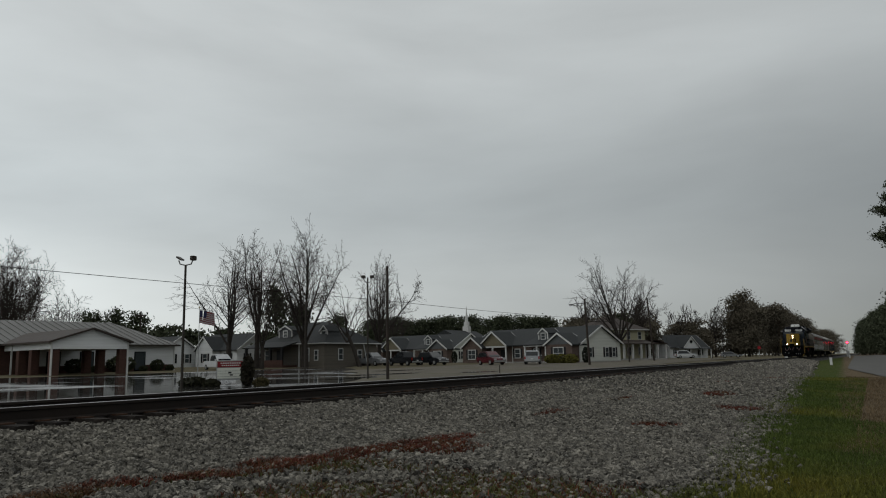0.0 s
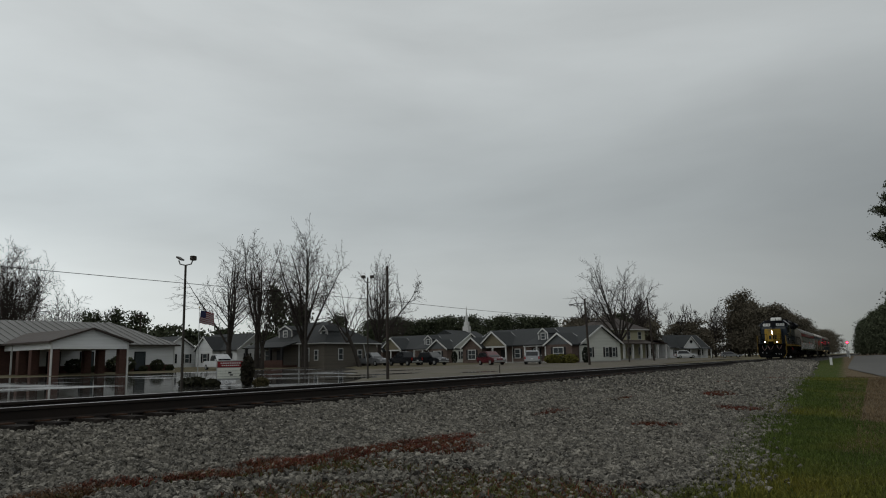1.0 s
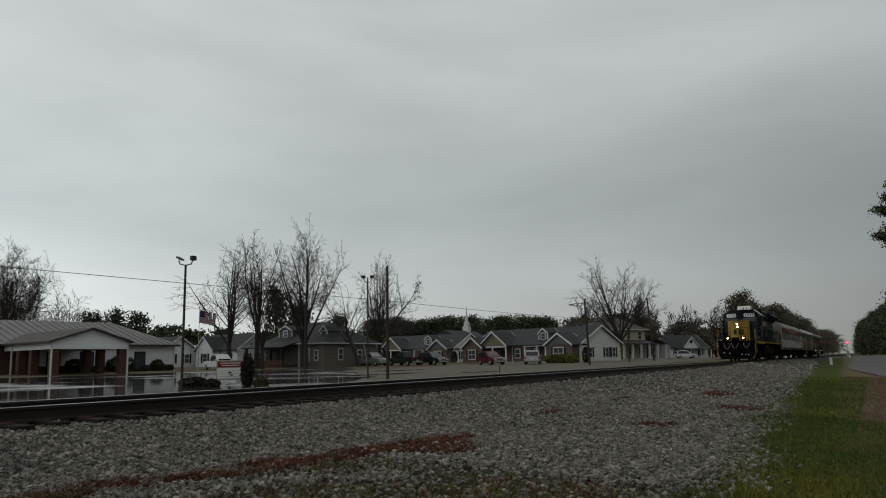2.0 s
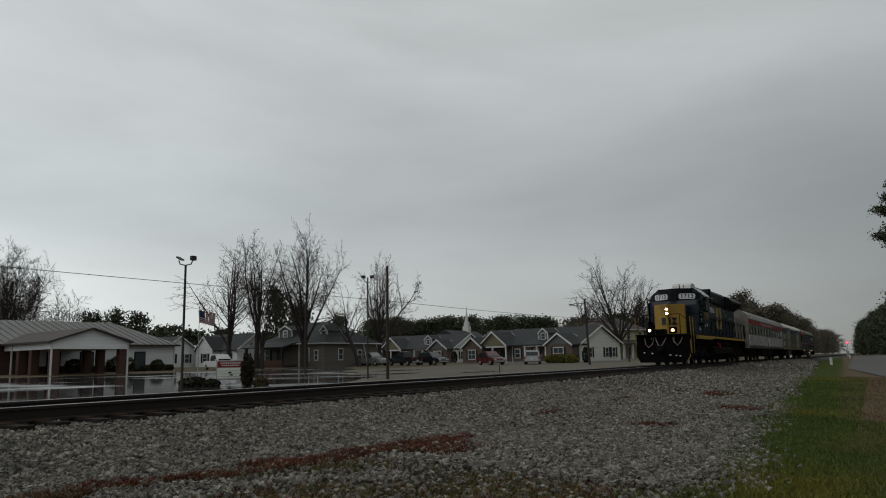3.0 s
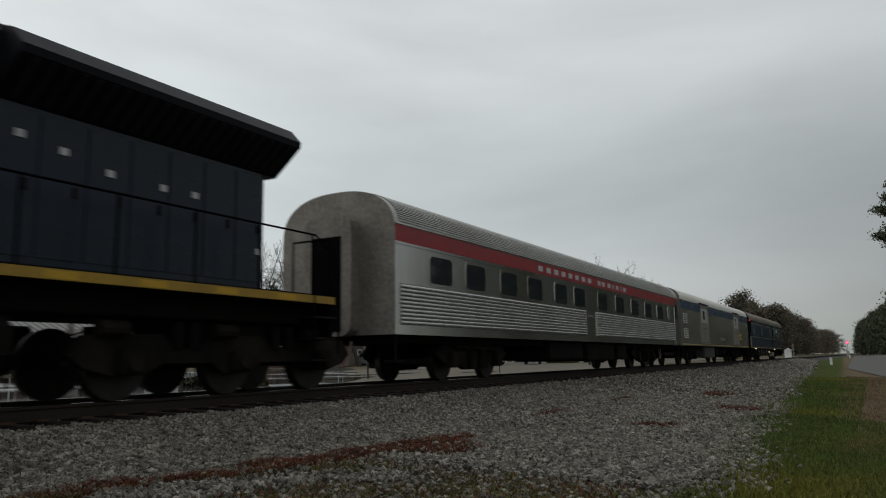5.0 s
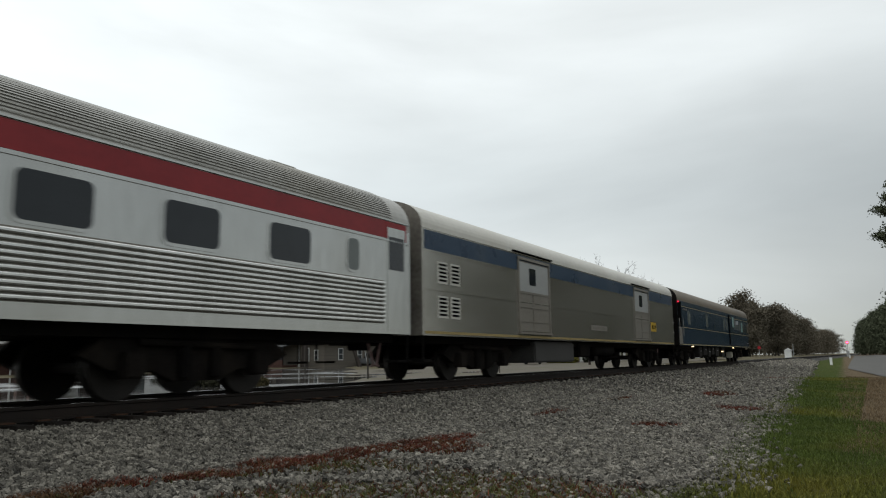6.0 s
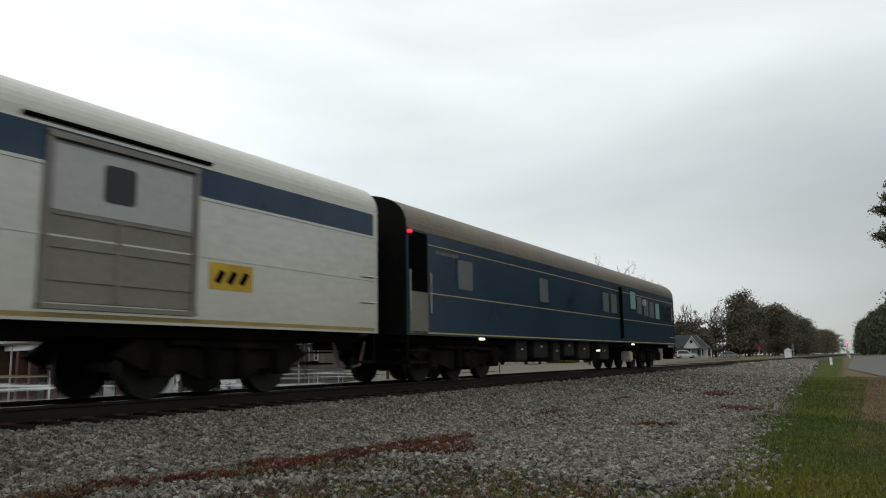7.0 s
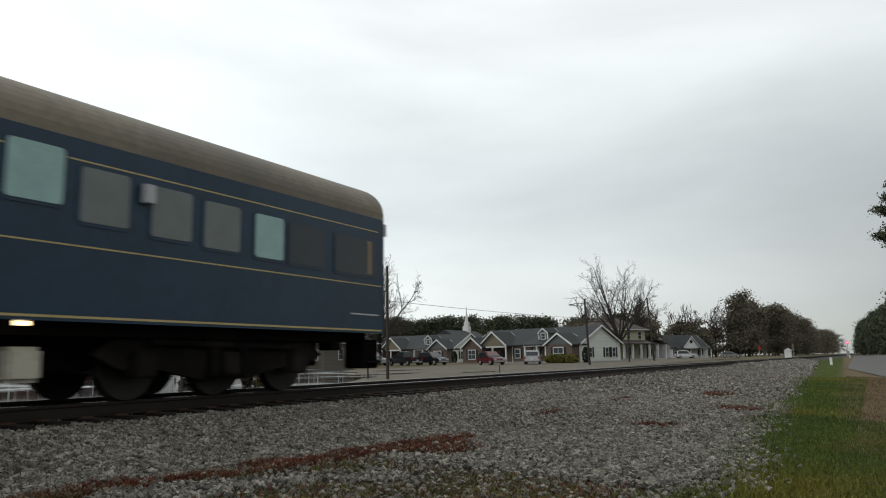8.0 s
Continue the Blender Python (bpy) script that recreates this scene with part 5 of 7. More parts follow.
def win(root, x, z, w, h, shutters=True, axis="front", at=0.0, mullion=True):
    """A double-hung window. front: in the wall y = at, facing -y; right: in the wall x = at, facing +x."""
    def bx(a0, a1, d0, d1, z0, z1):
        return box(a0, a1, at - d1, at - d0, z0, z1) if axis == "front" else box(at + d0, at + d1, a0, a1, z0, z1)
    fr = part("window", bx(x - w / 2 - 0.08, x + w / 2 + 0.08, -0.05, 0.05, z - 0.08, z + h + 0.08), M_trim, root, "white-framed window")
    n = 2 if w > 1.2 else 1
    for k in range(n):
        a = x - w / 2 + k * w / n + 0.03
        for j in range(2):
            part("pane", bx(a, a + w / n - 0.06, 0.0, 0.06, z + j * h / 2 + 0.03, z + (j + 1) * h / 2 - 0.03), M_wpane, fr)
    if shutters:
        for s in (-1, 1):
            c = x + s * (w / 2 + 0.3)
            part("shutter", bx(c - 0.17, c + 0.17, 0.0, 0.05, z - 0.05, z + h + 0.05), M_shut, fr, "black louvred shutter")


def gable_roof(root, x0, x1, y0, y1, eave, ridge, material, over=0.4, along="x", th=0.16, trim=True):
    """Two slopes with a white rake board at each gable end."""
    if along == "x":
        c, half = (y0 + y1) / 2, (y1 - y0) / 2
        a0, a1 = x0 - over, x1 + over
    else:
        c, half = (x0 + x1) / 2, (x1 - x0) / 2
        a0, a1 = y0 - over, y1 + over
    drop = (ridge - eave) / half * over
    out = [(c - half - over, eave - drop), (c, ridge), (c + half + over, eave - drop), (c + half + over, eave - drop + th), (c, ridge + th), (c - half - over, eave - drop + th)]
    rf = part("roof", prism([(a, b) for a, b in out], a0, a1, "x" if along == "x" else "y"), material, root)
    if trim:
        for e0, e1 in ((a0 - 0.05, a0 + 0.02), (a1 - 0.02, a1 + 0.05)):
            t = [(c - half - over, eave - drop - 0.08), (c, ridge - 0.08), (c + half + over, eave - drop - 0.08), (c + half + over, eave - drop + th + 0.01), (c, ridge + th + 0.01), (c - half - over, eave - drop + th + 0.01)]
            part("rake_board", prism(t, e0, e1, "x" if along == "x" else "y"), M_trim, rf, "white rake board")
    return rf


def gable_wall(x0, x1, y0, y1, z0, eave, ridge, along="x"):
    if along == "x":
        c = (y0 + y1) / 2
        return prism([(y0, z0), (y1, z0), (y1, eave), (c, ridge), (y0, eave)], x0, x1, "x")
    c = (x0 + x1) / 2
    return prism([(x0, z0), (x1, z0), (x1, eave), (c, ridge), (x0, eave)], y0, y1, "y")


def dormer(root, x, y, z, w=1.7, roof=None):
    part("dormer", gable_wall(x - w / 2, x + w / 2, y, y + 2.6, z - 0.6, z + 0.95, z + 1.6, "y"), M_slate, root, "small gabled dormer")
    gable_roof(root, x - w / 2, x + w / 2, y, y + 2.6, z + 0.95, z + 1.6, roof or M_shingle, 0.15, "y", 0.1)
    win(root, x, z + 0.05, 0.75, 0.85, False, "front", y - 0.01)
    for s in (-1, 1):
        part("corner_board", box(x + s * w / 2 - 0.08, x + s * w / 2 + 0.08, y - 0.04, y + 0.02, z - 0.5, z + 0.95), M_trim, root)


def duplex(o, rz, L, W, label):
    """A one-storey brick-and-siding house; x runs along the front to the right, y to the back."""
    H = thing("house", label, "house", (o[0], o[1], gz(*o) - 0.1), rz, group="row of brick houses")
    e, r = 2.75, 5.2
    part("wall", gable_wall(0, L, 0, W, -0.3, e, r - 0.1), M_cremesid, H, "cream lap-siding end walls")
    part("front_wall", box(0.15, L - 0.12, -0.06, 0.02, -0.3, e - 0.1), M_brickm, H, "brown brick front")
    gable_roof(H, 0, L, 0, W, e, r, M_shingle, 0.35)
    part("foundation", box(-0.02, L + 0.05, -0.09, W + 0.03, -0.4, 0.22), M_concrete, H)
    k = L / 21.8
    # small brick gable at the left end, wide tan gable over the porch
    part("bay", gable_wall(0.0 * k, 4.3 * k, -2.2, 0.5, -0.3, 2.5, 4.0, "y"), M_brickm, H, "brick bay with a gable")
    gable_roof(H, 0.0, 4.3 * k, -2.2, 1.2, 2.5, 4.0, M_shingle, 0.3, "y")
    win(H, 2.1 * k, 0.7, 1.6, 1.4, True, "front", -2.21)
    part("porch_gable", gable_wall(3.3 * k, 8.9 * k, -1.5, 0.6, 2.6, 2.75, 4.75, "y"), M_tanside, H, "tan shingled gable over the porch")
    gable_roof(H, 3.3 * k, 8.9 * k, -1.5, 2.4, 2.75, 4.75, M_shingle, 0.3, "y")
    part("porch_beam", box(4.4 * k, 8.9 * k, -1.5, -1.3, 2.4, 2.65), M_trim, H)
    for x in (5.9, 8.7):
        part("porch_post", box(x * k - 0.1, x * k + 0.1, -1.5, -1.3, -0.2, 2.4), M_trim, H, "white porch post")
    part("front_door", box(6.4 * k, 7.4 * k, -0.12, -0.06, 0.0, 2.1), M_shut, H, "dark front door")
    win(H, 9.9 * k, 0.8, 1.0, 1.3, True, "front", -0.07)
    # second porch, dormer and brick gable at the right
    part("porch_roof", prism([(-1.6, 2.55), (1.4, 3.7), (1.4, 3.85), (-1.75, 2.68)], 12.4 * k, 17.5 * k), M_shingle, H)
    for x in (12.6, 14.9, 16.6):
        part("porch_post", box(x * k - 0.1, x * k + 0.1, -1.5, -1.3, -0.2, 2.55), M_trim, H, "white porch post")
    part("porch_beam", box(12.4 * k, 17.0 * k, -1.52, -1.3, 2.42, 2.58), M_trim, H)
    win(H, 13.7 * k, 0.6, 0.9, 1.5, True, "front", -0.07)
    part("front_door", box(15.3 * k, 16.2 * k, -0.12, -0.06, 0.0, 2.1), M_shut, H, "dark front door")
    dormer(H, 14.8 * k, 0.3, 3.45)
    part("bay", gable_wall(16.9 * k, 21.6 * k, -1.7, 0.5, -0.3, 2.6, 4.1, "y"), M_brickm, H, "brick bay with a gable")
    part("gable_face", prism([(16.95 * k, 2.6), (21.55 * k, 2.6), (19.25 * k, 4.0)], -1.76, -1.7, "y"), M_slate, H, "grey shingled gable face")
    gable_roof(H, 16.9 * k, 21.6 * k, -1.7, 1.4, 2.6, 4.1, M_shingle, 0.3, "y")
    win(H, 19.2 * k, 0.55, 1.75, 1.6, True, "front", -1.71)
    for y in (2.2, 6.2, 7.9):
        win(H, y, 0.75, 0.75, 1.35, True, "right", L + 0.01)
    for x in (0.2, 8.9 * k, L - 0.05):
        part("downspout", box(x - 0.05, x + 0.05, -0.16, -0.08, 0, e - 0.2), M_trim, H)
    return H


duplex((122.2, 74.1), 257.8, 19.8, 9.0, "one-storey brick house with cream siding and dark shingles")
duplex((109.75, 46.7), 251.6, 21.8, 9.6, "one-storey brick house with shuttered gable end and dark shingles")


PX0, PX1, PY = 12.35, 19.75, 12.6


def meeting_hall():
    """White metal-roofed hall with a gabled drive-through porch; x runs along the front to the left of the viewer, y to the viewer."""
    H = thing("hall", "white hall with a ribbed metal roof and brick-pillared porch", "building", (66.89, 67.14, -0.42), 168.47)
    e, r, D, L = 3.2, 6.3, 22.0, 44.0
    part("wall", box(0, L, -D, 0, -0.3, e), M_siding, H, "white lap-siding wall")
    part("brick_base", box(-0.06, L, -0.02, 0.08, -0.3, 0.85), M_brickred, H, "low red brick base course")
    roof_v = [(-0.5, 0.6, e - 0.05), (L, 0.6, e - 0.05), (L, -D - 0.6, e - 0.05), (-0.5, -D - 0.6, e - 0.05), (3.0, -11, r), (L, -11, r)]
    roof_v += [(a, b, c + 0.15) for a, b, c in roof_v]
    roof_f = [(0, 4, 5, 1), (0, 3, 4), (3, 2, 5, 4), (6, 7, 11, 10), (6, 10, 9), (9, 10, 11, 8), (0, 1, 7, 6), (0, 6, 9, 3), (2, 3, 9, 8), (1, 5, 11, 7), (5, 2, 8, 11)]
    raw("roof", roof_v, [tuple(f) for f in roof_f], M_greymetal, H)
    rib_me = mesh_of(prism([(0.6, e + 0.1), (-11, r + 0.15), (-11, r + 0.23), (0.6, e + 0.18)], -0.04, 0.04, "x"), "roof_rib", M_greymetal)
    for k in range(44):
        rb = new("roof_rib", rib_me)
        rb.parent = H
        rb.matrix_local = pose(3.2 + k * 0.92, 0, 0)
    for k in range(4):
        x = 2.4 - k * 0.8
        f = (x + 0.5) / 3.5
        part("roof_rib", prism([(0.6, e + 0.1), (0.6 - 11.6 * f, e + 0.1 + 3.1 * f), (0.6 - 11.6 * f, e + 0.18 + 3.1 * f), (0.6, e + 0.18)], x - 0.04, x + 0.04, "x"), M_greymetal, H)
    part("gutter", box(-0.55, L, 0.55, 0.7, e - 0.12, e + 0.06), M_bronze, H, "dark eaves gutter")
    part("corner_post", box(-0.08, 0.1, -0.1, 0.1, -0.2, e), M_trim, H)
    for x, w in ((4.5, 1.4), (10.9, 1.6), (14.6, 1.5), (31.0, 1.5)):
        dr = part("window", box(x - w / 2, x + w / 2, 0.0, 0.1, 0.1, 2.45), M_black, H, "tall dark window")
        part("pane", box(x - w / 2 + 0.08, x + w / 2 - 0.08, 0.1, 0.11, 0.25, 2.35), M_wpane, dr)
    part("entry_wall", box(16.6, 31.0, -0.02, 0.06, -0.2, e - 0.1), M_brickred, H, "dark brick wall behind the porch")
    ent = part("entrance", box(22.0, 25.5, 0.0, 0.12, -0.1, 2.5), M_black, H, "dark glazed entrance")
    for k in range(3):
        part("pane", box(22.15 + k * 1.12, 23.1 + k * 1.12, 0.12, 0.13, 0.1, 2.35), M_wpane, ent)
    # porch
    x0, x1, y1 = PX0, PX1, PY
    pe, prd = 3.25, 4.45
    part("porch_gable", prism([(x0, pe - 0.75), (x1, pe - 0.75), (x1, pe), ((x0 + x1) / 2, prd), (x0, pe)], y1 - 0.15, y1, "y"), M_siding, H, "white porch gable")
    part("porch_beam", box(x1 - 0.15, x1, 0.2, y1 - 0.15, pe - 0.75, pe), M_siding, H)
    part("porch_beam", box(x0, x0 + 0.15, 0.2, y1 - 0.15, pe - 0.75, pe), M_siding, H)
    part("porch_ceiling", box(x0 + 0.15, x1 - 0.15, 0.2, y1 - 0.15, pe - 0.72, pe - 0.66), M_siding, H)
    c, half, ov = (x0 + x1) / 2, (x1 - x0) / 2, 0.5
    dr = (prd - pe) / half * ov
    part("porch_roof", prism([(x0 - ov, pe - dr), (c, prd), (x1 + ov, pe - dr), (x1 + ov, pe - dr + 0.18), (c, prd + 0.18), (x0 - ov, pe - dr + 0.18)], -3.5, y1 + 0.4, "y"), M_brownshingle, H, "brown shingled porch roof")
    for px_, py_ in ((x1 - 0.35, y1 - 0.5), (x0 + 0.35, y1 - 0.5), (x1 - 0.35, 4.0), (x0 + 0.35, 4.0), (x1 - 0.35, y1 / 2 + 1), (x0 + 0.35, y1 / 2 + 1)):
        part("porch_pillar", box(px_ - 0.38, px_ + 0.38, py_ - 0.38, py_ + 0.38, -0.3, pe - 0.75, 0.02), M_brickred, H, "red brick porch pillar")
    for px_, py_ in ((x1 + 0.08, y1 - 0.05), (x1 + 0.08, 2.5), (x0 - 0.08, y1 - 0.05)):
        part("downspout", box(px_ - 0.07, px_ + 0.07, py_ - 0.07, py_ + 0.07, -0.3, pe), M_trim, H, "white downspout")
    return H


meeting_hall()


def shrub(o, r, h, seed, label, base=(0.03, 0.035, 0.015), name="shrub", category="shrub"):
    S = thing(name, label, category, (o[0], o[1], gz(*o) - 0.05), group="shrubs")
    m = mat("shrub_leaves", base, tuple(c * 0.5 for c in base), rough=0.8, scale=6, fine=20, vary=0.4, bump=0.1)
    rg = np.random.default_rng(seed)
    n = 900
    d = rg.normal(size=(n, 3))
    d /= np.linalg.norm(d, axis=1)[:, None]
    cen = d * rg.uniform(0.75, 1.04, (n, 1)) * (r, r, h / 2) + (0, 0, h / 2)
    leafy(S, "foliage", cen, 0.06 + 0.05 * r, m, rg)
    part("stem", tube([(0, 0, 0), (0, 0, h * 0.6)], 0.05, 6), M_post, S)
    return S


def leafy(parent, name, cen, size, m, rg):
    """Small crossed leaf blades about the given middles, joined as one mesh."""
    n = len(cen)
    a = rg.normal(size=(n, 3))
    a /= np.linalg.norm(a, axis=1)[:, None]
    b = np.cross(a, rg.normal(size=(n, 3)))
    b /= np.linalg.norm(b, axis=1)[:, None] + 1e-9
    s = size * rg.uniform(0.6, 1.4, (n, 1))
    v = np.stack([cen - a * s - b * s * 0.5, cen + a * s - b * s * 0.35, cen + a * s * 0.8 + b * s * 0.6, cen - a * s * 0.7 + b * s * 0.5], 1).reshape(-1, 3)
    f = np.arange(4 * n).reshape(n, 4)
    return tagged(raw(name, v, f, m, parent), kind="stuff")


for k, (x, y, r, h) in enumerate([(7.6, 1.6, 1.6, 1.9), (2.9, 1.3, 0.8, 1.4), (13.0, 1.5, 0.9, 1.6), (1.2, 1.2, 0.5, 0.7), (10.3, 1.2, 0.7, 0.8), (4.6, 1.2, 0.5, 0.7)]):
    q = Vector((66.89, 67.14, 0)) + Matrix.Rotation(radians(168.47), 3, "Z") @ Vector((x, y, 0))
    shrub((q.x, q.y), r, h, 40 + k, "clipped evergreen shrub against the hall", (0.035, 0.04, 0.018))


def farmhouse():
    """Olive cottage with a hipped dark roof, a deep porch and dormers."""
    H = thing("cottage", "olive lap-sided cottage with a deep porch and dormers", "house", (82.6, 67.2, -0.2), 264.8)
    part("wall", box(0, 12.6, 0, 11, -0.4, 3.3), M_olive, H, "olive lap-siding walls")
    v = [(-0.5, -0.5, 3.2), (13.1, -0.5, 3.2), (13.1, 11.5, 3.2), (-0.5, 11.5, 3.2), (4.5, 5.5, 6.4), (8.2, 5.5, 6.4)]
    raw("roof", v, [(0, 1, 5, 4), (1, 2, 5), (2, 3, 4, 5), (3, 0, 4), (3, 2, 1, 0)], M_shingle, H)
    part("eaves_board", box(-0.55, 13.15, -0.55, 11.55, 3.08, 3.2), M_trim, H)
    part("porch_roof", prism([(-3.0, 2.6), (0.2, 3.4), (0.2, 3.55), (-3.1, 2.72)], -0.4, 7.6), M_shingle, H)
    part("porch_floor", box(-0.2, 7.4, -2.8, 0, -0.4, 0.25), M_brickred, H)
    part("porch_wall", box(-0.2, 7.4, -2.85, -2.65, 0.25, 0.95), M_brickred, H, "low brick porch wall")
    for x in (0.0, 2.4, 4.9, 7.2):
        part("porch_post", box(x - 0.16, x + 0.16, -2.8, -2.5, 0.25, 2.65), M_shut, H, "dark porch post")
    part("front_door", box(3.4, 4.4, -0.08, 0, 0.25, 2.3), M_shut, H)
    win(H, 1.6, 0.9, 1.1, 1.4, False, "front", -0.02)
    win(H, 9.3, 0.8, 0.85, 1.7, False, "front", -0.02)
    win(H, 12.1 - 1.0, 0.9, 0.6, 1.3, False, "front", -0.02)
    win(H, 3.2, 0.9, 0.8, 1.5, False, "right", 12.61)
    win(H, 7.2, 0.9, 0.8, 1.3, False, "right", 12.61)
    part("corner_board", box(7.7, 7.95, -0.06, 0.02, -0.2, 3.1), M_trim, H)
    dormer(H, 3.6, 1.4, 4.2, 2.6)
    dormer(H, 10.6, 2.0, 4.0, 1.3)
    return H


farmhouse()


def small_house(o, rz, L, W, e, r, wall, roof, label, porch=True, shutters=True):
    H = thing("house", label, "house", (o[0], o[1], gz(*o) - 0.1), rz)
    part("wall", gable_wall(0, L, 0, W, -0.3, e, r - 0.1), wall, H)
    gable_roof(H, 0, L, 0, W, e, r, roof, 0.4)
    part("front_gable", gable_wall(L * 0.22, L * 0.62, -1.8, 0.6, 2.3 if porch else -0.3, e, r - 0.5, "y"), wall, H)
    gable_roof(H, L * 0.22, L * 0.62, -1.8, W * 0.4, e, r - 0.5, roof, 0.3, "y")
    if porch:
        part("porch_roof", prism([(-2.2, 2.3), (0.1, 2.8), (0.1, 2.92), (-2.3, 2.42)], L * 0.1, L * 0.95), roof, H)
        for k in range(4):
            x = L * (0.12 + 0.27 * k)
            part("porch_post", box(x - 0.1, x + 0.1, -2.1, -1.9, -0.2, 2.35), M_trim, H)
    for f in (0.15, 0.45, 0.8):
        win(H, L * f, 0.8, 0.9, 1.4, shutters, "front", -0.02 if porch else (-1.82 if 0.25 < f < 0.6 else -0.02))
    for f in (0.3, 0.7):
        win(H, W * f, 0.8, 0.8, 1.4, shutters, "right", L + 0.01)
    return H


small_house((90.8, 89.5), 270, 9.5, 8, 2.9, 5.4, M_siding, M_shingle, "small white house with dark shutters behind bare trees", porch=False)
small_house((84.0, 97.0), 265, 8.0, 7, 2.8, 5.0, M_siding, M_shingle, "small white gabled house with a dark porch")
far_house = small_house((194.5, 34.5), 327, 13.0, 8, 2.9, 5.9, M_siding, M_shingle, "small white house with a round gable vent and porch")
part("gable_vent", tube([(5.46, -1.95, 4.2), (5.46, -1.82, 4.2)], 0.4, 14), M_shut, far_house)
small_house((133.0, 75.0), 262, 9.0, 8, 2.6, 4.4, M_brickm, M_brownshingle, "low brick house with a brown roof")


def two_storey():
    H = thing("house", "pale yellow two-storey house with a wrap-round porch", "house", (134.0, 31.0, 0.0), 337)
    part("wall", box(0, 9.6, 0, 9, -0.4, 5.6), M_paleyel, H, "pale yellow lap siding")
    v = [(-0.6, -0.6, 5.5), (10.2, -0.6, 5.5), (10.2, 9.6, 5.5), (-0.6, 9.6, 5.5), (4.2, 4.5, 8.2), (5.4, 4.5, 8.2)]
    raw("roof", v, [(0, 1, 5, 4), (1, 2, 5), (2, 3, 4, 5), (3, 0, 4), (3, 2, 1, 0)], M_brownshingle, H)
    part("porch_roof", prism([(-2.9, 2.7), (0.1, 3.4), (0.1, 3.55), (-3.0, 2.82)], -2.6, 12.4), M_brownshingle, H)
    part("porch_roof", prism([(9.5, 3.4), (12.5, 2.7), (12.6, 2.82), (9.5, 3.55)], -2.9, 6.0, "y"), M_brownshingle, H)
    for k in range(7):
        x = -2.2 + k * 2.4
        part("porch_column", box(x - 0.16, x + 0.16, -2.75, -2.45, -0.3, 2.75), M_trim, H, "white porch column")
    for k in range(3):
        part("porch_column", box(12.05, 12.35, -0.5 + k * 2.4, -0.2 + k * 2.4, -0.3, 2.75), M_trim, H, "white porch column")
    part("porch_floor", box(-2.4, 12.4, -2.8, 0, -0.4, 0.15), M_concrete, H)
    for f in (1.6, 4.8, 8.0):
        win(H, f, 3.7, 0.9, 1.3, False, "front", -0.02)
        win(H, f, 0.8, 0.9, 1.4, False, "front", -0.02)
    for f in (2.2, 6.4):
        win(H, f, 3.7, 0.9, 1.3, False, "right", 9.61)
    part("eaves_board", box(-0.65, 10.25, -0.65, 9.65, 5.35, 5.5), M_trim, H)
    return H


two_storey()

# church steeple behind the row
st = thing("church_steeple", "white church steeple with a thin spire above the roofs", "steeple", (204.8, 97.6, 0))
part("church_roof", gable_wall(-14, 6, -6, 6, 0, 6, 9.0), M_shingle, st)
part("belfry", box(-0.95, 0.95, -0.95, 0.95, 8.0, 10.4, 0.05), M_trim, st)
part("belfry_cap", box(-0.65, 0.65, -0.65, 0.65, 10.4, 11.8, 0.05), M_trim, st)
part("spire", tube([(0, 0, 11.8), (0, 0, 16.6)], 0.5, 8, 0.03), M_trim, st)

# ---- vehicles ----
M_tyre = mat("tyre", (0.018, 0.018, 0.018), (0.01, 0.01, 0.01), rough=0.85, scale=6, fine=40)
M_cglass = glass_mat("car_glass", (0.018, 0.02, 0.022))
M_tail = mat("tail_lamp", (0.3, 0.015, 0.012), rough=0.3, bump=0)


def car_paint(name, c):
    return mat(name, c, tuple(q * 0.85 for q in c), rough=0.22, scale=3, fine=40, bump=0.0, spec=0.6)


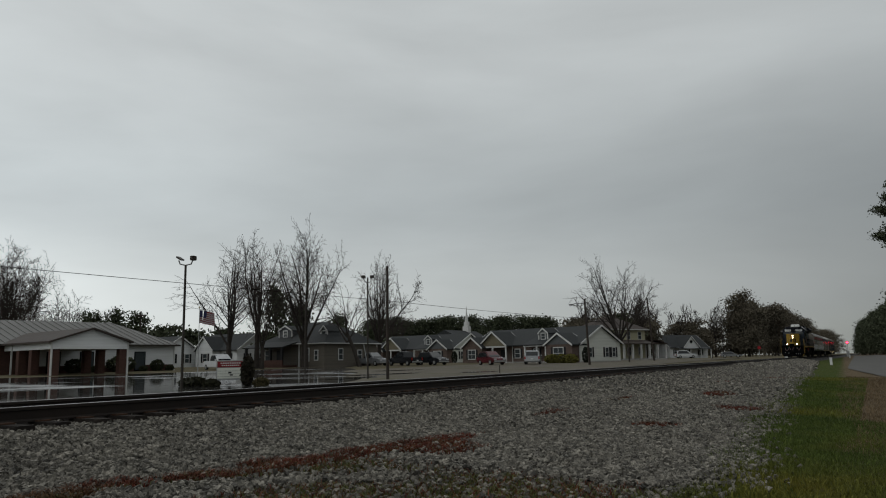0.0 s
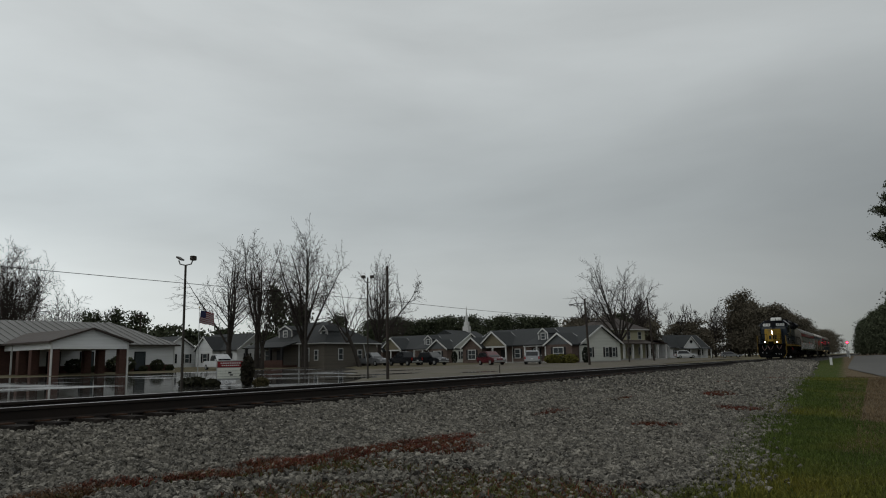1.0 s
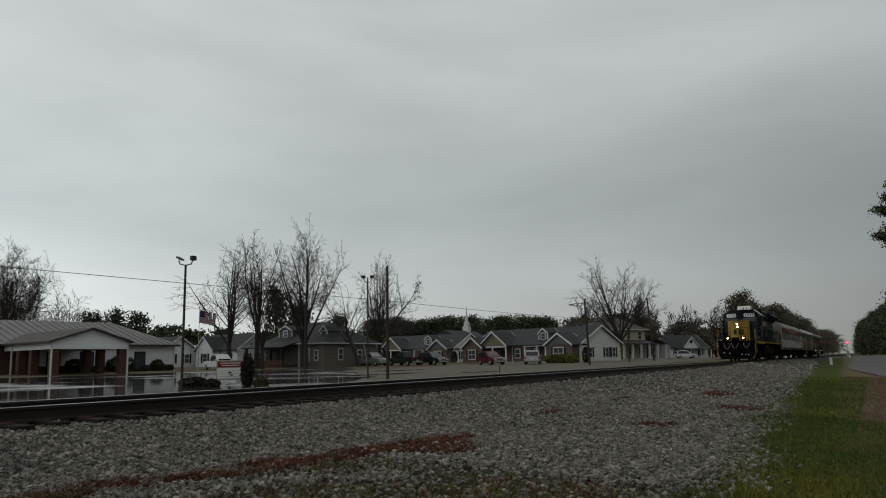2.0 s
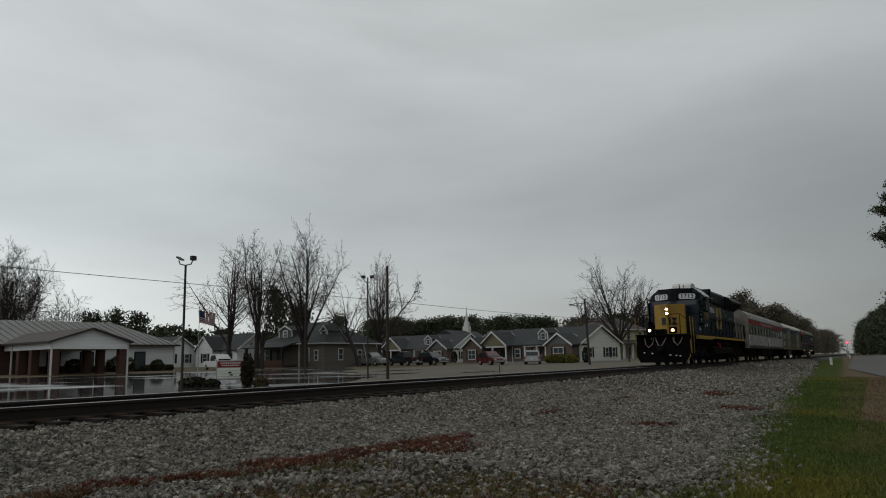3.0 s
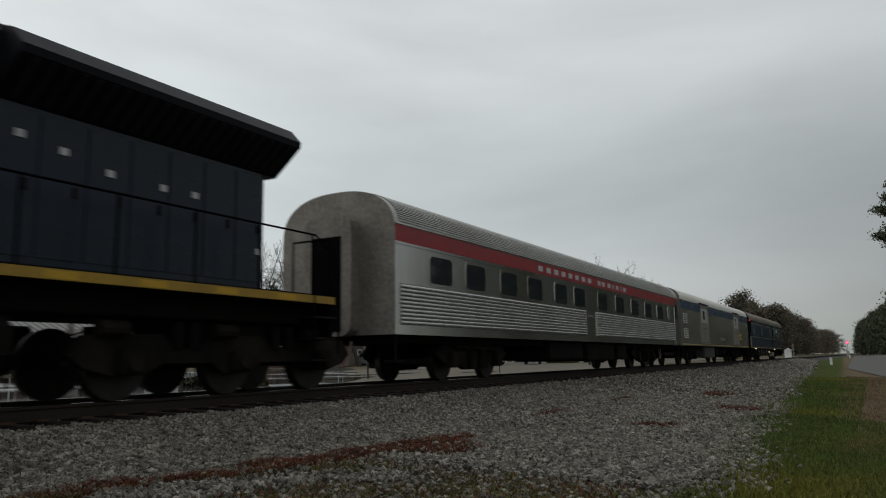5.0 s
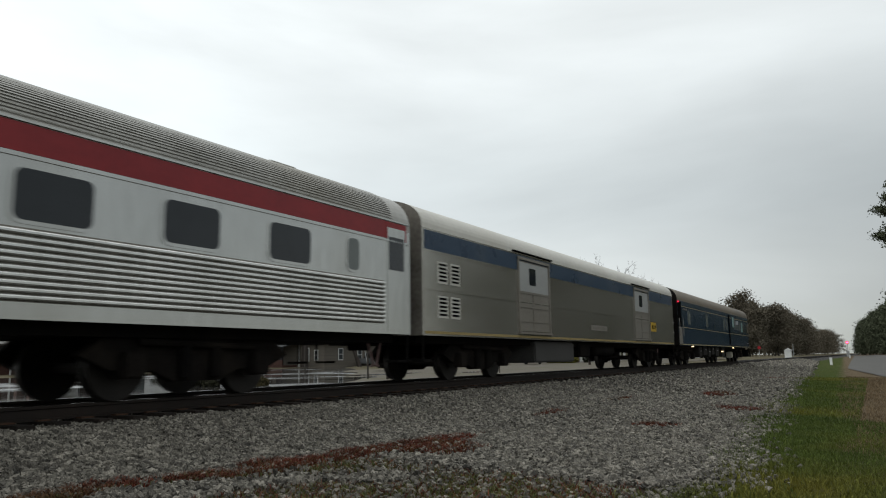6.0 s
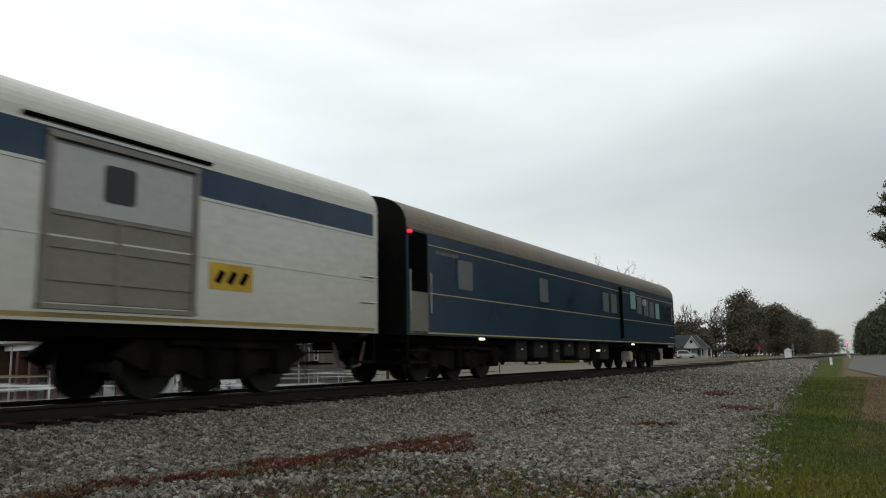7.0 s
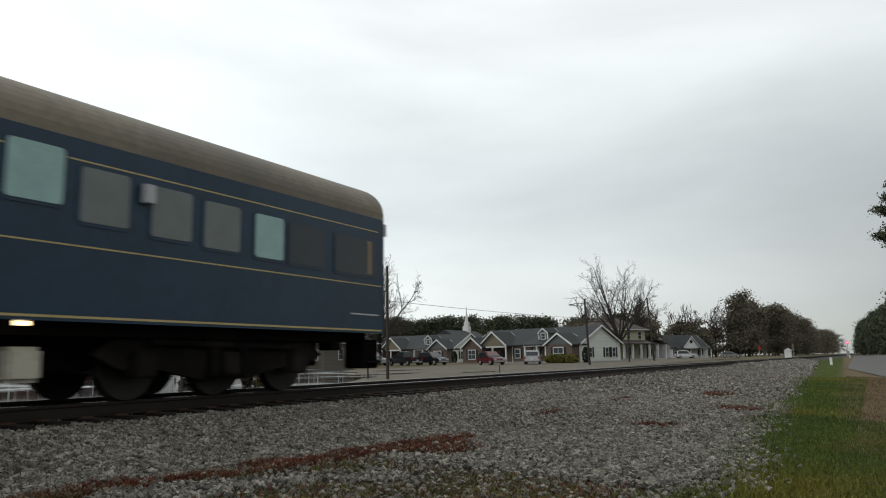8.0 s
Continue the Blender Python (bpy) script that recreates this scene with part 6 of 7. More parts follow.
def vehicle(name, o, rz, kind, paint, label, L=4.8, W=1.85, Ht=1.7):
    """Front towards +x; the body's side outline, a narrower cabin, glass, lamps and four wheels."""
    V = thing(name, label, "car", (o[0], o[1], gz(*o) + 0.02), rz, group="parked vehicles")
    h = Ht
    belt = h * 0.58
    body = [(-L / 2, 0.45), (-L / 2 + 0.05, belt * 0.97), (L / 2 - 1.3, belt), (L / 2 - 0.2, belt * 0.86), (L / 2, belt * 0.62), (L / 2, 0.4), (L / 2 - 0.3, 0.3), (-L / 2 + 0.2, 0.3)]
    bm = prism(body, -W / 2, W / 2, "y")
    bmesh.ops.bevel(bm, geom=bm.edges[:], offset=0.07, segments=2, affect="EDGES", clamp_overlap=True)
    b = part("body", bm, paint, V)
    if kind == "pickup":
        cab = [(-L / 2 + 1.9, belt * 0.95), (-L / 2 + 2.05, h * 0.97), (L / 2 - 2.3, h), (L / 2 - 1.35, belt * 0.97)]
        glass = [(-L / 2 + 2.05, belt), (-L / 2 + 2.15, h * 0.92), (L / 2 - 2.35, h * 0.93), (L / 2 - 1.6, belt)]
        part("bed_cover", box(-L / 2 + 0.15, -L / 2 + 1.85, -W / 2 + 0.12, W / 2 - 0.12, belt * 0.9, belt * 0.985), M_black, V)
    else:
        cab = [(-L / 2 + 0.12, belt * 0.95), (-L / 2 + 0.5, h * 0.96), (L / 2 - 2.3, h), (L / 2 - 1.25, belt * 0.97)]
        glass = [(-L / 2 + 0.35, belt), (-L / 2 + 0.62, h * 0.92), (L / 2 - 2.35, h * 0.93), (L / 2 - 1.55, belt)]
    cm = bmesh.new()
    n = len(cab)
    lo = [cm.verts.new((a, -(W / 2 - (0.04 if z < h * 0.8 else 0.2)), z)) for a, z in cab]
    hi = [cm.verts.new((a, (W / 2 - (0.04 if z < h * 0.8 else 0.2)), z)) for a, z in cab]
    cm.faces.new(lo)
    cm.faces.new(hi[::-1])
    for i in range(n):
        cm.faces.new((lo[i], hi[i], hi[(i + 1) % n], lo[(i + 1) % n]))
    bmesh.ops.recalc_face_normals(cm, faces=cm.faces[:])
    bmesh.ops.bevel(cm, geom=cm.edges[:], offset=0.06, segments=2, affect="EDGES", clamp_overlap=True)
    part("cabin", cm, paint, V)
    for s in (-1, 1):
        gm = bmesh.new()
        w_at = lambda z: W / 2 - 0.04 - 0.16 * max(0, (z - belt) / (h - belt)) + 0.012
        ring = [gm.verts.new((a, s * w_at(z), z)) for a, z in glass]
        gm.faces.new(ring)
        r2 = bmesh.ops.extrude_face_region(gm, geom=gm.faces[:])
        bmesh.ops.translate(gm, vec=(0, -s * 0.05, 0), verts=[v for v in r2["geom"] if isinstance(v, bmesh.types.BMVert)])
        bmesh.ops.recalc_face_normals(gm, faces=gm.faces[:])
        part("side_glass", gm, M_cglass, V)
        part("headlight", box(L / 2 - 0.18, L / 2 + 0.01, s * (W / 2 - 0.12), s * (W / 2 - 0.48), belt * 0.6, belt * 0.8, 0.02), M_palegrey, V)
        part("tail_light", box(-L / 2 - 0.01, -L / 2 + 0.1, s * (W / 2 - 0.03), s * (W / 2 - 0.2), belt * 0.62, belt * 0.95, 0.02), M_tail, V)
        part("mirror", box(L / 2 - 1.75, L / 2 - 1.6, s * W / 2, s * (W / 2 + 0.18), belt, belt + 0.16, 0.02), paint, V)
        for x in (-L / 2 + 0.95, L / 2 - 0.95):
            wh = part("wheel", tube([(x, s * (W / 2 - 0.22), 0.34), (x, s * (W / 2 + 0.01), 0.34)], 0.34, 18), M_tyre, V)
            part("rim", tube([(x, s * (W / 2), 0.34), (x, s * (W / 2 + 0.02), 0.34)], 0.21, 14), M_pale, wh)
    (a1, z1), (a2, z2) = glass[2], glass[3]
    f0, f1 = (cab[2], cab[3])
    fw = prism([(f0[0] + 0.03, f0[1] - 0.08), (f1[0] - 0.1, f1[1] + 0.06), (f1[0] - 0.06, f1[1] + 0.06), (f0[0] + 0.07, f0[1] - 0.08)], -W / 2 + 0.22, W / 2 - 0.22, "y")
    part("windscreen", fw, M_cglass, V)
    if kind != "pickup":
        r0, r1 = cab[0], cab[1]
        part("rear_glass", prism([(r0[0] + 0.08, belt + 0.05), (r1[0] - 0.05, r1[1] - 0.12), (r1[0] - 0.09, r1[1] - 0.12), (r0[0] + 0.04, belt + 0.05)], -W / 2 + 0.24, W / 2 - 0.24, "y"), M_cglass, V)
    part("bumper", box(-L / 2 - 0.06, -L / 2 + 0.06, -W / 2 + 0.1, W / 2 - 0.1, 0.38, 0.58, 0.03), M_pale, V)
    part("bumper", box(L / 2 - 0.06, L / 2 + 0.06, -W / 2 + 0.1, W / 2 - 0.1, 0.36, 0.55, 0.03), M_pale, V)
    part("number_plate", box(-L / 2 - 0.075, -L / 2 - 0.055, -0.16, 0.16, 0.62, 0.74), M_white, V)
    return V


P_red, P_black, P_silver, P_white, P_grey = (car_paint(n, c) for n, c in (("red_car_paint", (0.075, 0.008, 0.012)), ("black_car_paint", (0.012, 0.013, 0.015)), ("silver_car_paint", (0.30, 0.31, 0.32)), ("white_car_paint", (0.62, 0.63, 0.64)), ("grey_car_paint", (0.15, 0.155, 0.16))))
vehicle("sedan", (88.8, 55.6), 285, "wagon", P_red, "small dark red car parked at the cottage", 4.4, 1.75, 1.5)
vehicle("pickup_truck", (88.3, 51.6), 255, "pickup", P_grey, "grey pickup truck parked on the gravel", 5.4, 1.95, 1.85)
vehicle("pickup_truck", (89.0, 46.6), 70, "pickup", P_black, "black pickup truck parked before the brick house", 5.6, 2.0, 1.9)
vehicle("suv", (91.5, 43.6), 250, "wagon", P_black, "black sport utility car beside the pickup", 4.9, 1.95, 1.8)
vehicle("suv", (89.4, 33.5), 235, "wagon", P_red, "dark red sport utility car before the tan gable", 4.6, 1.9, 1.75)
vehicle("minivan", (91.2, 28.4), 20, "wagon", P_silver, "silver minivan parked with its tail to the track", 5.0, 1.98, 1.78)
vehicle("suv", (178.7, 27.5), 300, "wagon", P_white, "white car parked at the small white house", 4.8, 1.9, 1.8)
vehicle("pickup_truck", (68.0, 60.2), 250, "pickup", P_white, "white pickup truck parked beside the hall", 5.6, 2.0, 1.9)
vehicle("sedan", (176.3, 17.2), 280, "wagon", P_grey, "low pale grey car by the far trees", 4.6, 1.8, 1.3)

for k, (x, y) in enumerate(((98.2, 28.6), (97.6, 26.9), (97.1, 25.4))):
    shrub((x, y), 1.0, 1.25, 60 + k, "yellow-green clipped shrub in front of the house", (0.13, 0.12, 0.025))
shrub((100.0, 24.3), 0.5, 2.2, 70, "dark slim evergreen shrub at the house corner", (0.02, 0.025, 0.014))
shrub((113.6, 52.2), 0.5, 2.0, 71, "dark slim evergreen shrub at the house corner", (0.02, 0.025, 0.014))
shrub((23.9, 16.3), 0.62, 0.42, 72, "low dark shrub beside the sign board", (0.028, 0.028, 0.014))
shrub((23.6, 14.9), 0.36, 0.34, 73, "low dark shrub beside the sign board", (0.028, 0.028, 0.014))
shrub((24.3, 13.5), 0.26, 1.35, 74, "narrow bare-brown shrub beside the sign board", (0.03, 0.026, 0.017))
shrub((24.5, 12.9), 0.3, 0.4, 75, "low dry grass clump beside the sign board", (0.09, 0.075, 0.035))


# ---- poles, sign, flag, wires ----
def pole(name, o, h, r, material, label, lean=(0, 0), r2=None):
    P = thing(name, label, "pole", (o[0], o[1], gz(*o) - 0.2))
    part("shaft", tube([(0, 0, 0), (lean[0] * 0.5, lean[1] * 0.5, h * 0.5), (lean[0], lean[1], h + 0.2)], r, 10, r2 or r * 0.8), material, P)
    return P


lp = pole("lot_lamp", (20.67, 13.41), 4.85, 0.055, M_bronze, "dark double-headed lot lamp on a slim pole")
part("bracket", tube([(-0.0, 0, 5.05), (-0.1, 0.2, 5.1), (-0.12, 0.26, 5.25)], 0.025, 6), M_bronze, lp)
part("bracket", tube([(0.0, 0, 5.05), (0.1, -0.2, 5.1), (0.12, -0.25, 5.25)], 0.025, 6), M_bronze, lp)
part("lamp_head", prism([(0.05, 5.28), (0.32, 5.42), (0.34, 5.36), (0.08, 5.23)], -0.2, -0.02, "x"), M_bronze, lp, "tilted floodlight head")
part("lamp_head", box(0.02, 0.24, -0.36, -0.18, 5.24, 5.42, 0.02), M_bronze, lp, "square floodlight head")
up = pole("utility_pole", (33.86, 12.67), 6.1, 0.085, M_post, "short dark timber pole beside the lot")
l2 = pole("lot_lamp", (35.0, 14.76), 5.7, 0.05, M_bronze, "dark double-headed lot lamp on a slim pole")
for s in (-1, 1):
    part("bracket", tube([(0, 0, 5.6), (s * 0.08, -s * 0.15, 5.65), (s * 0.1, -s * 0.2, 5.85)], 0.022, 6), M_bronze, l2)
    part("lamp_head", box(s * 0.12 - 0.1, s * 0.12 + 0.1, -s * 0.22 - 0.1, -s * 0.22 + 0.1, 5.85, 6.02, 0.02), M_bronze, l2, "square floodlight head")
pole("light_pole", (49.04, 30.96), 5.9, 0.07, M_bronze, "dark steel pole at the edge of the lot")
ps = pole("street_light", (84.0, 18.39), 7.6, 0.15, M_post, "dark timber pole with a street light arm", (0.15, 0.35))
part("arm", tube([(0.1, 0.3, 7.2), (0.0, 1.2, 7.35), (0.0, 1.9, 7.2)], 0.04, 6), M_bronze, ps)
part("lamp_head", box(-0.12, 0.12, 1.75, 2.2, 7.1, 7.25, 0.03), M_bronze, ps)
pole("utility_pole", (100.16, 18.34), 6.1, 0.11, M_post, "slim dark timber pole", (0.1, 0.1))
pole("utility_pole", (111.95, 17.99), 9.2, 0.15, M_post, "tall dark timber pole leaning slightly", (0.2, 0.65))
pole("utility_pole", (191.5, 21.2), 9.0, 0.15, M_post, "far timber pole before the woods", (0, 0.2))
pole("utility_pole", (158.4, 18.0), 2.4, 0.08, M_post, "short timber post by the drive")
up2 = pole("utility_pole", (81.06, 91.35), 9.0, 0.13, M_post, "timber pole with a crossarm behind the hall")
part("crossarm", box(-0.35, 0.35, -1.1, 1.1, 8.45, 8.6), M_post, up2)
for yy in (-0.95, -0.4, 0.4, 0.95):
    part("insulator", tube([(0, yy, 8.6), (0, yy, 8.78)], 0.05, 6), M_pale, up2)
for (x, y, lean) in ((86.5, 51.0, (0.2, 0.9)),):
    pole("guy_post", (x, y), 3.0, 0.07, M_pale, "thin leaning pale post by the cottage", lean)
pole("marker_post", (48.5, 13.0), 0.55, 0.04, M_post, "short wooden marker post beside the track")


def wire(a, b, sag, r, label):
    pts = [Vector(a).lerp(Vector(b), k / 14) - Vector((0, 0, sag * 4 * (k / 14) * (1 - k / 14))) for k in range(15)]
    ob = new("overhead_wire", mesh_of(tube(pts, r, 5), "overhead_wire", M_black))
    return tagged(ob, label, "wire")


wire((1.0, 13.3, 3.5), (33.86, 12.67, 3.68), 0.05, 0.011, "thin black overhead wire beside the lot")
wire((33.86, 12.67, 3.68), (84.1, 18.6, 4.95), 0.12, 0.013, "thin black overhead wire between poles")

sg = thing("sign_board", "low roadside sign with a red header and white panel", "sign", (24.57, 14.74, gz(24.57, 14.74)), 228)
for y in (-0.5, 0.5):
    part("post", box(-0.04, 0.04, y - 0.04, y + 0.04, -0.1, 1.0), M_pale, sg)
part("frame", box(-0.07, 0.07, -0.62, 0.62, 0.28, 1.12, 0.01), M_pale, sg)
part("header", box(0.07, 0.085, -0.58, 0.58, 0.82, 1.08), mat("sign_red", (0.20, 0.02, 0.025), rough=0.4, scale=3, fine=20, bump=0), sg, "dark red header panel")
part("panel", box(0.07, 0.085, -0.58, 0.58, 0.34, 0.8), mat("sign_panel", (0.62, 0.63, 0.57), (0.55, 0.56, 0.5), rough=0.4, scale=3, fine=20, bump=0), sg, "white letter panel")
bars = bmesh.new()
for y0, y1, z in ((-0.45, 0.42, 0.98), (-0.4, 0.36, 0.88)):
    n = 9
    for k in range(n):
        a = y0 + (y1 - y0) * k / n
        bm_box(bars, 0.085, 0.09, a, a + (y1 - y0) / n * 0.7, z, z + 0.05)
part("header_bars", bars, M_trim, sg)
bars = bmesh.new()
for z in (0.42, 0.54, 0.66):
    bm_box(bars, 0.085, 0.088, -0.57, 0.57, z, z + 0.008)
bm_box(bars, 0.085, 0.089, -0.12, 0.02, 0.56, 0.63)
bm_box(bars, 0.085, 0.089, -0.06, 0.08, 0.46, 0.52)
part("panel_bars", bars, M_shut, sg)

fp = pole("flagpole", (57.64, 52.75), 6.9, 0.05, M_pale, "pale flagpole on the lot", r2=0.025)
part("ball", tube([(0, 0, 7.05), (0, 0, 7.2)], 0.07, 8), M_gold, fp)
FLAG = thing("flag", "red and white striped flag with a blue corner on the pole", "flag", (57.64, 52.75, gz(57.64, 52.75)))
M_fred = mat("flag_red", (0.16, 0.025, 0.03), rough=0.8, bump=0)
M_fwhite = mat("flag_white", (0.32, 0.31, 0.31), rough=0.8, bump=0)
M_fblue = mat("flag_blue", (0.022, 0.028, 0.07), rough=0.8, bump=0)
FLAG_PIECES = []
for k in range(5):
    piece = part("panel", box(0, 0.34, -0.006, 0.006, -0.07, 1.3), M_fred, FLAG)
    for j in range(6):
        z = 0.03 + j * 0.2
        part("stripe", box(0.0, 0.34, -0.009, 0.009, z, z + 0.1), M_fwhite, piece)
    if k < 2:
        part("canton", box(0, 0.34, -0.012, 0.012, 0.58, 1.3), M_fblue, piece)
    FLAG_PIECES.append(piece)

# crossing signal, relay cabinet and marker posts down the line
sgn = pole("crossing_signal", (250.0, -3.6), 4.6, 0.09, M_pale, "railway crossing signal with a glowing red lamp")
hd = part("signal_head", box(-0.2, -0.05, -0.35, 0.35, 4.0, 4.75, 0.03), M_black, sgn)
part("lens", tube([(-0.22, 0.0, 4.35), (-0.19, 0.0, 4.35)], 0.26, 14), mat("red_signal_lens", (1.0, 0.02, 0.05), rough=0.3, bump=0, emit=22.0), hd, "glowing red lens")
part("equipment_box", box(-0.4, 0.4, -0.4, 0.4, 0.2, 1.8, 0.03), M_pale, sgn)
cbn = thing("relay_cabinet", "small white relay cabinet beside the far track", "cabinet", (160.0, 4.3, gz(160, 4.3)))
part("body", box(-0.8, 0.8, -0.6, 0.6, 0, 1.75, 0.03), M_white, cbn)
part("roof", prism([(-0.75, 1.72), (0, 2.1), (0.75, 1.72)], -0.9, 0.9, "x"), M_white, cbn)
part("mast", tube([(0.3, -0.9, 0), (0.3, -0.9, 2.9)], 0.06, 8), M_pale, cbn)
for o in ((85.06, -6.2), (190.0, -5.4)):
    mp_ = thing("marker_post", "white plastic marker post in the grass", "post", (o[0], o[1], gz(*o) - 0.1), group="marker posts")
    part("shaft", box(-0.07, 0.07, -0.12, 0.12, 0, 0.85, 0.02), M_white, mp_)
    part("cap", box(-0.08, 0.08, -0.13, 0.13, 0.78, 0.86, 0.01), M_palegrey, mp_)
so = thing("stop_sign", "weathered red roadside sign by the woods", "sign", (206.0, 15.0, gz(206, 15)))
part("post", tube([(0, 0, 0), (0, 0, 2.4)], 0.04, 6), M_pale, so)
part("plate", tube([(-0.06, 0, 2.3), (-0.03, 0, 2.3)], 0.42, 8), M_redp, so, "faded red eight-sided plate")

# ---- trees ----
M_bark = mat("bare_bark", (0.045, 0.038, 0.032), (0.022, 0.018, 0.016), rough=0.9, scale=2, fine=16, bump=0.3)
M_twig = mat("bare_twigs", (0.06, 0.048, 0.042), (0.038, 0.03, 0.027), rough=0.9, scale=2, fine=16, bump=0)
M_pine = mat("pine_needles", (0.07, 0.08, 0.05), (0.042, 0.048, 0.03), rough=0.9, spec=0.05, scale=0.4, fine=6, bump=0, vary=0.28)
M_wood = mat("winter_woods", (0.125, 0.108, 0.082), (0.078, 0.07, 0.052), rough=0.95, spec=0.04, scale=0.12, fine=2, bump=0, vary=0.25)


def seg_mesh(name, segs, material, parent, sides):
    V, F = [], []
    cs = [(math.cos(2 * math.pi * k / sides), math.sin(2 * math.pi * k / sides)) for k in range(sides)]
    for a, b, r0, r1 in segs:
        d = (b - a).normalized()
        u = d.cross(Vector((0.31, 0.83, 0.46))).normalized()
        v = d.cross(u)
        n = len(V)
        V += [(a + r0 * (c * u + s * v))[:] for c, s in cs] + [(b + r1 * (c * u + s * v))[:] for c, s in cs]
        F += [(n + k, n + (k + 1) % sides, n + sides + (k + 1) % sides, n + sides + k) for k in range(sides)]
    return raw(name, V, F, material, parent)


def bare_tree(o, h, spread, seed, label, trunk=0.32, lean=(0, 0), fork=0.22, limbs=5, depth=6, upright=0.5, fine=0.021):
    """A leafless tree: tapered trunk, limbs that rise and fork, and fine twigs."""
    T = thing("tree", label, "tree", (o[0], o[1], gz(*o) - 0.2), group="bare trees")
    rg = random.Random(seed)
    thick, thin = [], []
    top = h * fork
    levels = 4 if depth > 5 else 3
    step, wob, rise = (0.95, 0.7, 0.5, 0.4, 0.35), (0.05, 0.1, 0.16, 0.2, 0.22), (0.035, 0.045, 0.03, 0.02, 0.0)

    def limb(p, d, length, r, lev):
        """One branch to its tip, tapering, with shorter ones leaving it all along."""
        n = max(3, round(length / step[lev]))
        for k in range(n):
            t = (k + 1) / n
            w = wob[lev]
            d = (d + Vector((rg.gauss(0, w), rg.gauss(0, w), rg.gauss(0, w) * 0.6 + rise[lev] * 2 * upright))).normalized()
            q = p + d * length / n
            r0, r1 = r * (1 - 0.86 * k / n), r * (1 - 0.86 * t)
            (thick if lev < 2 else thin).append((p, q, r0, r1))
            if lev < levels and t > 0.16:
                for _ in range(1 if rg.random() < (0.82, 0.66, 0.48, 0.4)[lev] else 2):
                    side = d.cross(Vector((rg.uniform(-1, 1), rg.uniform(-1, 1), rg.uniform(-1, 1)))).normalized()
                    a = radians(rg.uniform(26, 58))
                    cl = length * (1 - 0.55 * t) * rg.uniform(0.32, 0.62)
                    if cl > 0.3:
                        limb(q, d * math.cos(a) + side * math.sin(a), cl, r1 * rg.uniform(0.4, 0.58), lev + 1)
            p = q

    a = Vector((0, 0, 0))
    mid = Vector((lean[0] * 0.5, lean[1] * 0.5, top * 0.55))
    b = Vector((lean[0], lean[1], top))
    thick.append((a, mid, trunk * 1.35, trunk))
    thick.append((mid, b, trunk, trunk * 0.9))
    limbs += 2
    for k in range(limbs):
        az = 2 * math.pi * (k + rg.uniform(-0.3, 0.3)) / limbs
        out = spread / h * (rg.uniform(0.2, 0.7) if k % 3 == 0 else rg.uniform(1.0, 2.4))
        d = Vector((math.cos(az) * out, math.sin(az) * out, 1)).normalized()
        limb(b - Vector((0, 0, rg.uniform(0, top * 0.35))), d, (h - top) * rg.uniform(0.78, 1.0), trunk * rg.uniform(0.36, 0.55), 0)
    # fit the crown to its height
    zmax = sorted(s[1].z for s in thin)[int(len(thin) * 0.99)]
    f = (h - top) / max(0.1, zmax - top)
    far = sorted(math.hypot(s[1].x - lean[0], s[1].y - lean[1]) for s in thin)[int(len(thin) * 0.965)]
    wide = spread / far

    def fitz(p):
        if p.z < top * 0.6:
            return p
        k = 1 + (wide - 1) * smooth01(top * 0.6, top * 1.1, p.z)
        x, y = (p.x - lean[0]) * k, (p.y - lean[1]) * k
        dome = 1 - 0.15 * min(1.3, math.hypot(x, y) / spread) ** 2
        return Vector((lean[0] + x, lean[1] + y, p.z if p.z < top else top + (p.z - top) * f * dome))
    seg_mesh("trunk", [(fitz(p), fitz(q), max(r0, fine), max(r1, fine * 0.8)) for p, q, r0, r1 in thick], M_bark, T, 6)
    tw = seg_mesh("crown", [(fitz(p), fitz(q), max(r0, fine * 0.8), max(r1, fine * 0.5)) for p, q, r0, r1 in thin], M_twig, T, 3)
    tagged(tw, kind="stuff")
    return T


BARE = "tall leafless tree with rising limbs and fine twigs"
bare_tree((70.3, 61.1), 15.6, 6.0, 1, BARE, 0.36)
bare_tree((74.3, 60.1), 18.2, 5.0, 2, BARE, 0.34, fork=0.3)
bare_tree((72.6, 57.6), 13.5, 4.0, 12, BARE, 0.26)
bare_tree((79.0, 56.0), 18.6, 6.3, 3, BARE, 0.46, fork=0.2, limbs=6)
bare_tree((83.5, 50.2), 11.5, 4.5, 4, "leaning leafless tree beside the cottage", 0.26, lean=(-0.6, 1.8), fork=0.42, limbs=4)
bare_tree((96.4, 55.9), 16.6, 6.2, 5, BARE, 0.34, fork=0.2, limbs=6)
bare_tree((125.2, 27.8), 17.2, 7.6, 6, "broad leafless tree behind the cream gable", 0.42, lean=(0.4, -0.8), fork=0.26, limbs=6)
bare_tree((82.9, 129.5), 23.0, 9.0, 7, BARE, 0.4, limbs=7, fine=0.03)
bare_tree((94.0, 130.6), 15.5, 8.5, 8, "round-crowned leafless tree behind the hall", 0.3, limbs=8, fine=0.03)
bare_tree((88.0, 131.0), 15.0, 8.0, 9, "round-crowned leafless tree behind the hall", 0.3, limbs=7, depth=5)
bare_tree((190.0, 115.0), 17.0, 8.0, 10, "round-crowned leafless tree beyond the roofs", 0.3, limbs=7, depth=5)
rw = random.Random(21)
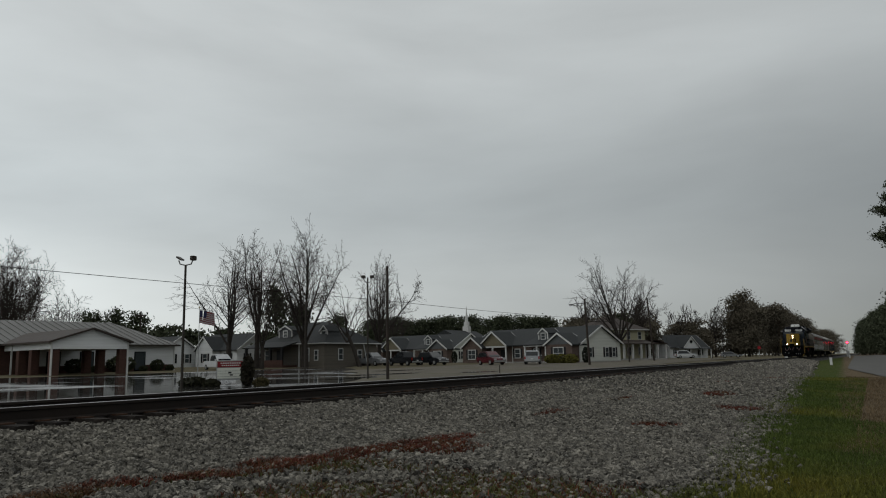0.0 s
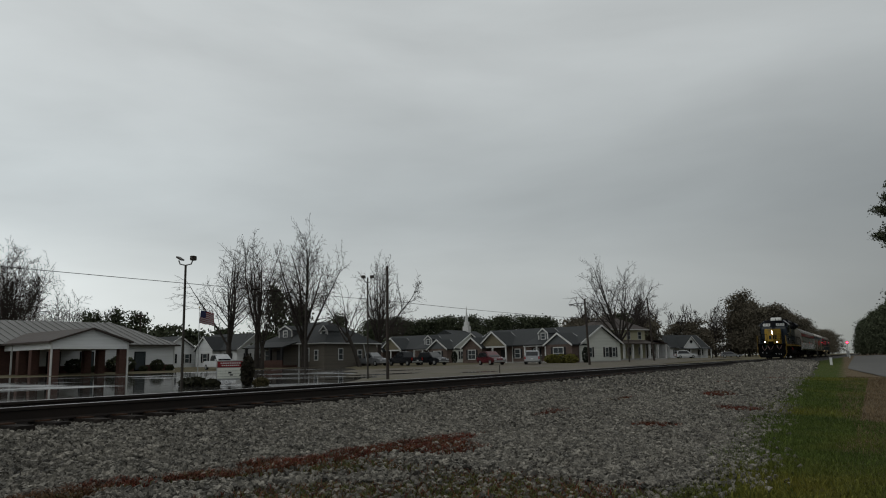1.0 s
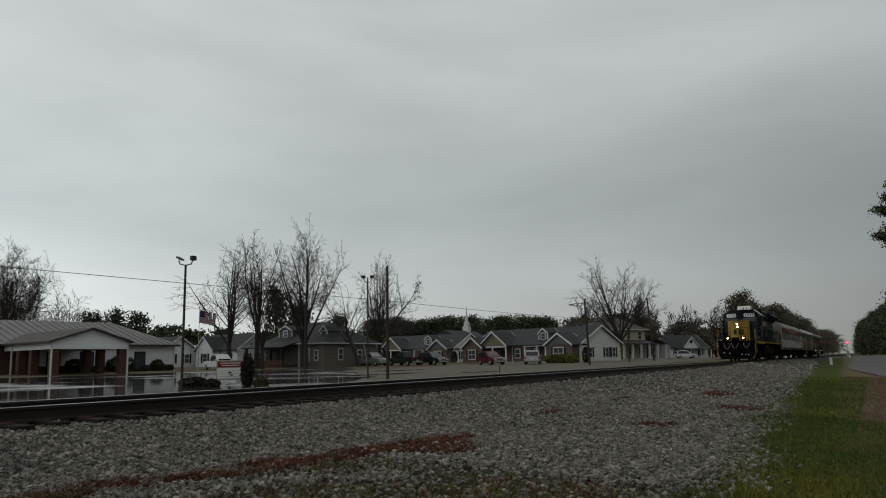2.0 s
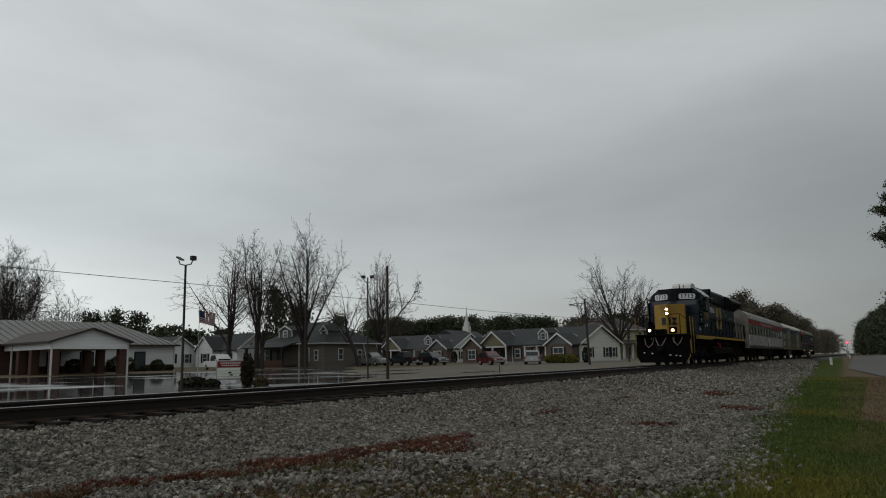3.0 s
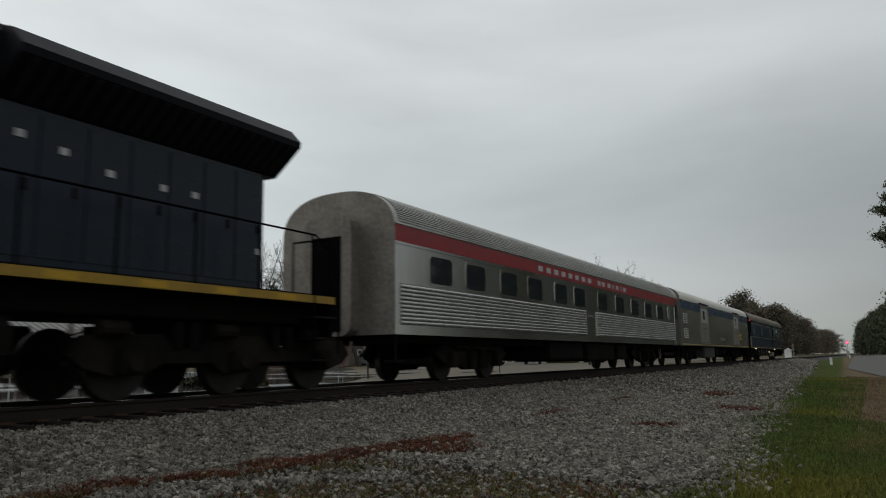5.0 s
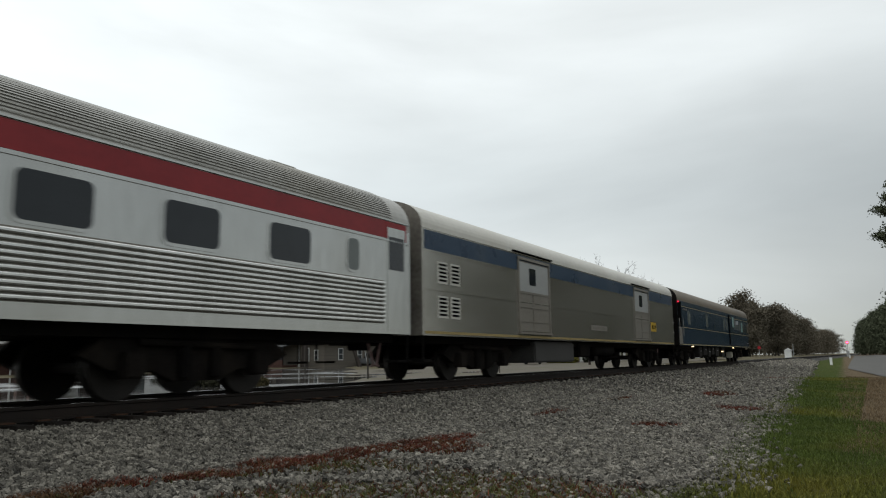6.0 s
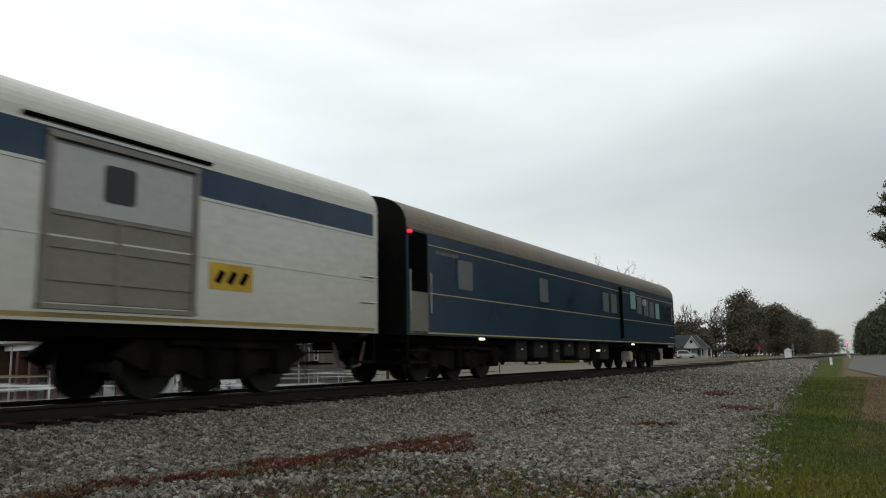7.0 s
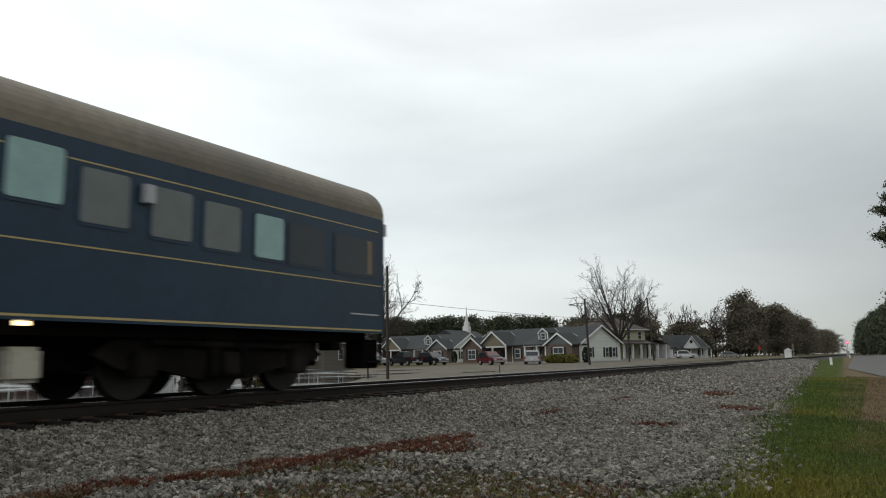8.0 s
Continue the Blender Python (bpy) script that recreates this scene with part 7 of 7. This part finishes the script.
for k, (x, y, h) in enumerate(((172, 36, 15), (186, 40, 16), (205, 42, 15), (215, 37, 14), (226, 36, 15.5), (238, 31, 16.5), (246, 28, 16), (256, 27, 15), (160, 44, 14))):
    bare_tree((x, y), h, 3.2, 30 + k, "slim leafless tree at the edge of the woods", 0.26, fork=0.35, limbs=4, depth=5, fine=0.055)


def evergreen(o, h, r, seed, label, n=2600, material=None, size=0.22, base=0.15, name="evergreen_tree"):
    """A trunk with limbs and a ragged crown of many small clumps of needles."""
    T = thing(name, label, "tree", (o[0], o[1], gz(*o) - 0.2), group="evergreen trees")
    rg = np.random.default_rng(seed)
    segs = [(Vector((0, 0, 0)), Vector((0, 0, h * 0.5)), r * 0.07 + 0.08, r * 0.05 + 0.06), (Vector((0, 0, h * 0.5)), Vector((0, 0, h * 0.95)), r * 0.05 + 0.06, 0.03)]
    cen = []
    m = 26
    for k in range(m):
        z = h * (base + (1 - base) * (k + rg.uniform(0, 1)) / m)
        t = (z / h - base) / (1 - base)
        reach = r * (1.0 - 0.75 * t ** 1.6) * rg.uniform(0.55, 1.1)
        az = rg.uniform(0, 6.28)
        tip = Vector((math.cos(az) * reach, math.sin(az) * reach, min(h, z + rg.uniform(-0.2, 0.5))))
        segs.append((Vector((0, 0, z * 0.96)), tip, 0.06, 0.02))
        c = rg.normal(size=(n // m, 3)) * (reach * 0.34 + 0.25, reach * 0.34 + 0.25, h * 0.045 + 0.2)
        cen.append(c + np.array(tip) * (0.72, 0.72, 1))
    seg_mesh("trunk", segs, M_bark, T, 6)
    leafy(T, "crown", np.concatenate(cen), size, material or M_pine, rg)
    return T


EVG = "dense dark evergreen tree behind the bare crowns"
for k, (x, y, h, r) in enumerate(((95.5, 76.0, 12.6, 2.5), (97.5, 72.2, 9.5, 2.2), (97.0, 125.0, 10.6, 4.6), (99.2, 121.5, 10.8, 4.8), (101.5, 118.0, 10.2, 4.2), (103.5, 114.5, 6.5, 3.2), (118.0, 80.0, 9.0, 3.0), (156.0, 98.0, 10.0, 3.0), (152.0, 34.0, 9.0, 3.0))):
    evergreen((x, y), h, r, 100 + k, EVG, base=0.3)


def woods(name, spots, label, material, density=900, size=0.5, seed=5):
    """A far belt of woods, its crowns uneven and gapped, joined as one."""
    rg = np.random.default_rng(seed)
    cen, segs = [], []
    far = density
    for x, y, h, r in spots:
        z0 = gz(x, y)
        density = far if x < 420 else far // 3
        segs.append((Vector((x, y, z0 - 0.2)), Vector((x, y, z0 + h * 0.8)), 0.2, 0.05))
        lumps = 26
        for k in range(lumps):
            t = (k + 0.5) / lumps
            rr = r * (0.95 - 0.6 * t ** 2) * rg.uniform(0.4, 1.0)
            az = rg.uniform(0, 6.28)
            c = rg.normal(size=(density // lumps, 3)) * (r * 0.27, r * 0.27, h * 0.042)
            cen.append(c + (x + math.cos(az) * rr, y + math.sin(az) * rr, z0 + h * (0.1 + 0.84 * t)))
    W = tagged(thing(name, label, "woods"), kind="stuff")
    leafy(W, "crowns", np.concatenate(cen), size, material, rg)
    tagged(seg_mesh("trunks", segs, M_bark, W, 4), kind="stuff")
    return W


rs = random.Random(11)
woods("woods", [(240 + k * 8.5 + rs.uniform(-3, 3), 21.5 - 0.012 * k * 8.5 + rs.uniform(-3, 5), (19.0 if k < 12 else 17.6) * rs.uniform(0.84, 1.05), rs.uniform(4.2, 5.6)) for k in range(52)],
      "dense brown-green winter woods along the line", M_wood, 6600, 0.25, 5)
woods("woods", [(158 + k * 7, 46 + rs.uniform(-3, 5) - 0.16 * k * 7, rs.uniform(8.5, 11.5), rs.uniform(3.5, 5)) for k in range(15)],
      "low brown thicket behind the white house", M_wood, 3200, 0.24, 6)
woods("woods", [(218 + k * 2.0 + rs.uniform(-4, 4), 138 - k * 3.2 + rs.uniform(-3, 3), rs.uniform(14.2, 16.0), rs.uniform(5, 6.5)) for k in range(17)],
      "dark pine woods beyond the roofs", M_pine, 5200, 0.29, 7)
woods("woods", [(205 + k * 7 + rs.uniform(-2, 2), -22.6 + 0.029 * (205 + k * 7) + max(0, k * 7 - 95) * 0.034 - rs.uniform(0, 3.0), 17.0 * rs.uniform(0.85, 1.06), rs.uniform(3.0, 4.2)) for k in range(40)],
      "dark woods on the far side of the road", M_pine, 5200, 0.27, 8)
woods("woods", [(130 + k * 10, 100 + rs.uniform(0, 20), rs.uniform(5, 8), 4.5) for k in range(6)] + [(70 + k * 9, 135 + rs.uniform(0, 12), rs.uniform(7, 9), 4.5) for k in range(7)] + [(100 + k * 8, 105 + rs.uniform(0, 6), rs.uniform(6, 8), 4) for k in range(5)],
      "low dark woods behind the houses", M_pine, 1300, 0.36, 9)
woods("woods", [(74 + k * 4.4 + rs.uniform(-2, 2), -31 - rs.uniform(0, 6) + 0.05 * k * 4.4, rs.uniform(16, 21), rs.uniform(3.8, 4.8)) for k in range(30)],
      "dark woods along the far side of the road", M_pine, 1700, 0.5, 10)



def tall_pine(o, h, seed, label):
    """A tall pine: bare lower trunk, few long limbs, tight clumps of needles at their ends."""
    T = thing("pine_tree", label, "tree", (o[0], o[1], gz(*o) - 0.2), group="evergreen trees")
    rg = np.random.default_rng(seed)
    segs = [(Vector((0, 0, 0)), Vector((0.1, 0.2, h * 0.5)), 0.42, 0.3), (Vector((0.1, 0.2, h * 0.5)), Vector((0.2, 0.1, h)), 0.3, 0.05)]
    cen = []
    for k in range(24):
        z = h * (0.5 + 0.49 * (k + rg.uniform(0, 0.7)) / 24)
        reach = (6.4 - 5.0 * ((z / h - 0.5) / 0.5) ** 2) * rg.uniform(0.75, 1.05)
        az = 2.4 * k + rg.uniform(-0.3, 0.3)
        tip = Vector((math.cos(az) * reach, math.sin(az) * reach, z + rg.uniform(0.2, 1.2)))
        segs.append((Vector((0.1, 0.1, z)), tip, 0.09, 0.03))
        for f in (1.0, 0.82, 0.64):
            c = rg.normal(size=(260, 3)) * (0.55, 0.55, 0.34)
            cen.append(c + np.array(Vector((0.1, 0.1, z)).lerp(tip, f)) + rg.normal(size=3) * 0.3)
    seg_mesh("trunk", segs, M_bark, T, 6)
    leafy(T, "crown", np.concatenate(cen), 0.15, M_pine, rg)
    return T


tall_pine((122.0, -17.0), 27.0, 200, "tall pine with ragged needle clumps beside the road")


def motions():
    """The train runs by at a steady 25.6 m/s; offsets are from the front of the first car."""
    times = (0.0, 2.0, 3.8, 4.7, 5.8, 6.5, 7.2, 8.0)
    for ob, offset in ((LOCO, -22.6), (CAR_A, 0.0), (CAR_B, 26.15), (CAR_C, 51.1)):
        walk(ob, [(t, pose(141.25 - 25.57 * t + offset, 0, 0)) for t in times])
    # the flag's panels swing one behind the other
    for k, piece in enumerate(FLAG_PIECES):
        rows = []
        for i in range(17):
            t = i * 0.5
            ang = [0.0]
            x = y = 0.0
            for j in range(k + 1):
                a = radians(-52 + 16 * math.sin(2.1 * t - 0.9 * j) + 9 * math.sin(0.8 * t + j))
                if j < k:
                    x, y = x + 0.33 * math.cos(a), y + 0.33 * math.sin(a)
            rows.append((t, pose(x, y, 5.3 - 0.08 * k, 0, 6 * math.sin(1.4 * t + k), math.degrees(a))))
        walk(piece, rows)


motions()
